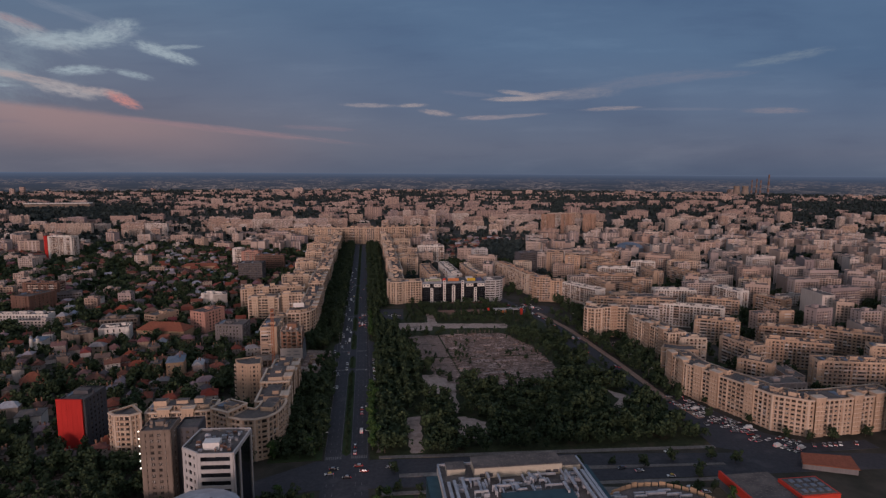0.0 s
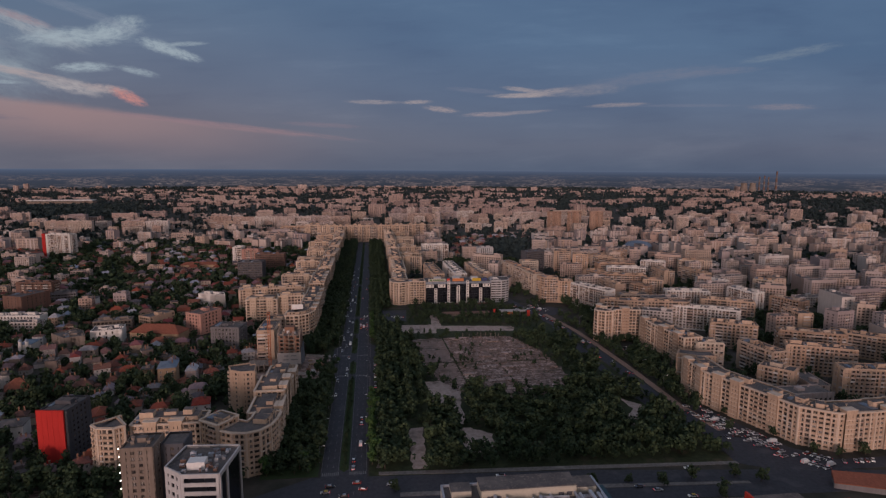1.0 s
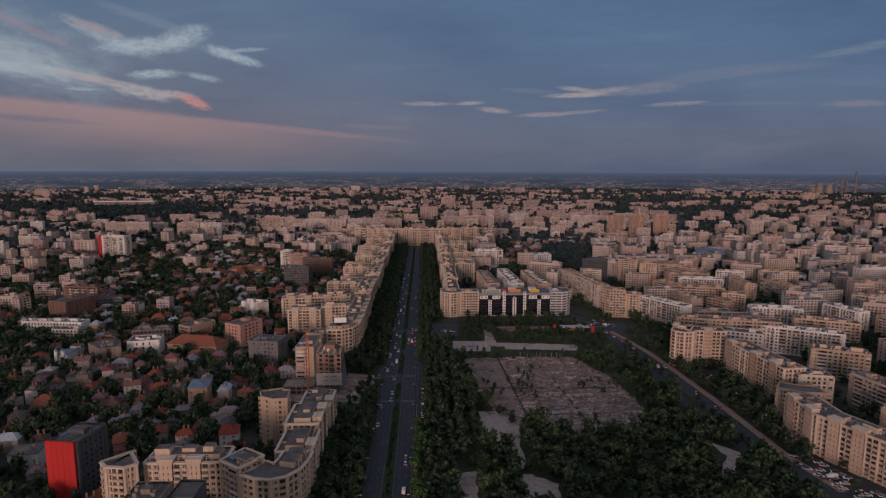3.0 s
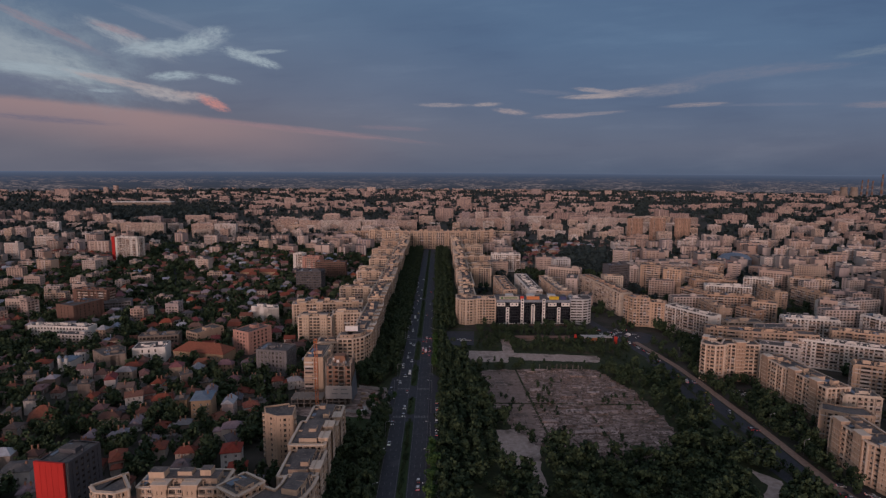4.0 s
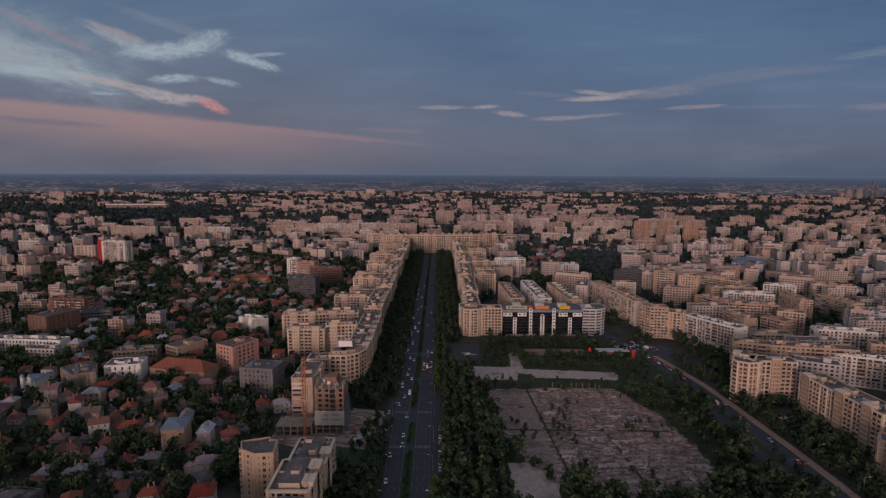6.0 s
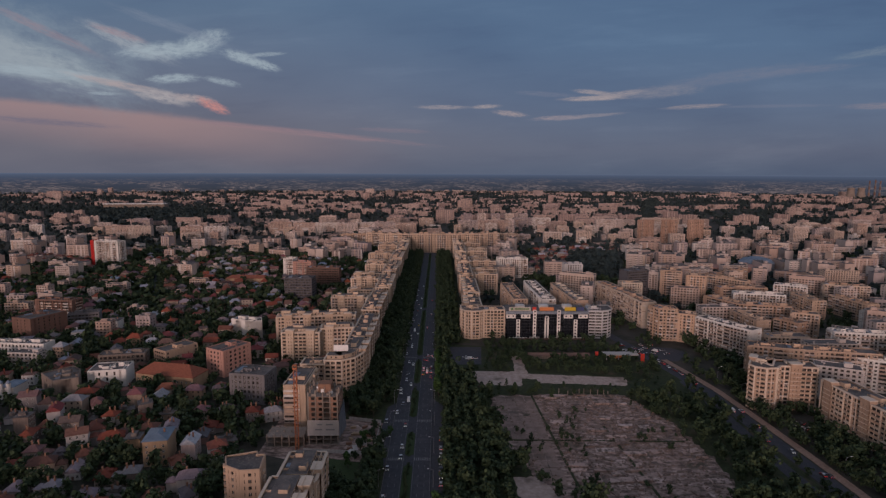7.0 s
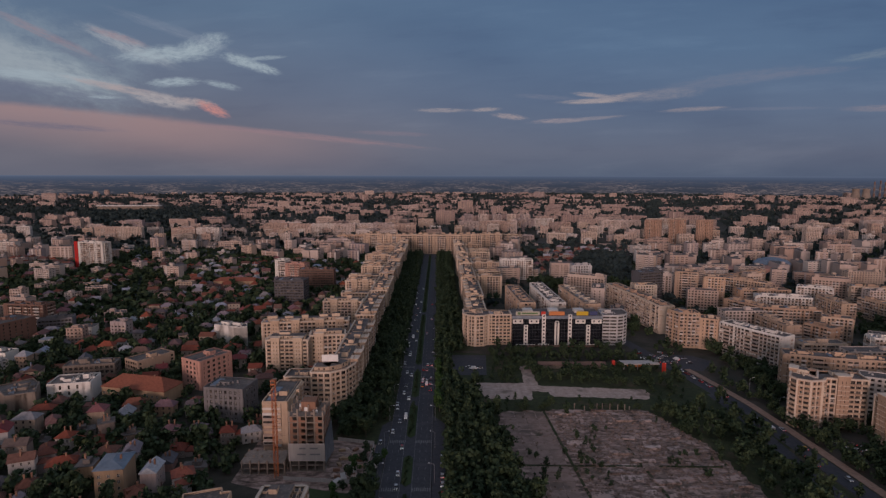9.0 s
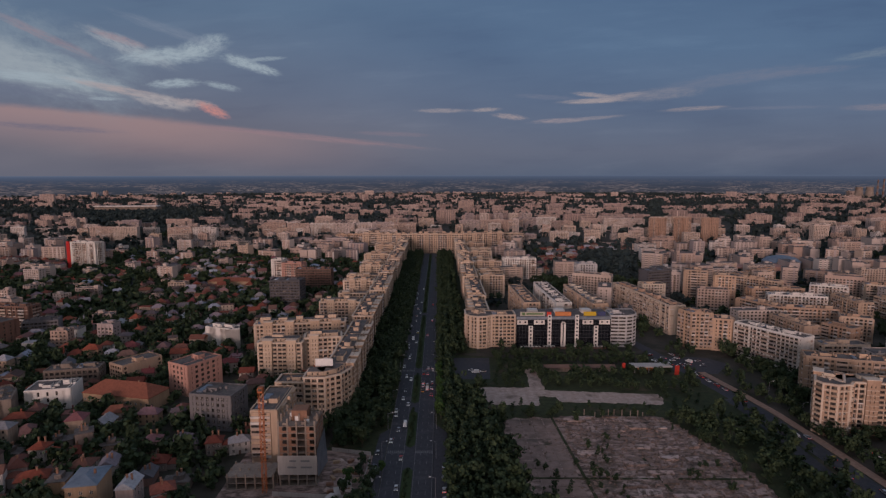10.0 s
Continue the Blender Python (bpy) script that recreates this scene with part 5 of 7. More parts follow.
def site_clutter():
    rng = random.Random(71)
    kinds = (("timber_stack", "stack of timber boards on a building site", mat_ochre), ("steel_container", "grey site container on the building site", mat_scrim), ("brick_pallet", "pallet of bricks on the building site", mat_bare_brick), ("rubble_heap", "heap of pale rubble on the building site", mat_dust))
    for k in range(26):
        name, label, mat = kinds[(0, 2, 3, 2, 0, 3, 1)[k % 7]]
        sort = (0, 2, 3, 2, 0, 3, 1)[k % 7]
        x, y = rng.uniform(-41, -25), rng.uniform(432, 474)
        ob = thing(name, label, "building material", "site clutter", (x, y, 0.09))
        ob.rotation_euler = (0, 0, rng.uniform(0, 3.1))
        s = Shape()
        if sort == 3:
            r = rng.uniform(1.2, 2.6)
            s.tube(0, 0, 0, 0.8, r, r * 0.55, 7)
            s.tube(0.2, 0, 0.8, 1.3, r * 0.5, r * 0.1, 7)
        elif sort == 1:
            s.box(-3, 3, -1.2, 1.2, 0, 2.5)
            s.box(-3.05, 3.05, -1.25, 1.25, 2.5, 2.6)
        else:
            for i in range(3):
                o = rng.uniform(-0.2, 0.2)
                s.box(-1.6 + o, 1.6 + o, -0.7, 0.7, 0.4 * i, 0.4 * i + 0.36)
        part("body", s, mat, ob)
    fence = thing("hoarding", "grey hoarding fence round the building site", "fence")
    for (x0, y0, x1, y1) in ((-62, 438, -24, 434), (-24, 434, -23, 474), (-23, 474, -44, 479)):
        F, long = facing((x0, y0), (x1, y1))
        for i in range(int(long / 3)):
            s = Shape()
            s.wallbox(F, 3 * i + 0.05, 3 * i + 2.95, 0, 0.08, 0.05, 2.1)
            part("panel", s, mat_scrim, fence)


site_clutter()


def crane():
    ob = thing("tower_crane", "orange lattice tower crane beside the building site", "crane")
    x, y, top, r = -66.0, 441.0, 46.0, 0.85
    mast = Shape()
    for a, b in ((-r, -r), (r, -r), (r, r), (-r, r)):
        mast.beam((x + a, y + b, 0), (x + a, y + b, top), 0.2)
    k = 0.0
    while k < top - 2:
        for (a, b), (c, d) in (((-r, -r), (r, -r)), ((r, -r), (r, r)), ((r, r), (-r, r)), ((-r, r), (-r, -r))):
            mast.beam((x + a, y + b, k), (x + c, y + d, k + 2), 0.1)
            mast.beam((x + a, y + b, k), (x + c, y + d, k), 0.1)
        k += 2
    part("mast", mast, mat_crane, ob)
    cab = Shape()
    cab.box(x - 1.1, x + 1.1, y - 1.2, y + 1.2, top, top + 2.2)
    cab.box(x - 0.9, x + 0.9, y - 1.25, y - 1.2, top + 0.8, top + 1.9, 1)
    part("cab", cab, [mat_crane, mat_glass], ob)
    weight = Shape()
    weight.box(x - 0.9, x + 0.9, y + 1.2, y + 3.4, top + 0.4, top + 2.0, 0, True)
    part("counterweight", weight, mat_concrete, ob)


crane()
board = thing("roof_billboard", "blank white billboard on a steel frame on a roof", "billboard", "roof boards")
s = Shape()
s.box(-60, -50, 522.0, 522.5, 30.2, 34.4, 0, True)
part("board", s, mat_white_paint, board)
s = Shape()
for x in (-59, -55, -51):
    s.beam((x, 523, 27), (x, 523, 34), 0.2)
    s.beam((x, 526, 27), (x, 523, 32), 0.15)
part("steel_frame", s, mat_steel, board)
block([(-163, 318), (-149, 316)], 20, count=10, rise=2.8, mat=mat_slate, label="dark block with a bright red windowless front", near=True, seed=220, balconies=0.0, name="red_tower")
red_front = tagged(part("red_screen", Shape(), mat_red), "bright red panelled screen wall fixed to a tower", "screen wall")
s = Shape()
s.wallbox((-164, 317.6, 0.99, -0.14), 0, 14.5, 0.2, 1.2, 0, 29.5)
for k in range(1, 5):
    s.wallbox((-164, 317.6, 0.99, -0.14), 2.9 * k - 0.06, 2.9 * k + 0.06, 1.2, 1.28, 0, 29.5)
red_front.data = s.mesh("red_screen", [mat_red])

MID = "mid-rise buildings among the houses"
block([(-163, 561), (-147, 552)], 26, count=6, rise=3.2, mat=mat_salmon, label="salmon-pink slab building with a plain end wall", group=MID, near=True, seed=230, balconies=0.0, bay=4.0, pier=2.6)
block([(-126, 506), (-102, 502)], 18, count=6, rise=3.2, mat=mat_grey, label="dark grey clinic building with a red roof edge", group=MID, near=True, hero=True, seed=231, balconies=0.0)
block([(-234, 530), (-210, 535)], 18, count=3, rise=3.9, mat=mat_white, label="white box building with small windows", group=MID, near=True, seed=232, balconies=0.0, bay=4.5, pier=3.6)
block([(-180, 662), (-156, 653), (-150, 655)], 12, count=4, rise=3.9, mat=mat_white, label="blank white screen wall of a hall", group=MID, near=True, seed=233, balconies=0.0, bay=9, pier=8.6)
block([(-372, 606), (-312, 600)], 12, count=3, rise=3.3, mat=mat_white, label="long low white building with rows of windows", group=MID, seed=234, balconies=0.0)
block([(-372, 648), (-350, 640)], 34, count=7, rise=2.9, mat=mat_brick, label="brown brick slab building", group=MID, near=True, seed=235, balconies=0.0, bay=5, pier=3.6)
block([(-392, 708), (-352, 702)], 14, count=8, rise=2.9, mat=mat_brick, label="brown brick tower with bay windows", group=MID, near=True, seed=236, balconies=0.3)
block([(-350, 690), (-325, 700)], 16, count=4, rise=3.0, mat=mat_grey, label="grey office block with ribbon windows", group=MID, near=True, seed=237, balconies=0.0, bay=3, pier=0.6)
block([(-264, 527), (-246, 511), (-233, 518)], 20, count=3, rise=3.9, mat=mat_concrete, label="grey wedge-shaped building with blank walls", group=MID, near=True, seed=238, balconies=0.0, bay=7, pier=6.4)
block([(-213, 582), (-200, 574)], 28, count=4, rise=3.0, mat=mat_block, label="cream school building with ribbon windows", group=MID, near=True, seed=239, balconies=0.0, pier=0.8)
block([(-250, 570), (-218, 577)], 13, count=3, rise=3.3, mat=mat_concrete, label="grey flat-roofed building with a glazed corner", group=MID, near=True, seed=240, balconies=0.0, pier=0.9)
block([(-190, 930), (-164, 926)], 16, count=9, rise=3.0, mat=mat_salmon, label="pink plastered tower block", group=MID, seed=241)
block([(-206, 940), (-192, 938)], 16, count=10, rise=3.0, mat=mat_white, label="white plastered tower block", group=MID, seed=242)
block([(-168, 802), (-136, 800)], 20, count=9, rise=3.1, mat=mat_slate, label="dark glass and slate office tower", group=MID, seed=243, balconies=0.0, pier=0.5)
block([(-160, 880), (-118, 880)], 16, count=9, rise=3.0, mat=mat_brick, label="brown office slab with ribbon windows", group=MID, seed=244, balconies=0.0, pier=0.6)
block([(-545, 1068), (-500, 1055)], 16, count=13, rise=3.0, mat=mat_white, label="tall white tower with a red edge", group=MID, seed=245)
block([(-552, 1070), (-546, 1068)], 16, count=13, rise=3.0, mat=mat_red, label="red stair tower beside a white block", group=MID, seed=246, balconies=0.0)
block([(178, 890), (201, 890)], 15, count=10, rise=3.1, mat=mat_office, label="grey tower block with rows of balconies", group=MID, seed=247)
block([(96, 965), (140, 962)], 14, count=9, rise=3.0, mat=mat_white, label="white hotel slab with red panels", group=MID, seed=248)
block([(234, 806), (262, 816)], 16, count=12, rise=3.0, mat=mat_slate, label="black glass tower slab", group=MID, seed=249, balconies=0.0, pier=0.4)
for k, (x, y) in enumerate(((-70, 1275), (40, 1290), (-150, 1290), (140, 1300))):
    block([(x - 34, y), (x + 34, y + 3)], 14, count=9, rise=2.9, label=BEIGE, group=MID, seed=250 + k)
for k, x in enumerate((452, 503, 560)):
    for half in (0, 1):
        block(arc(x + 17 * half, 1385, 9, 180, 360, 8), 5.5, count=17, rise=2.9, mat=mat_tower, label="brownish round-ended twin tower block", group="twin towers", seed=260 + 2 * k + half, balconies=0.2, bay=2.8, pier=0.9)


# ---- houses of the old town ----
def hip_roof(s, x0, x1, y0, y1, z, h, over=0.5, slot=0, gable=False):
    x0, x1, y0, y1 = x0 - over, x1 + over, y0 - over, y1 + over
    along = (x1 - x0) >= (y1 - y0)
    d = (min(x1 - x0, y1 - y0) / 2) * (0.02 if gable else 0.95)
    if along:
        a, b = (x0 + d, (y0 + y1) / 2, z + h), (x1 - d, (y0 + y1) / 2, z + h)
    else:
        a, b = ((x0 + x1) / 2, y0 + d, z + h), ((x0 + x1) / 2, y1 - d, z + h)
    c = [(x0, y0, z), (x1, y0, z), (x1, y1, z), (x0, y1, z)]
    if along:
        s.face([c[0], c[1], b, a], slot), s.face([c[2], c[3], a, b], slot), s.face([c[1], c[2], b], slot), s.face([c[3], c[0], a], slot)
    else:
        s.face([c[1], c[2], b, a], slot), s.face([c[3], c[0], a, b], slot), s.face([c[0], c[1], a], slot), s.face([c[2], c[3], b], slot)
    s.box(x0, x1, y0, y1, z - 0.25, z - 0.02, slot, True)


def plan_house(rng):
    w, d = rng.uniform(6.8, 12.5), rng.uniform(6, 9.5)
    h = rng.choice((3.6, 4.2, 6.2, 6.8, 7.4, 9.5))
    return w, d, h


HOUSE_WINDOW = window_mesh(1.1, 1.4, "window")
DOOR = Shape()
DOOR.box(-0.55, 0.55, -0.06, 0.06, 0, 2.1, 0, True)
DOOR = DOOR.mesh("door", [mat_brick])
HOUSE_LABELS = ("weathered two-storey town house with a tiled hip roof", "old plastered house with a patched tile roof", "small villa with a pitched roof and chimney", "plastered town house with a lean-to wing")


def house_template(k):
    """One house with its parts, built at the origin."""
    rng = random.Random(300 + k)
    w, d, h = plan_house(rng)
    ob = thing("house", HOUSE_LABELS[k % 4], "house", "old town houses")
    s = Shape()
    s.box(-w / 2, w / 2, -d / 2, d / 2, -0.3, h)
    s.box(-w / 2 - 0.12, w / 2 + 0.12, -d / 2 - 0.12, d / 2 + 0.12, h - 0.35, h - 0.1, 0, True)
    wing = k % 2 == 0
    flat = k % 6 == 5
    if wing:
        s.box(w / 2, w / 2 + 5, -d / 2 + 1, d / 2 - 2, -0.3, h * 0.72)
    skin = part("wall", s, mat_house, ob)
    s = Shape()
    if flat:
        s.box(-w / 2 - 0.3, w / 2 + 0.3, -d / 2 - 0.3, d / 2 + 0.3, h, h + 0.3)
        s.box(-w / 4, w / 8, -d / 4, d / 4, h + 0.3, h + 2.4)
    else:
        hip_roof(s, -w / 2, w / 2, -d / 2, d / 2, h, rng.uniform(2.4, 3.8), gable=k % 4 == 3)
        if k % 3 == 0:
            s.box(-1.1, 1.1, -d / 2 + 0.3, 0, h - 0.1, h + 1.9)
    if wing:
        hip_roof(s, w / 2, w / 2 + 5, -d / 2 + 1, d / 2 - 2, h * 0.72, 1.8, 0.35)
    cover = part("roof", s, mat_felt if flat else mat_tile, ob)
    for i in range(rng.randint(1, 2)):
        s = Shape()
        x, y = rng.uniform(-w / 4, w / 4), rng.uniform(-1.5, 1.5)
        s.box(x - 0.35, x + 0.35, y - 0.35, y + 0.35, h + 0.5, h + 4.2)
        s.box(x - 0.45, x + 0.45, y - 0.45, y + 0.45, h + 4.0, h + 4.25, 0, True)
        part("chimney", s, mat_bare_brick, cover)
    rows = max(1, int(h // 3.1))
    for r in range(rows):
        for i in range(3):
            if r == 0 and i == 1:
                part("door", DOOR, [], skin, m=pose(0, -d / 2 - 0.05, 0))
            else:
                part("window", HOUSE_WINDOW, [], skin, m=pose((i - 1) * w * 0.3, -d / 2 - 0.03, 1.9 + 3.0 * r))
    return ob


def house_into(walls, roofs, rng, x, y, turn_):
    """A plainer house, added to the joined ones."""
    w, d, h = plan_house(rng)
    c, sn = math.cos(turn_), math.sin(turn_)
    for shape in (walls, roofs):
        shape.now = rng.random()
    k0, r0 = len(walls.v), len(roofs.v)
    walls.box(-w / 2, w / 2, -d / 2, d / 2, -0.3, h)
    for r in range(max(1, int(h // 3.1))):
        for i in range(3):
            cx = (i - 1) * w * 0.3
            walls.box(cx - 0.5, cx + 0.5, -d / 2 - 0.03, -d / 2 + 0.02, 1.2 + 3 * r, 2.6 + 3 * r, 1, True)
    if rng.random() < 0.15:
        roofs.box(-w / 2, w / 2, -d / 2, d / 2, h, h + 0.4)
    else:
        hip_roof(roofs, -w / 2, w / 2, -d / 2, d / 2, h, rng.uniform(2.2, 3.6), gable=rng.random() < 0.3)
    if rng.random() < 0.6:
        roofs.box(w * 0.1, w * 0.1 + 0.7, -0.4, 0.3, h + 0.5, h + 4)
    for shape, k in ((walls, k0), (roofs, r0)):
        for i in range(k, len(shape.v)):
            a, b, z = shape.v[i]
            shape.v[i] = (x + a * c - b * sn, y + a * sn + b * c, z)


def slab_into(shape, rng, x, y, long, deep, h, turn_, fine):
    """A far block joined into the city: body, recessed window grid on the sides seen, roof huts."""
    c, s = math.cos(turn_), math.sin(turn_)
    shape.now = rng.random()
    k0 = len(shape.v)
    shape.box(-long / 2, long / 2, -deep / 2, deep / 2, -0.3, h)
    shape.box(-long / 2 + 0.3, long / 2 - 0.3, -deep / 2 + 0.3, deep / 2 - 0.3, h, h + 0.15, 1)
    for k in range(max(1, int(long / 20))):
        u = rng.uniform(-long / 2 + 3, long / 2 - 3)
        shape.box(u - 2.4, u + 2.4, -2, 2, h, h + rng.uniform(1.8, 3.2))
        for q in range(3 if fine else 0):
            a, b = rng.uniform(-long / 2 + 1, long / 2 - 1), rng.uniform(-deep / 2 + 1.5, deep / 2 - 1.5)
            shape.box(a - 0.5, a + 0.5, b - 0.4, b + 0.4, h, h + rng.uniform(0.8, 1.7))
    if fine:
        shape.box(-long / 2, long / 2, -deep / 2, -deep / 2 + 0.3, h, h + 0.7)
        shape.box(-long / 2, long / 2, deep / 2 - 0.3, deep / 2, h, h + 0.7)
    rows = int(h / 2.85)
    if fine:
        F = (-long / 2, -deep / 2, 1, 0)
        for k in range(rows):
            shape.wallbox(F, 1.2, long - 1.2, 0.0, 0.06, k * 2.85 + 1.0, k * 2.85 + 2.45, 2)
        bays = max(2, round(long / 3.4))
        step = long / bays
        b = 0
        while b < bays:
            span = min(rng.choice((1, 1, 2)), bays - b)
            if rng.random() < 0.55:
                for k in range(1, rows):
                    if rng.random() < 0.25:
                        continue
                    shape.wallbox(F, b * step + 0.1, (b + span) * step - 0.1, 0.0, 1.1, k * 2.85 - 0.2, k * 2.85 + 0.9, 3)
            for i in range(span):
                b += 1
                shape.wallbox(F, b * step - 0.72, b * step + 0.72, 0.0, 0.35, 0, h + 0.2)
        for side, sx in ((-long / 2, -1), (long / 2, 1)):
            G = (side, deep / 2, 0, -1) if sx < 0 else (side, -deep / 2, 0, 1)
            for s0 in (deep * 0.28, deep * 0.66):
                for k in range(rows):
                    shape.wallbox(G, s0 - 0.7, s0 + 0.7, 0.0, 0.05, k * 2.85 + 1.1, k * 2.85 + 2.4, 2)
    else:
        F = (-long / 2, -deep / 2, 1, 0)
        u = rng.uniform(2, 5)
        own = shape.now
        while u < long - 2:
            shape.now = rng.random()
            shape.wallbox(F, u, u + rng.uniform(1.5, 3.0), 0.0, 0.5, 1, h - 1)
            u += rng.uniform(4.5, 9)
        for k in range(1, rows):
            shape.wallbox(F, 0.5, long - 0.5, 0.0, 0.04, k * 2.85 + 1.2, k * 2.85 + 1.9, 2)
    for i in range(k0, len(shape.v)):
        a, b, z = shape.v[i]
        shape.v[i] = (x + a * c - b * s, y + a * s + b * c, z)


MIDTOWN = Shape()


def midtown():
    """Taller blocks scattered over the western quarters, before the houses fill the rest."""
    rng = random.Random(62)
    for _ in range(190):
        y = rng.uniform(560, 1180)
        x = -rng.uniform(250 + 0.1 * (y - 540), 300 + 0.75 * y)
        if x < -860 or not free(taken, x, y, 12):
            continue
        way, long = rng.choice((0.0, 0.1, -0.3, 1.2)) + rng.uniform(-0.1, 0.1), rng.uniform(11, 26)
        c, s = math.cos(way), math.sin(way)
        fill(taken, [(x + u * c - w * s, y + u * s + w * c) for u, w in ((-long / 2, -7), (long / 2, -7), (long / 2, 7), (-long / 2, 7))], 3)
        slab_into(MIDTOWN, rng, x, y, long, 11, rng.choice((8.7, 8.7, 11.5, 11.5, 14.3, 17, 20)), way, y < 950)
    tagged(part("midtown_blocks", MIDTOWN, [mat_blocks, mat_felt, mat_glass, mat_balcony]), "scattered mid-rise blocks among the western town houses", "apartment blocks", "", "stuff")


def old_town():
    rng = random.Random(21)
    templates = [house_template(k) for k in range(12)]
    first = [True] * 12
    walls, roofs = Shape(), Shape()
    count = 0
    spots = []
    for i in range(40):
        for j in range(64):
            a, b = i * 16.2 + 56, j * 15.0 + 288
            x, y = -a + rng.uniform(-3, 3), b + 0.10 * a + rng.uniform(-3, 3)
            spots.append((x, y))
    spots.sort(key=lambda p: p[1] - 0.25 * abs(p[0] + 200))
    for x, y in spots:
        if y > 1130 - 0.25 * (x + 300) or rng.random() < 0.27 or not free(taken, x, y, 4):
            continue
        if x < -430 and y > 700 and rng.random() < 0.4:
            continue
        turn_ = radians(rng.choice((8, 8, 98, 188, 24, -62)) + rng.uniform(-8, 8)) * 1.0
        fill(taken, [(x - 4.5, y - 4.5), (x + 4.5, y - 4.5), (x + 4.5, y + 4.5), (x - 4.5, y + 4.5)])
        if count < 190 and x > -420:
            k = rng.randrange(12)
            m = Matrix.Translation((x, y, 0)) @ Matrix.Rotation(turn_, 4, "Z")
            if first[k]:
                templates[k].matrix_basis = m
                first[k] = False
            else:
                copy_thing(templates[k], m)
            count += 1
        else:
            house_into(walls, roofs, rng, x, y, turn_)
    for k in range(12):
        if first[k]:
            templates[k].location = (-120 - 14 * k, 300 + 2 * k, 0)
    tagged(part("far_house_walls", walls, [mat_houses, mat_glass]), "plastered walls of many small town houses", "houses", "", "stuff")
    tagged(part("far_house_roofs", roofs, mat_tile_town), "red, brown and grey roofs of many town houses", "roofs", "", "stuff")


def landmark_house(name, label, x, y, w, d, h, roof_h, wall_mat, roof_mat, turn_=0.0, gable=False):
    ob = thing(name, label, "house", "", (x, y, 0))
    ob.rotation_euler = (0, 0, radians(turn_))
    fill(taken, [(x - w / 2, y - d / 2), (x + w / 2, y - d / 2), (x + w / 2, y + d / 2), (x - w / 2, y + d / 2)], 3)
    s = Shape()
    s.box(-w / 2, w / 2, -d / 2, d / 2, -0.2, h)
    skin = part("wall", s, wall_mat, ob)
    s = Shape()
    hip_roof(s, -w / 2, w / 2, -d / 2, d / 2, h, roof_h, gable=gable)
    cover = part("roof", s, roof_mat, ob)
    for r in range(max(1, int(h // 3.1))):
        for i in range(max(2, int(w / 3.5))):
            part("window", HOUSE_WINDOW, [], skin, m=pose(-w / 2 + (i + 0.5) * w / max(2, int(w / 3.5)), -d / 2 - 0.03, 1.9 + 3.0 * r))
    s = Shape()
    s.box(w / 5, w / 5 + 0.8, -0.4, 0.4, h + 0.4, h + roof_h + 0.9)
    part("chimney", s, mat_bare_brick, cover)
    return ob


landmark_house("town_house", "white house with a bright red pitched roof", -96, 368, 10, 11, 10, 3.0, mat_white, mat_red_tile, 12)
landmark_house("town_house", "ochre house with a bright red pitched roof", -89, 356, 9, 10, 6, 2.6, mat_ochre, mat_red_tile, 12)
landmark_house("palace", "long palace with a steep orange tile roof", -180, 541, 46, 18, 9, 6.0, mat_ochre, mat_orange_tile, -13)
landmark_house("school", "long yellow building with an orange tile roof", -247, 912, 56, 14, 9, 3.5, mat_ochre, mat_orange_tile, 0)
landmark_house("town_house", "tall ochre house with a grey roof", -136, 430, 12, 16, 14, 2.0, mat_ochre, mat_zinc, 10)
landmark_house("town_house", "white villa with terraces and a pitched roof", -196, 350, 14, 12, 9, 1.6, mat_white, mat_felt, 10)
landmark_house("town_house", "house with a steep bright orange roof", -232, 420, 15, 13, 5, 6.5, mat_ochre, mat_orange_tile, 30)
landmark_house("town_house", "white cube house with a flat-pitched roof", -303, 688, 12, 12, 9, 1.0, mat_white, mat_felt, 5)


def church():
    ob = thing("church", "small white church with two domed towers", "church", "", (-278, 510, 0))
    fill(taken, [(-290, 500), (-266, 500), (-266, 530), (-290, 530)], 2)
    s = Shape()
    s.box(-5, 5, 2, 16, 0, 8)
    part("nave", s, mat_white, ob)
    s = Shape()
    hip_roof(s, -5, 5, 2, 16, 8, 2)
    part("roof", s, mat_zinc, ob)
    for x in (-2.6, 2.6):
        s = Shape()
        s.tube(x, 1, 0, 11, 1.3, 1.3, 10)
        part("tower", s, mat_white, ob)
        s = Shape()
        for k in range(4):
            s.tube(x, 1, 11 + 0.6 * k, 11.6 + 0.6 * k, 1.6 * math.cos(k * 0.38), 1.6 * math.cos((k + 1) * 0.38), 10)
        part("dome", s, mat_zinc, ob)


church()
midtown()
old_town()


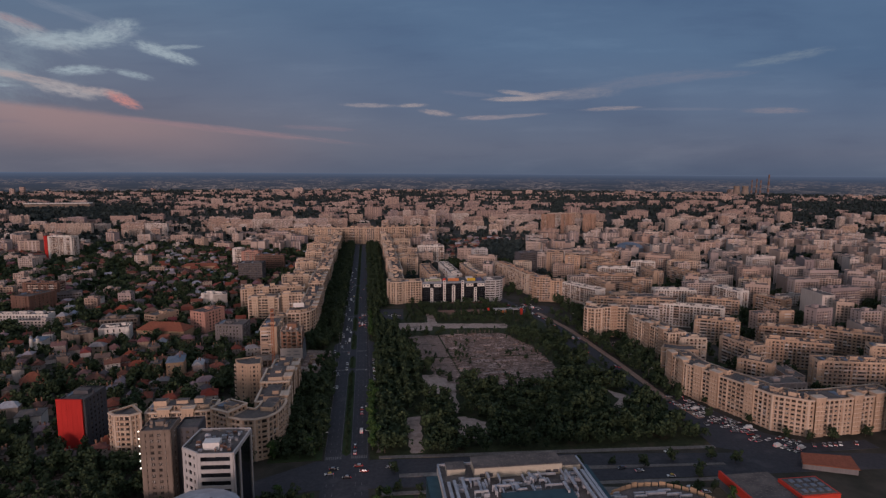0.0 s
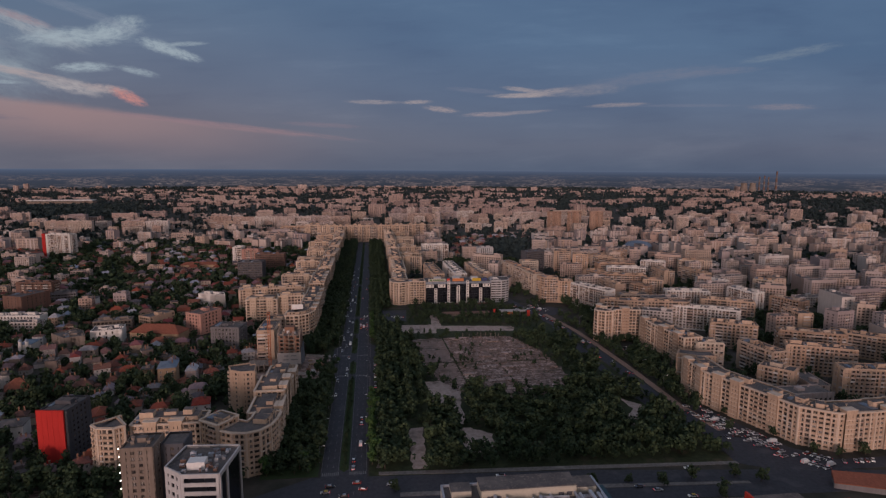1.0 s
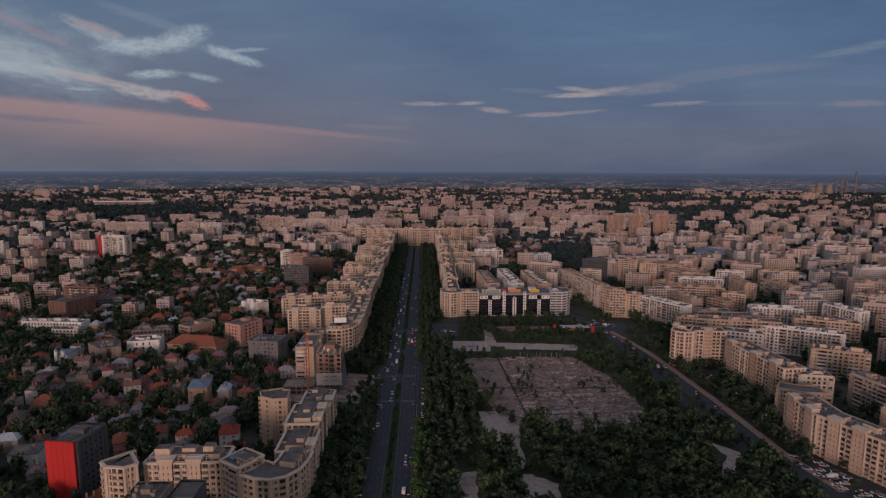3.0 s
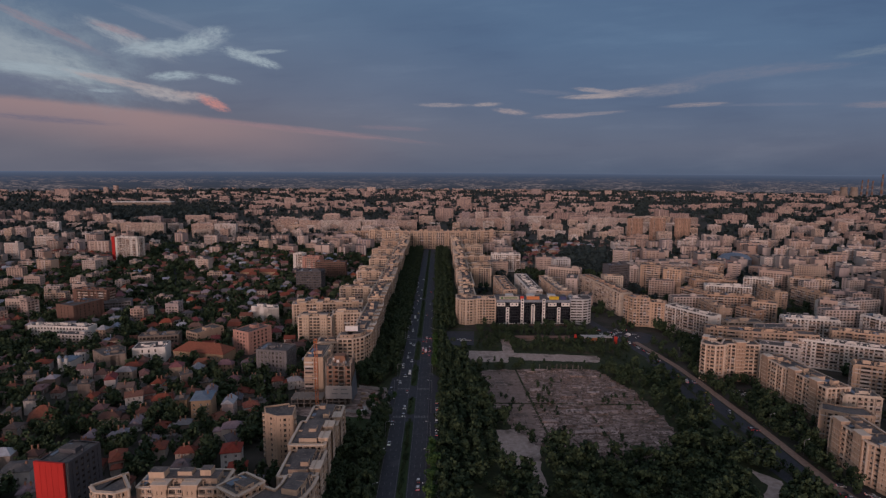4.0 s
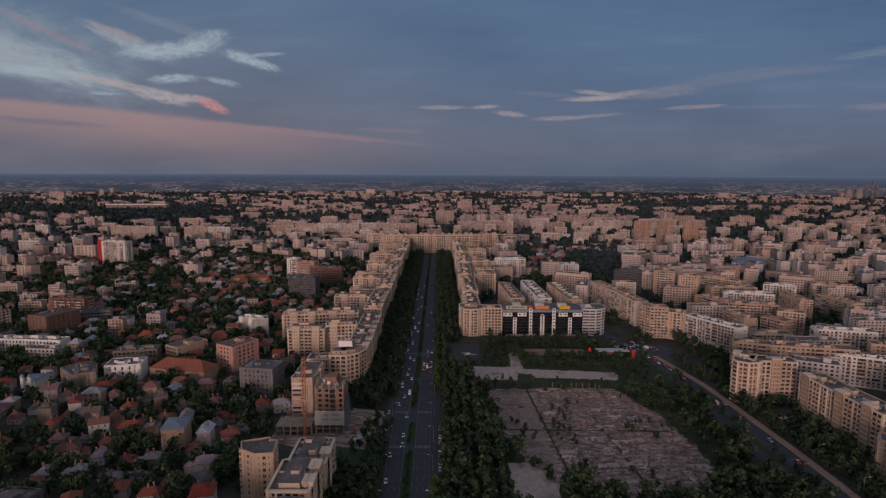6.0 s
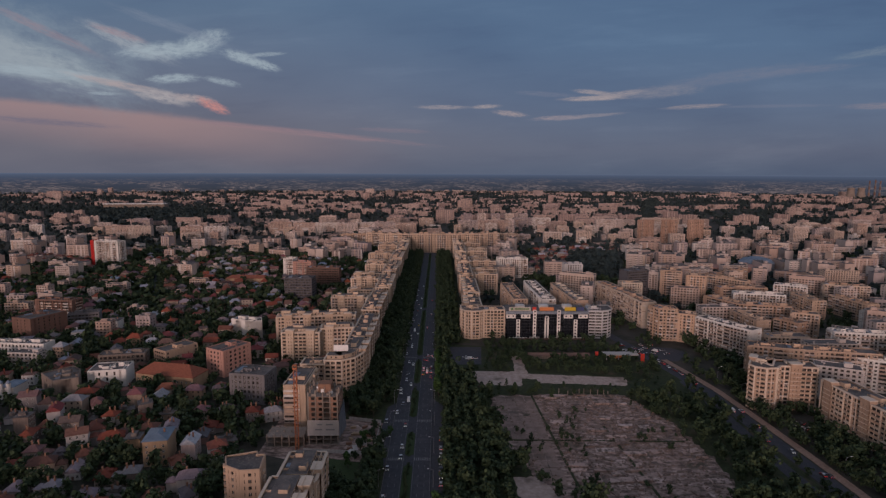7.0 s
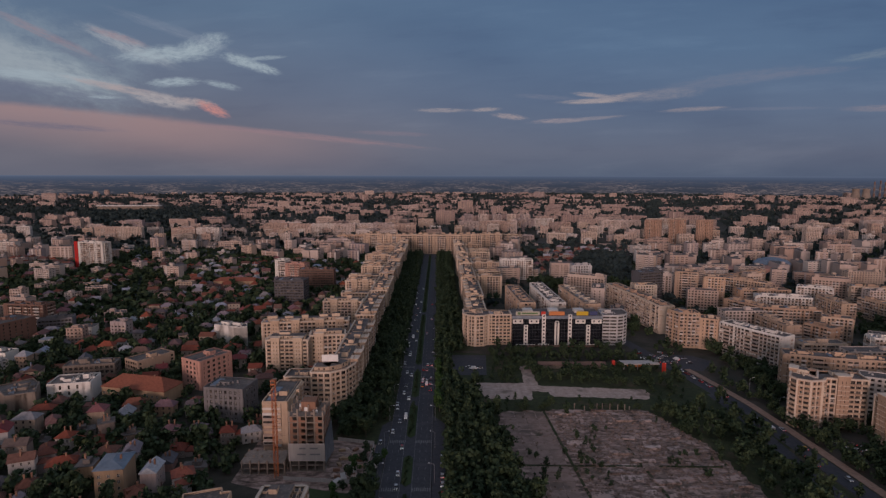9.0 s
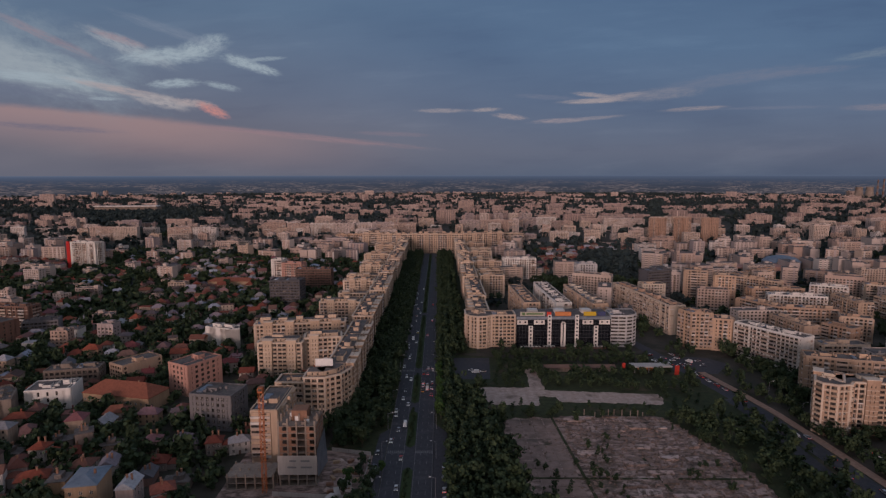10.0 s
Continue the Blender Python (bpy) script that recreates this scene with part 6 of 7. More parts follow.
# ---- trees ----
def crown_points(rng, count, leaf, tall=1.0):
    """Leaf clumps, four corners each, over several lobes of a crown about 8 m wide, standing on 0."""
    lobes = [(rng.gauss(0, 1.45), rng.gauss(0, 1.45), rng.uniform(2.6, 9.4) * tall, rng.uniform(0.8, 1.7)) for _ in range(17)]
    lobes += [(0, 0, 5.4 * tall, 2.4), (0, 0, 7.4 * tall, 1.9)]
    out = []
    for _ in range(count):
        x, y, z, r = rng.choice(lobes)
        way = Vector((rng.gauss(0, 1), rng.gauss(0, 1), rng.gauss(0.25, 1))).normalized()
        spot = Vector((x, y, z)) + way * r * rng.uniform(0.72, 1.12)
        lean = (way + Vector((rng.uniform(-0.8, 0.8), rng.uniform(-0.8, 0.8), rng.uniform(-0.4, 0.9)))).normalized()
        a = lean.cross(Vector((rng.uniform(-1, 1), rng.uniform(-1, 1), 0.3))).normalized()
        b = lean.cross(a)
        size = leaf * rng.uniform(0.6, 1.35)
        bend = lean * size * 0.25
        out += [spot - a * size - b * size * 0.6, spot + a * size * 0.7 - b * size - bend, spot + a * size + b * size * 0.7, spot - a * size * 0.6 + b * size - bend]
    return np.array([tuple(p) for p in out])


def quads(name, points, mat):
    """A mesh of separate four-cornered faces."""
    me = bpy.data.meshes.new(name)
    count = len(points)
    me.vertices.add(count)
    me.vertices.foreach_set("co", np.asarray(points, np.float32).ravel())
    me.loops.add(count)
    me.loops.foreach_set("vertex_index", np.arange(count, dtype=np.int32))
    me.polygons.add(count // 4)
    me.polygons.foreach_set("loop_start", np.arange(0, count, 4, dtype=np.int32))
    me.polygons.foreach_set("loop_total", np.full(count // 4, 4, np.int32))
    me.materials.append(mat)
    me.update(calc_edges=True)
    me.validate()
    return me


tree_rng = random.Random(77)
CROWNS = [quads("crown", crown_points(tree_rng, 620, 0.46, 1.0 + 0.12 * (k % 3)), mat_leaf_light if k in (2, 5) else mat_leaf) for k in range(6)]


def trunk_mesh(k):
    rng = random.Random(k)
    s = Shape()
    s.tube(0, 0, -0.2, 2.6, 0.30, 0.22, 7)
    s.tube(0, 0, 2.6, 6.5, 0.22, 0.08, 7)
    for i in range(5):
        a, z = rng.uniform(0, 6.3), rng.uniform(2.3, 4.2)
        s.beam((0, 0, z), (2.0 * math.cos(a), 2.0 * math.sin(a), z + 2.2), 0.14)
    return s.mesh("trunk", [mat_bark])


TRUNKS = [trunk_mesh(k) for k in range(3)]
SMALL = [crown_points(tree_rng, 230, 0.62, 1.0 + 0.15 * (k % 3)) for k in range(8)]
MIDDLE = [crown_points(tree_rng, 110, 0.92, 0.95) for k in range(6)]
FAR = [crown_points(tree_rng, 22, 1.9, 0.9) for k in range(5)]


def tree(x, y, k, size, label, group, crown=0):
    ob = thing("tree", label, "tree", group, (x, y, 0))
    ob.rotation_euler = (0, 0, (k * 2.399) % math.tau)
    ob.scale = (size, size, size * (0.9 + 0.2 * (k % 4) / 3))
    part("trunk", TRUNKS[k % 3], [], ob)
    part("crown", CROWNS[crown], [], ob)


def grove(name, label, spots, kinds, mat, seed):
    """Many trees joined: spots are x, y, size."""
    rng = random.Random(seed)
    chunks = []
    for x, y, size in spots:
        base = kinds[rng.randrange(len(kinds))]
        a = rng.uniform(0, math.tau)
        c, s = math.cos(a) * size, math.sin(a) * size
        px = base[:, 0] * c - base[:, 1] * s + x
        py = base[:, 0] * s + base[:, 1] * c + y
        chunks.append(np.stack([px, py, base[:, 2] * size * rng.uniform(0.85, 1.2)], 1))
    return tagged(new(name, quads(name, np.concatenate(chunks), mat)), label, "trees", "", "stuff")


TOWN_LINE = [(-330, 820), (-405, 981), (-485, 1083), (-564, 1346), (-692, 1776)]
COURT = []


def plant():
    rng = random.Random(404)
    row = "boulevard trees"
    kept = 0
    wood, yard = [], []
    # avenue rows beside the carriageways; the nearest stand singly
    for x in (-43, -38, -33, -28, -23.5, -19, 11.5, 17, 23, 29, 35.5):
        y = 290 + rng.uniform(0, 5)
        while y < 1196:
            px, py = x + rng.uniform(-1.2, 1.2), y
            skip = (x < 0 and (398 < py < 482 and x < -24)) or (-26 < x < 0 and 428 < py < 506) or (11 < x < 16 and 385 < py < 512) or (x > 20 and 556 < py < 632) or (-20 < x < 0 and py < 302)
            if -34 < x < -24 and rng.random() < 0.25:
                skip = True
            if x > 29.5 and 284 < py < 340:
                skip = True
            if not skip and x > 20 and py > 637 and px > 30:
                skip = True
            if not skip:
                size = rng.uniform(0.80, 1.12)
                if py < 600 and kept < 225:
                    fresh = x == 11.5
                    tree(px, py, kept, size * (0.8 if fresh else 1.0), "fresh green avenue tree at the kerb" if fresh else "leafy dark green avenue tree with a full crown", row, (2, 5)[kept % 2] if fresh else (0, 1, 3, 4)[kept % 4])
                    kept += 1
                else:
                    wood.append((px, py, size))
            y += rng.uniform(6.0, 8.2)
    # low trees and bushes on the median
    for a, b in ((292, 422), (434, 460), (484, 526), (542, 590), (606, 758), (774, 958), (977, 1196)):
        y = a
        while y < b:
            wood.append((-4 + rng.uniform(-1.1, 1.1), y, rng.uniform(0.16, 0.34)))
            y += rng.uniform(1.8, 3.6)
    # the overgrown park
    clear = [PLOT, [(20, 579), (50, 579), (53, 630), (20, 630)], [(34, 536), (144, 534), (144, 558), (34, 567)], [(48, 413), (74, 413), (75, 388), (71, 338), (63, 336), (62, 360), (48, 362)], [(30, 338), (43, 338), (41, 286), (30, 286)], [(60, 334), (71, 334), (85, 324), (80, 299), (61, 298)], [(176, 368), (193, 354), (174, 322), (165, 328)], [(66, 560), (78, 560), (78, 588), (66, 588)], [(84, 592), (168, 592), (168, 606), (84, 606)]]
    for i in range(33):
        for j in range(58):
            x, y = 38 + i * 5.2 + rng.uniform(-2.2, 2.2), 286 + j * 6.1 + rng.uniform(-2.4, 2.4)
            if not inside(PARK, x, y) or any(inside(c, x, y) for c in clear):
                continue
            thin = 0.12
            if y > 520:
                thin = 0.45 if y < 560 else 0.25
            if x > 150 and 400 < y < 520:
                thin = 0.35
            if rng.random() < thin:
                continue
            wood.append((x, y, rng.uniform(0.55, 1.15) * (0.36 if 512 < y < 550 or (x < 52 and y > 540) else 0.7 if y > 535 else 1.0)))
    for _ in range(420):    # scrub creeping in over the plot's edge
        x, y = rng.uniform(44, 164), rng.uniform(368, 524)
        if near_edge(PLOT, x, y) < 7 * rng.random() and not (x < 60 and y > 415):
            wood.append((x, y, rng.uniform(0.25, 0.7)))
    for _ in range(260):    # scrub on the derelict plot
        x, y = rng.uniform(48, 158), rng.uniform(375, 520)
        if inside(PLOT, x, y) and noise.noise((x * 0.03, y * 0.03, 3)) > 0.12:
            wood.append((x, y, rng.uniform(0.12, 0.5)))
    # the planted strip before the eastern blocks, and street trees there
    for _ in range(700):
        y = rng.uniform(352, 650)
        x = rng.uniform(186, 254)
        if free(taken, x, y, 1.0) and near_edge(strip(DIAG, 1, 1), x, y) > 7 and not (x < 228 and y > 556):
            wood.append((x, y, rng.uniform(0.5, 0.95)))
            fill(taken, [(x - 1, y - 1), (x + 1, y - 1), (x + 1, y + 1), (x - 1, y + 1)])
    for k in range(60):
        u = k / 60 * 9
        (ax, ay), (bx, by) = DIAG[1 + int(u)], DIAG[2 + int(u)]
        for side in (-6.5, 12.5):
            if rng.random() < (0.6 if ay < 520 else 0.15):
                wood.append((ax + (bx - ax) * (u % 1) + side + rng.uniform(-1, 1), ay + (by - ay) * (u % 1), rng.uniform(0.45, 0.8)))
    for x, y in ((236, 334), (247, 302), (255, 280), (266, 275), (282, 275), (304, 276), (226, 352), (120, 262), (138, 262), (155, 258), (172, 262), (182, 250), (196, 262), (206, 256), (178, 244), (40, 236), (22, 250), (22, 268)):
        tree(x, y, kept, rng.uniform(0.5, 0.8), "lone street tree with a dense dark crown", "street trees")
        kept += 1
    for x, y in ((12, 222), (15, 226), (13, 231), (16, 236), (13, 241), (17, 245), (33, 240), (33, 248), (-22, 226), (-26, 232), (-31, 228), (-34, 238), (-21, 240), (-28, 246), (-35, 248), (-24, 219), (-32, 216), (-40, 232), (-42, 240), (-38, 245), (-43, 289), (-36, 290), (-29, 289), (-22, 290), (-40, 296), (-33, 297), (-25, 296), (-19, 297), (154, 226), (160, 231), (168, 229), (178, 232), (181, 222), (153, 212)):
        tree(x, y, kept, rng.uniform(0.45, 0.85), "leafy street tree on a green by the junction", "street trees", kept % 6)
        kept += 1
    for k in range(11):
        tree(-24.5 - 1.1 * k + rng.uniform(-1, 1) + 9 * (k % 2), 462 - 4.2 * k, kept, rng.uniform(0.5, 0.75), "leafy street tree beside the building site", "street trees", kept % 6)
        kept += 1
    # yards of the old town and courts between the blocks
    for _ in range(15000):
        x, y = rng.uniform(-620, -46), rng.uniform(284, 1240)
        if free(taken, x, y, 1.5) and noise.noise((x * 0.012, y * 0.012, 1)) > -0.5:
            yard.append((x, y, rng.uniform(0.55, 1.15)))
            fill(taken, [(x - 1, y - 1), (x + 1, y - 1), (x + 1, y + 1), (x - 1, y + 1)])
    for _ in range(4200):
        x, y = rng.uniform(50, 900), rng.uniform(284, 1240)
        if free(taken, x, y, 1.5) and noise.noise((x * 0.014, y * 0.014, 6)) > -0.3:
            yard.append((x, y, rng.uniform(0.45, 0.95)))
            fill(taken, [(x - 1, y - 1), (x + 1, y - 1), (x + 1, y + 1), (x - 1, y + 1)])
    for _ in range(80):
        x, y = rng.uniform(150, 250), rng.uniform(868, 945)
        yard.append((x, y, rng.uniform(0.7, 1.1)))
    for _ in range(150):
        x, y = rng.uniform(-130, -30), rng.uniform(236, 290)
        if free(taken, x, y, 2):
            yard.append((x, y, rng.uniform(0.5, 0.9)))
    for _ in range(900):
        x, y = rng.uniform(-420, -90), rng.uniform(214, 306)
        if free(taken, x, y, 2):
            yard.append((x, y, rng.uniform(0.6, 1.0)))
            fill(taken, [(x - 1, y - 1), (x + 1, y - 1), (x + 1, y + 1), (x - 1, y + 1)])
    for (ax, ay), (bx, by) in zip(TOWN_LINE, TOWN_LINE[1:]):
        steps = int(math.hypot(bx - ax, by - ay) / 6)
        for k in range(steps):
            for side in (-4.5, 4.5):
                if rng.random() < 0.6:
                    yard.append((ax + (bx - ax) * k / steps + side + rng.uniform(-1, 1), ay + (by - ay) * k / steps, rng.uniform(0.6, 1.0)))
    yard.extend(COURT)
    near_yard = [p for p in yard if p[1] < 420]
    mid_yard = [p for p in yard if 420 <= p[1] < 760]
    far_yard = [p for p in yard if p[1] >= 760]
    grove("court_trees", "dark green trees in yards and courts", mid_yard, MIDDLE, mat_leaf, 5)
    grove("park_woodland", "dense dark green woodland of the overgrown park", wood, SMALL, mat_leaf, 1)
    grove("yard_trees", "dark green trees between houses and blocks", near_yard, SMALL, mat_leaf, 2)
    grove("distant_yard_trees", "dark green trees between distant houses", far_yard, FAR, mat_leaf, 3)


# ---- the far city ----
WOOD = [(205, 935), (268, 950), (300, 1050), (335, 1170), (272, 1210), (225, 1080)]
FAR_PARK = [(-1280, 2330), (-830, 2290), (-640, 1790), (-1020, 1810)]
AVENUE = strip([(500, 1560), (640, 1880), (1160, 3250)], 24, 24)
LOW = [(150, 1000), (292, 1000), (372, 1290), (205, 1280)]


def far_city():
    """The city beyond the blocks placed one by one."""
    rng = random.Random(9)
    middle, outer = Shape(), Shape()
    trees = []
    for poly, gap in ((WOOD, 7.5), (FAR_PARK, 17.0), (AVENUE, 12.0)):
        xs, ys = [p[0] for p in poly], [p[1] for p in poly]
        y = min(ys)
        while y < max(ys):
            x = min(xs)
            while x < max(xs):
                if inside(poly, x, y):
                    trees.append((x + rng.uniform(-0.4, 0.4) * gap, y + rng.uniform(-0.4, 0.4) * gap, rng.uniform(0.8, 1.3) * (1.4 if gap > 8 else 1.0)))
                x += gap
            y += gap
    fill(taken, WOOD)
    # blocks between and behind the measured ones
    for i in range(74):
        for j in range(33):
            x, y = -780 + i * 26 + rng.uniform(-6, 6), 300 + j * 30 + rng.uniform(-5, 5)
            if -600 + 0.2 * (y - 700) < x < -40 and y < 1120 - 0.25 * (x + 300):
                if not (x < -430 and rng.random() < 0.25):
                    continue
            if x > 30 and x < 220 and y < 695:
                continue
            if 150 < x < 250 and 870 < y < 940:
                continue
            if 180 < x < 275 and y < 690:
                continue
            if inside(LOW, x, y):
                continue
            if rng.random() < 0.33:
                for _ in range(8):
                    px, py = x + rng.uniform(-14, 14), y + rng.uniform(-14, 14)
                    if free(taken, px, py, 2):
                        (COURT if py < 760 else trees).append((px, py, rng.uniform(0.6, 1.1)))
                continue
            way = rng.choice((0.0, 0.0, 0.12, -0.35, -0.5, 1.35)) + rng.uniform(-0.08, 0.08)
            long = rng.uniform(14, 44)
            c, s = math.cos(way), math.sin(way)
            if all(free(taken, x + k * long * c, y + k * long * s, 5) for k in (-0.5, -0.25, 0, 0.25, 0.5)):
                fill(taken, [(x + u * c - w * s, y + u * s + w * c) for u, w in ((-long / 2, -7), (long / 2, -7), (long / 2, 7), (-long / 2, 7))], 3)
                slab_into(middle, rng, x, y, long, 13, rng.choice((11.5, 17, 20, 22.8, 22.8, 25.6, 28)), way, y < 900)
                for _ in range(3):
                    px, py = x + rng.uniform(-20, 20), y - rng.uniform(11, 18)
                    if free(taken, px, py, 2):
                        (COURT if py < 760 else trees).append((px, py, rng.uniform(0.6, 1.0)))
    # a quarter of low red-roofed houses among the blocks
    walls, roofs = Shape(), Shape()
    for i in range(16):
        for j in range(20):
            x, y = 150 + 15 * i + rng.uniform(-3, 3), 1000 + 15 * j + rng.uniform(-3, 3)
            if inside(LOW, x, y) and free(taken, x, y, 4):
                if rng.random() < 0.62:
                    house_into(walls, roofs, rng, x, y, rng.uniform(-0.3, 0.3))
                else:
                    trees.append((x, y, rng.uniform(0.7, 1.2)))
    fill(taken, LOW)
    tagged(part("low_quarter_walls", walls, [mat_houses, mat_glass]), "plastered walls of low houses among the blocks", "houses", "", "stuff")
    tagged(part("low_quarter_roofs", roofs, mat_tile_town), "red and brown roofs of low houses among the blocks", "roofs", "", "stuff")
    # long slabs and towers beyond
    for x0, x1, y in ((-735, -620, 1440), (-395, -345, 1540), (-335, -205, 1520), (-195, -60, 1530), (60, 190, 1600), (210, 300, 1690), (-560, -440, 1420), (420, 520, 1640), (560, 640, 1700)):
        k = x0
        while k < x1 - 20:
            slab_into(middle, rng, k + 25, y + rng.uniform(-3, 3), 50, 14, 29, rng.uniform(-0.04, 0.04), True)
            k += 51
    for k in range(5):
        slab_into(middle, rng, 90 + 38 * k, 1720, 22, 20, 38, 0.0, True)
    y = 1270.0
    while y < 4500:
        x = -y * 0.92
        while x < y * 1.15:
            px, py = x + rng.uniform(-10, 10), y + rng.uniform(-12, 12)
            wild = noise.noise((px * 0.0012, py * 0.0030, 4)) + 0.6 * noise.noise((px * 0.004, py * 0.009, 8))
            belt = 0.10 - (0.12 if y > 2300 and px > 900 else 0) - (0.14 if px < -0.42 * y else 0)
            gap = y * 0.028 + 6
            if (wild < belt or (y < 1800 and 120 < px < 640)) and rng.random() < 0.60 and free(taken, px, py, 8) and not inside(FAR_PARK, px, py) and not inside(AVENUE, px, py):
                long = rng.uniform(14, 42) if y < 1700 else rng.uniform(16, 72)
                tall = (0.7 if y > 2600 else 0.85 if y > 1900 else 1.0) * rng.choice((6, 9, 12, 15, 18, 22, 24, 26)) if rng.random() < 0.982 else rng.uniform(30, 42)
                way = rng.choice((0.0, 0.0, 0.05, -0.08, 0.2, -0.3)) + rng.uniform(-0.08, 0.08)
                slab_into(middle if y < 1750 else outer, rng, px, py, long, 14, tall, way, y < 1750)
                for _ in range(2):
                    trees.append((px + rng.uniform(-0.6, 0.6) * long, py - rng.uniform(12, 30), rng.uniform(0.9, 1.5)))
                x += long + rng.uniform(6, 26) + y * 0.004
            else:
                for _ in range(4):
                    trees.append((px + rng.uniform(-16, 16), py + rng.uniform(-20, 20), rng.uniform(0.8, 1.5)))
                x += rng.uniform(18, 34) + y * 0.004
        y += rng.uniform(0.8, 1.2) * (30 + y * 0.022)
    tagged(part("city_blocks", middle, [mat_blocks, mat_felt, mat_glass, mat_balcony]), "beige apartment blocks crowding the middle distance", "apartment blocks", "", "stuff")
    tagged(part("distant_city", outer, [mat_far, mat_felt, mat_glass]), "distant beige apartment blocks in colours muted for haze", "apartment blocks", "", "stuff")
    grove("distant_trees", "distant dark tree belts with blue haze in their colour", trees, FAR, mat_leaf_far, 12)


far_city()
plant()

# distance behind everything: an upright glowing ring painted as country up to the horizon
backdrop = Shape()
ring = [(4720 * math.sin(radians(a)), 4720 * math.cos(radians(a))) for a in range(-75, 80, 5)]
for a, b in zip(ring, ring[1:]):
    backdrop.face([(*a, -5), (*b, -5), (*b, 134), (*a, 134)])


mat_distance = bpy.data.materials.new("painted_hazy_country")
mat_distance.use_nodes = True


def build_distance():
    """Plain with far roofs low down; painted haze pales into the sky colour above."""
    n = Nodes(mat_distance.node_tree)
    n.tree.nodes.clear()
    place = n.add("ShaderNodeNewGeometry").outputs["Position"]
    flat = n.add("ShaderNodeVectorMath", op="MULTIPLY")
    n.plug(place, flat.inputs[0])
    flat.inputs[1].default_value = (0.016, 0.016, 0.17)
    patch = n.smooth(n.noise(flat.outputs[0], 0.25, 3.0), 0.36, 0.56)
    specks = n.math("MULTIPLY", n.smooth(n.noise(flat.outputs[0], 1.5, 7.0, 0.78), 0.48, 0.58), patch)
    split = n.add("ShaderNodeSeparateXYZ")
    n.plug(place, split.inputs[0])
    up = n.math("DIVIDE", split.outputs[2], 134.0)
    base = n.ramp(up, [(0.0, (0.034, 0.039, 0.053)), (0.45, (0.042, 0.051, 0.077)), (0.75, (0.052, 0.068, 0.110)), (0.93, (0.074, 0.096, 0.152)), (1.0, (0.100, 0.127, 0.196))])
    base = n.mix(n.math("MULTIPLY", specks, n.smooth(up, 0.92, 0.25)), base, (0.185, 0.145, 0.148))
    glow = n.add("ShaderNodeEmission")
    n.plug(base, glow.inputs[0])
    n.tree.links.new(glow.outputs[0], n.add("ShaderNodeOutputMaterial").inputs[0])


build_distance()
tagged(part("backdrop", backdrop, mat_distance), "hazy blue country painted on a glowing backdrop ring", "", "", "structure")


def far_works():
    for k, (x, y) in enumerate(((2481, 3600), (2551, 3610))):
        ob = thing("cooling_tower", "pale concrete cooling tower in the distance", "cooling tower", "power station")
        s = Shape()
        for a, b, ra, rb in ((0, 24, 27, 22), (24, 46, 22, 18), (46, 64, 18, 19)):
            s.tube(x, y, a, b, ra, rb, 20)
        part("shell", s, mat_concrete, ob)
    for x, y, h, r in ((2705, 3590, 142, 6.5), (2625, 3600, 112, 5), (2590, 3600, 106, 5), (2655, 3600, 104, 5)):
        ob = thing("chimney_stack", "tall slim striped chimney in the distance", "chimney", "power station")
        for k in range(6):
            s = Shape()
            s.tube(x, y, h * k / 6, h * (k + 1) / 6, r * (1.2 - 0.08 * k), r * (1.12 - 0.08 * k), 10)
            part("chimney_band", s, mat_brick if k % 2 else mat_grey, ob)
    ob = thing("stadium", "long low grey stadium stand in the distance", "stadium")
    s = Shape()
    for k in range(10):
        x = -1305 + 23 * k
        s.box(x, x + 23, 2415 + 2 * k, 2450 + 2 * k, 0, 18)
    part("stand", s, mat_concrete, ob)
    s = Shape()
    for k in range(10):
        x = -1307 + 23 * k
        s.box(x, x + 23, 2410 + 2 * k, 2446 + 2 * k, 20, 23, 0, True)
        s.box(x + 11, x + 13, 2420 + 2 * k, 2422 + 2 * k, 17, 20)
    part("canopy", s, mat_white, ob)
    ob = thing("market_roof", "long pink and blue market hall roof", "market hall")
    s = Shape()
    s.box(370, 500, 985, 1015, 0, 12)
    part("hall", s, mat_salmon, ob)
    s = Shape()
    for a, b, ra, rb in ((12, 17, 26, 20), (17, 20, 20, 9)):
        s.tube(515, 1040, a, b, ra, rb, 16)
    s.tube(515, 1040, 0, 12, 26, 26, 16)
    part("blue_dome", s, mat_zinc, ob, "blue-grey domed roof")


far_works()


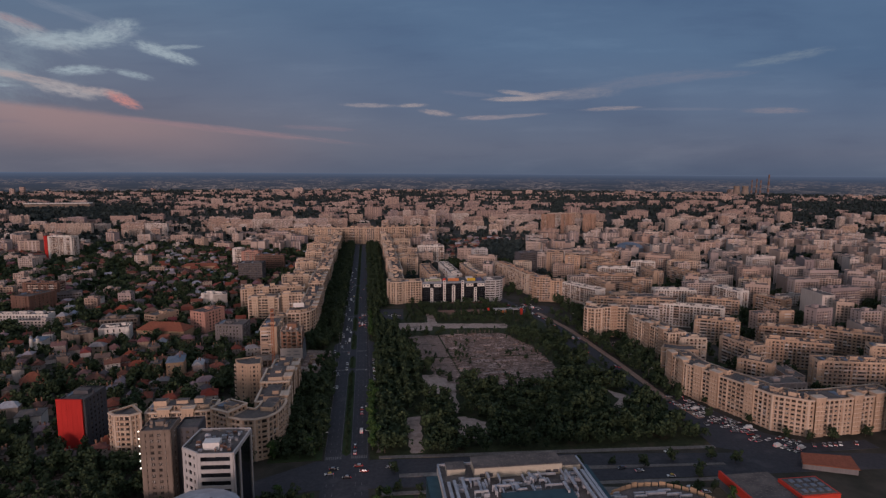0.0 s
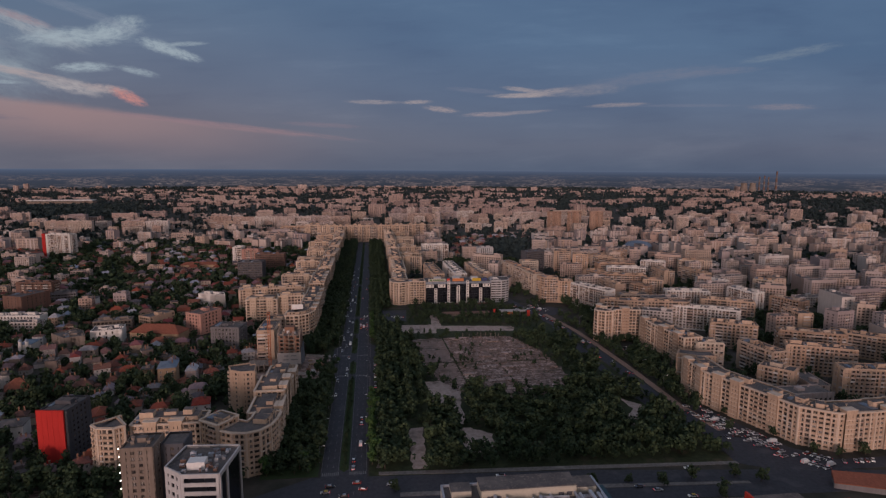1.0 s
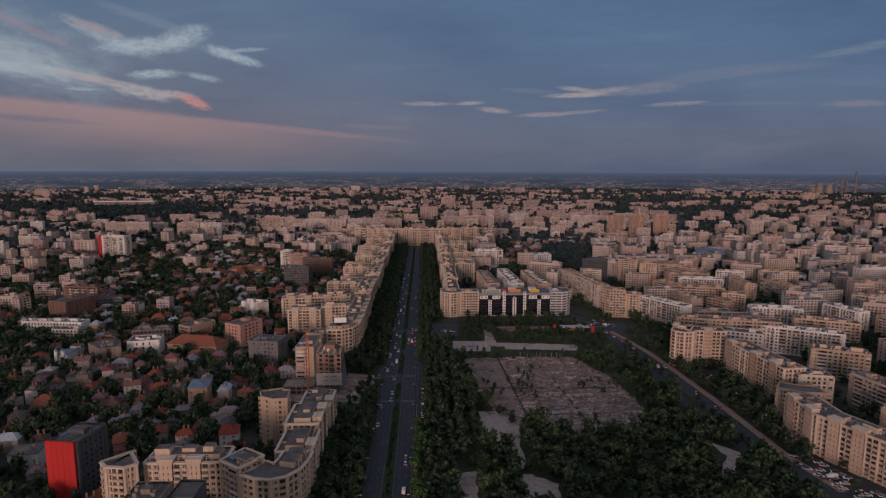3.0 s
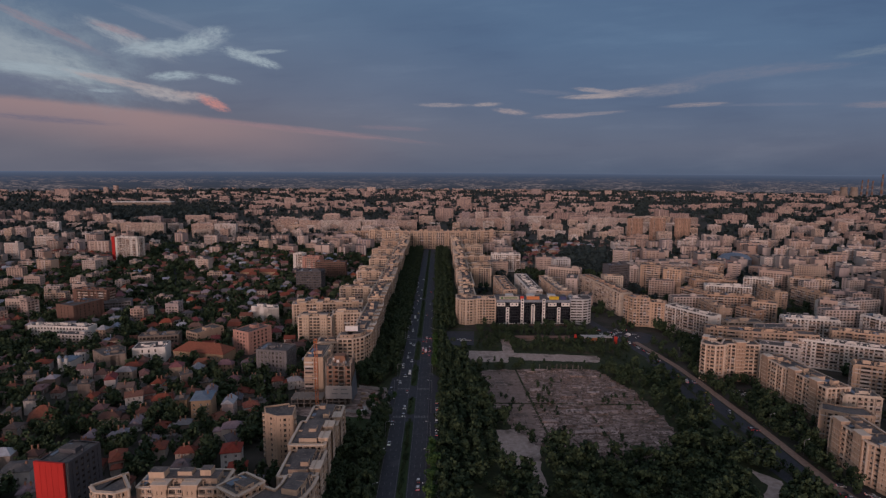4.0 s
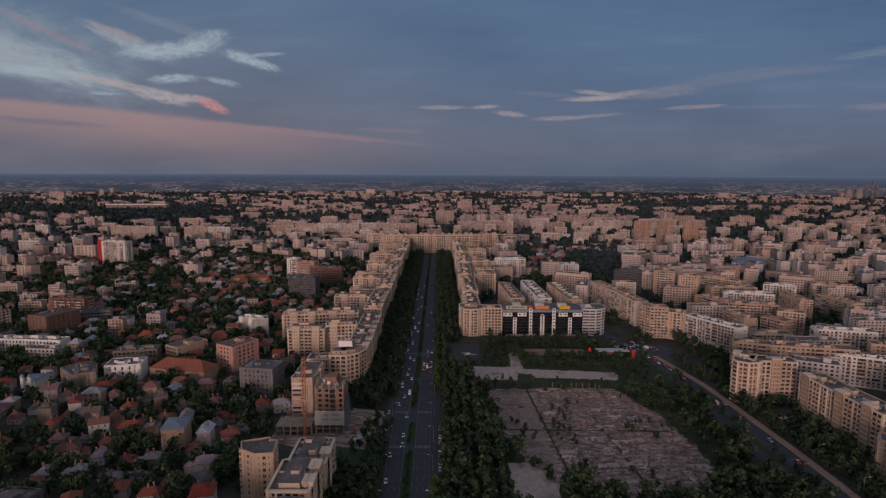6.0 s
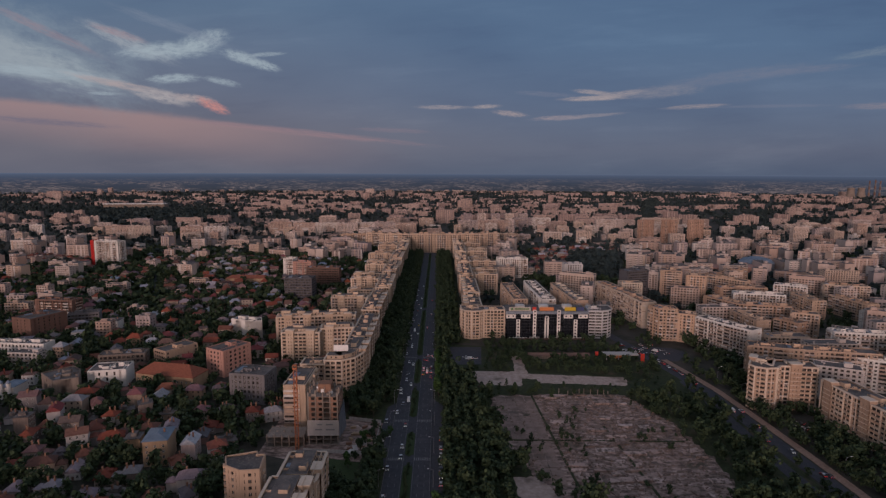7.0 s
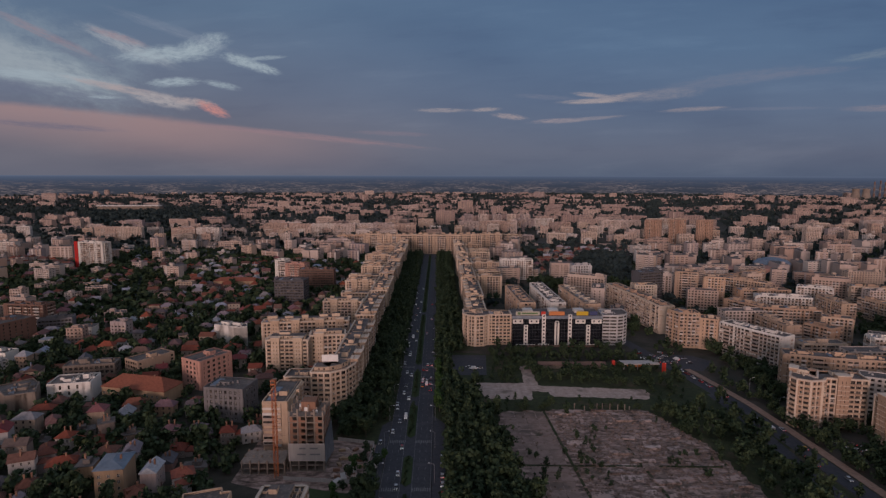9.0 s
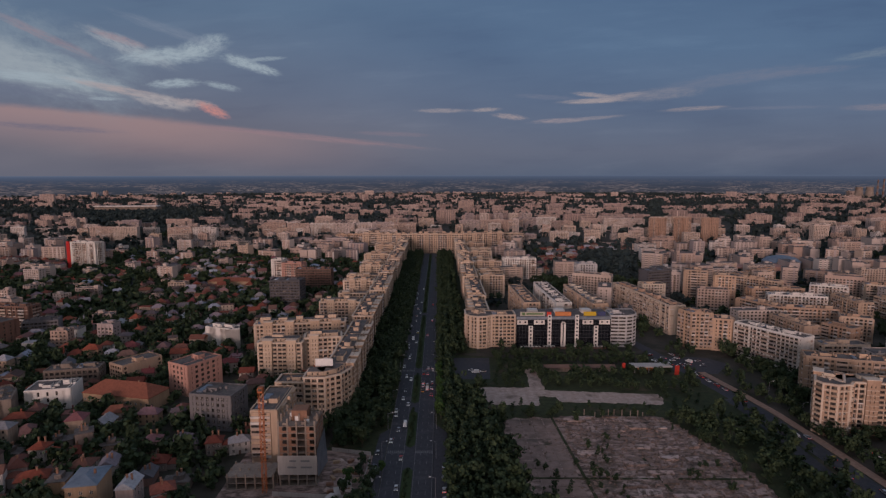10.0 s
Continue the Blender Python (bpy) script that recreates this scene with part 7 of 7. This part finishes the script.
# ---- the derelict plot ----
def derelict():
    sheet("plot_ground", ragged(PLOT, 2.0, 91), 0.14, mat_rubble, label="weedy rubble ground of the derelict site")
    ob = thing("ruined_foundation", "broken pinkish concrete slabs of an abandoned foundation", "ruin")
    rng = random.Random(55)
    y, made = 377.0, 0
    while y < 517:
        deep = rng.uniform(1.4, 5.2)
        x = 47 + rng.uniform(0, 4)
        while x < 160:
            long = rng.uniform(3, 15)
            mid = (x + long / 2, y + deep / 2)
            ok = all(inside(PLOT, px, py) for px, py in ((x, y), (x + long, y), (x, y + deep), (x + long, y + deep)))
            weeds = noise.noise((mid[0] * 0.03, mid[1] * 0.03, 3))
            if ok and (x > 78 or y < 400) and weeds < 0.17 and rng.random() < 0.74 and made < 290:
                s = Shape()
                h = rng.choice((0.2, 0.3, 0.3, 0.45, 0.7, 1.1))
                c = [(x + rng.uniform(0, 2.4), y + rng.uniform(-0.6, 1.2)), (x + long - rng.uniform(0.2, 2.6), y + rng.uniform(-0.6, 1.2)), (x + long - rng.uniform(0.2, 2.6), y + deep - rng.uniform(-0.5, 1.0)), (x + rng.uniform(0, 2.4), y + deep - rng.uniform(-0.5, 1.0))]
                s.hexa([(*p, 0) for p in c] + [(*p, max(0.18, h + rng.uniform(-0.35, 0.35))) for p in c])
                part("slab", s, mat_slab, ob)
                made += 1
            x += long + rng.choice((0.1, 0.3, 0.5, 2.5))
        y += deep + rng.choice((0.1, 0.4, 0.8, 1.4))
    for x0, y0, x1, y1 in ((76, 519, 82, 378), (112, 470, 118, 380), (47, 452, 152, 450)):
        s = Shape()
        F, long = facing((x0, y0), (x1, y1))
        s.wallbox(F, 0, long, 0, 1.3, 0.1, 0.45)
        part("weedy_trench", s, mat_grass, ob, "narrow line of dark weeds")
    rng = random.Random(17)
    for i in range(4):
        for j in range(14):
            x, y = 50.5 + i * 6.3, 404 + j * 8.0
            c = [(x + rng.uniform(0, 0.5), y + rng.uniform(0, 0.6)), (x + 6.1, y + rng.uniform(0, 0.6)), (x + 6.1, y + 7.7), (x + rng.uniform(0, 0.5), y + 7.7)]
            if all(inside(PLOT, *p) for p in c) and rng.random() < 0.93:
                floor = Shape()
                floor.hexa([(*p, 0) for p in c] + [(*p, 0.22 + rng.uniform(-0.03, 0.06)) for p in c])
                part("floor_panel", floor, mat_floor, ob)
    rng = random.Random(6)
    bits = Shape()
    for _ in range(3200):
        x, y = rng.uniform(48, 158), rng.uniform(376, 518)
        if inside(PLOT, x, y) and (x > 78 or rng.random() < 0.15):
            a, r, h = rng.uniform(0, 3), rng.uniform(0.3, 1.3), rng.uniform(0.15, 0.8)
            c = [(x + r * math.cos(a + k * 1.57) * rng.uniform(0.6, 1.2), y + r * math.sin(a + k * 1.57) * rng.uniform(0.6, 1.2)) for k in range(4)]
            bits.hexa([(*p, 0.1) for p in c] + [(x + 0.6 * (p[0] - x), y + 0.6 * (p[1] - y), 0.14 + h) for p in c])
    tagged(part("rubble", bits, mat_slab), "scattered broken concrete rubble", "rubble", "", "stuff")
    rng = random.Random(14)
    for k in range(9):
        post = thing("concrete_post", "bare upright concrete post on the derelict site", "post", "concrete posts")
        s = Shape()
        x, y = 96 + 4.2 * k + rng.uniform(-1, 1), 519 + rng.uniform(0, 4)
        s.box(x - 0.25, x + 0.25, y - 0.25, y + 0.25, 0, rng.uniform(2, 4.5))
        part("post", s, mat_concrete, post)


derelict()


def kiosks():
    ob = thing("market_shed", "long low shed with a rusty red roof", "shed")
    s = Shape()
    s.box(86, 136, 596, 603, 0, 3)
    part("wall", s, mat_concrete, ob)
    s = Shape()
    hip_roof(s, 86, 136, 596, 603, 3, 1.4, gable=True)
    part("roof", s, mat_brick, ob)
    ob = thing("petrol_station", "petrol station with a flat pale canopy and red sign", "petrol station")
    s = Shape()
    s.box(146, 174, 590, 598, 5, 5.8, 0, True)
    part("canopy", s, mat_scrim, ob)
    for x in (145, 155, 165):
        s = Shape()
        s.box(x + 3.7, x + 4.3, 593.7, 594.3, 0, 5)
        part("post", s, mat_steel, ob)
    s = Shape()
    s.box(175, 178, 588, 588.6, 0, 7, 0, True)
    part("sign", s, mat_signal, ob)
    s = Shape()
    s.box(154, 168, 599, 604, 0, 3.6)
    part("shop", s, mat_orange, ob)
    s = Shape()
    s.box(139, 141, 590, 592, 0, 8)
    part("pylon", s, mat_signal, ob)


    ob = thing("kiosk", "small pale kiosk with a flat roof on a dry lot", "kiosk")
    s = Shape()
    s.box(157, 163, 214, 218, 0, 2.8)
    skin = part("wall", s, mat_scrim, ob)
    s = Shape()
    s.box(156.6, 163.4, 213.6, 218.4, 2.8, 3.1, 0, True)
    part("roof", s, mat_felt, ob)
    for k in range(3):
        s = Shape()
        s.box(157.5 + 2 * k, 158.9 + 2 * k, 213.93, 214.0, 0.9, 2.3, 0, True)
        part("window", s, mat_glass, skin)


kiosks()


# ---- vehicles ----
def car_template(kind):
    """A car along +y, with its parts."""
    van = kind == 1
    w, long, belt, top = (0.95, 2.6, 1.15, 2.3) if van else (0.88, 2.15, 0.85, 1.42)
    ob = thing("van" if van else "car", "white delivery van on the asphalt" if van else "parked or waiting car with dark windows", "van" if van else "car", "vehicles")
    bm = bmesh.new()
    side = [(-long, 0.3), (long, 0.3), (long + 0.05, belt * 0.75), (long - 0.1, belt), (-long + 0.1, belt), (-long - 0.05, belt * 0.8)]
    rows = [[bm.verts.new((x, y, z)) for y, z in side] for x in (-w, w)]
    bm.faces.new(rows[0][::-1])
    bm.faces.new(rows[1])
    for i in range(6):
        j = (i + 1) % 6
        bm.faces.new((rows[0][i], rows[0][j], rows[1][j], rows[1][i]))
    bmesh.ops.recalc_face_normals(bm, faces=bm.faces)
    bmesh.ops.bevel(bm, geom=bm.edges[:], offset=0.08, segments=1, affect="EDGES")
    me = bpy.data.meshes.new("body")
    bm.to_mesh(me)
    bm.free()
    me.materials.append(mat_white_paint if van else mat_car)
    shell = part("body", me, [], ob)
    s = Shape()
    if van:
        s.hexa([(-0.9, -2.4, belt), (0.9, -2.4, belt), (0.9, 1.6, belt), (-0.9, 1.6, belt), (-0.8, -2.35, top), (0.8, -2.35, top), (0.8, 0.9, top), (-0.8, 0.9, top)])
    else:
        s.hexa([(-0.82, -1.75, belt), (0.82, -1.75, belt), (0.82, 1.15, belt), (-0.82, 1.15, belt), (-0.66, -1.15, top - 0.05), (0.66, -1.15, top - 0.05), (0.66, 0.45, top - 0.05), (-0.66, 0.45, top - 0.05)])
    part("cabin", s, mat_white_paint if van else mat_glass, ob, "" if van else "dark cabin glass")
    s = Shape()
    if van:
        s.face([(-0.78, 1.5, belt + 0.1), (-0.72, 0.98, top - 0.2), (0.72, 0.98, top - 0.2), (0.78, 1.5, belt + 0.1)])
        part("windscreen", s, mat_glass, ob)
    else:
        s.box(-0.68, 0.68, -1.17, 0.47, top - 0.05, top, 0)
        part("roof", s, mat_car, ob)
    for x in (-w + 0.05, w - 0.05):
        for y in (-long * 0.62, long * 0.62):
            s = Shape()
            ring_ = [(y + 0.33 * math.cos(math.tau * i / 10), 0.33 + 0.33 * math.sin(math.tau * i / 10)) for i in range(10)]
            for i in range(10):
                a, b = ring_[i], ring_[(i + 1) % 10]
                s.face([(x - 0.11, *a), (x + 0.11, *a), (x + 0.11, *b), (x - 0.11, *b)])
            s.face([(x - 0.11, *p) for p in ring_])
            s.face([(x + 0.11, *p) for p in ring_])
            part("wheel", s, mat_tyre, ob)
    for x in (-w * 0.72, w * 0.72):
        s = Shape()
        s.box(x - 0.2, x + 0.2, -long - 0.09, -long - 0.02, belt * 0.62, belt * 0.86, 0, True)
        part("tail_light", s, mat_tail, shell)
        s = Shape()
        s.box(x - 0.2, x + 0.2, long + 0.0, long + 0.09, belt * 0.55, belt * 0.78, 0, True)
        part("headlight", s, mat_head, shell)
    return ob


def traffic():
    rng = random.Random(31)
    cars = []
    for _ in range(20):    # waiting northbound queue
        cars.append((rng.choice((0.2, 3.2, 6.2)) + rng.uniform(-0.3, 0.3), 0, rng.uniform(552, 606), 0))
    y = 392.0
    while y < 900:        # southbound traffic facing the park
        cars.append((rng.choice((-14.2, -11.2, -8.2)) + rng.uniform(-0.3, 0.3), 0, y, 180))
        y += rng.choice((7, 11, 16, 24)) * (0.85 if 480 < y < 760 else 1.7)
    for y in (292, 300, 318, 345, 352, 690, 742, 810):
        cars.append((rng.choice((0.8, 4.2)), 0, y, 0))
    for y in (404, 411, 418, 425, 433, 441, 452, 460):
        cars.append((13.2, 0, y, rng.choice((0, 180))))
    for x, y, a in ((-20.5, 448, 160), (-20, 462, 180), (-19.8, 476, 175), (-21, 456, 180), (-12, 270, 90), (-3, 266, 90), (-10, 275, 270), (3, 277, 90), (6, 271, 80), (20, 274, 90), (22, 276, 90), (76, 276, 88), (79, 276, 88), (176, 272, 86), (142, 258, 88), (150, 254, 268), (118, 254, 268), (164, 247, 86)):
        cars.append((x, 0, y, a))
    for k in range(15):    # street along the park
        i = rng.randrange(len(DIAG) - 3)
        u = rng.random()
        (ax, ay), (bx, by) = DIAG[i], DIAG[i + 1]
        cars.append((ax + (bx - ax) * u + rng.choice((-4.2, -1.4, 1.6, 4.4)), 0, ay + (by - ay) * u, rng.choice((0, 180))))
    lot = [(205, 276), (228, 263), (298, 263), (298, 270), (260, 270), (243, 289), (236, 314), (226, 349), (215, 349)]
    kerb = [(227, 350), (237, 314), (246, 288), (262, 272), (297, 271)]
    for row in (3.2, 9.6, 15.0):    # parking strip, in slanting rows along the kerb
        line = offset(kerb, -row) if inside(lot, *offset(kerb, -row)[1]) else offset(kerb, row)
        for a, b in zip(line, line[1:]):
            F, long = facing(a, b)
            heading = math.degrees(math.atan2(F[3], F[2]))
            for k in range(int(long / 3.3)):
                x, y = F[0] + F[2] * 3.3 * k, F[1] + F[3] * 3.3 * k
                if inside(lot, x, y) and rng.random() < 0.62:
                    cars.append((x, 0, y, heading - 30 + rng.choice((0, 180))))
    for k in range(9):
        cars.append((rng.uniform(223, 244), 0, rng.uniform(465, 475), rng.choice((20, 200, 35))))
    for k in range(12):    # queue on the slanting street
        (ax, ay), (bx, by) = DIAG[8], DIAG[9]
        cars.append((ax + (bx - ax) * k / 8 + 2.2, 0, ay + (by - ay) * k / 8, 10))
    for k in range(4):
        cars.append((rng.uniform(24, 44), 0, rng.uniform(585, 625), rng.choice((90, 270))))
    for k in range(18):
        cars.append((rng.uniform(172, 205), 0, rng.uniform(604, 634), rng.choice((30, 60, 100))))
    for k in range(9):
        cars.append((rng.uniform(-98, -90), 0, rng.uniform(488, 520), rng.choice((0, 90))))
    for k in range(10):
        cars.append((rng.uniform(116, 182), 0, rng.uniform(206, 234), rng.choice((85, 265))))
    placed, kept = [], []
    for x, _, y, a in cars:
        if all(abs(x - p[0]) + abs(y - p[1]) > 5.2 or (abs(x - p[0]) > 2.4 and a in (0, 180)) or (math.hypot(x - p[0], y - p[1]) > 3.0 and a % 5) for p in placed):
            placed.append((x, y))
            kept.append((x, y, a))
    models = [car_template(0), car_template(1)]
    seen = [False, False]
    for k, (x, y, a) in enumerate(kept):
        kind = 1 if k % 14 == 5 else 0
        m = pose(x, y, 0.1, 0, 0, a + rng.uniform(-2, 2))
        if seen[kind]:
            copy_thing(models[kind], m)
        else:
            models[kind].matrix_basis = m
            seen[kind] = True


traffic()


def street_lamps():
    first = None
    spots = [(x, y, 0 if x > 0 else 180) for y in range(300, 700, 34) for x in (-17.2, 9.4)]
    spots += [(219, y, 180) for y in range(380, 560, 34)]
    for x, y, a in spots:
        if first is None:
            first = thing("street_lamp", "tall grey street lamp with a curved arm", "street lamp", "street lamps")
            s = Shape()
            s.tube(0, 0, 0, 9, 0.12, 0.07, 8)
            part("pole", s, mat_steel, first)
            s = Shape()
            s.beam((0, 0, 8.9), (-2.2, 0, 9.6), 0.1)
            part("arm", s, mat_steel, first)
            s = Shape()
            s.box(-2.9, -2.1, -0.18, 0.18, 9.5, 9.68, 0, True)
            part("lamp_head", s, mat_white_paint, first)
            first.matrix_basis = pose(x, y, 0.05, 0, 0, a)
        else:
            copy_thing(first, pose(x, y, 0.05, 0, 0, a))


street_lamps()
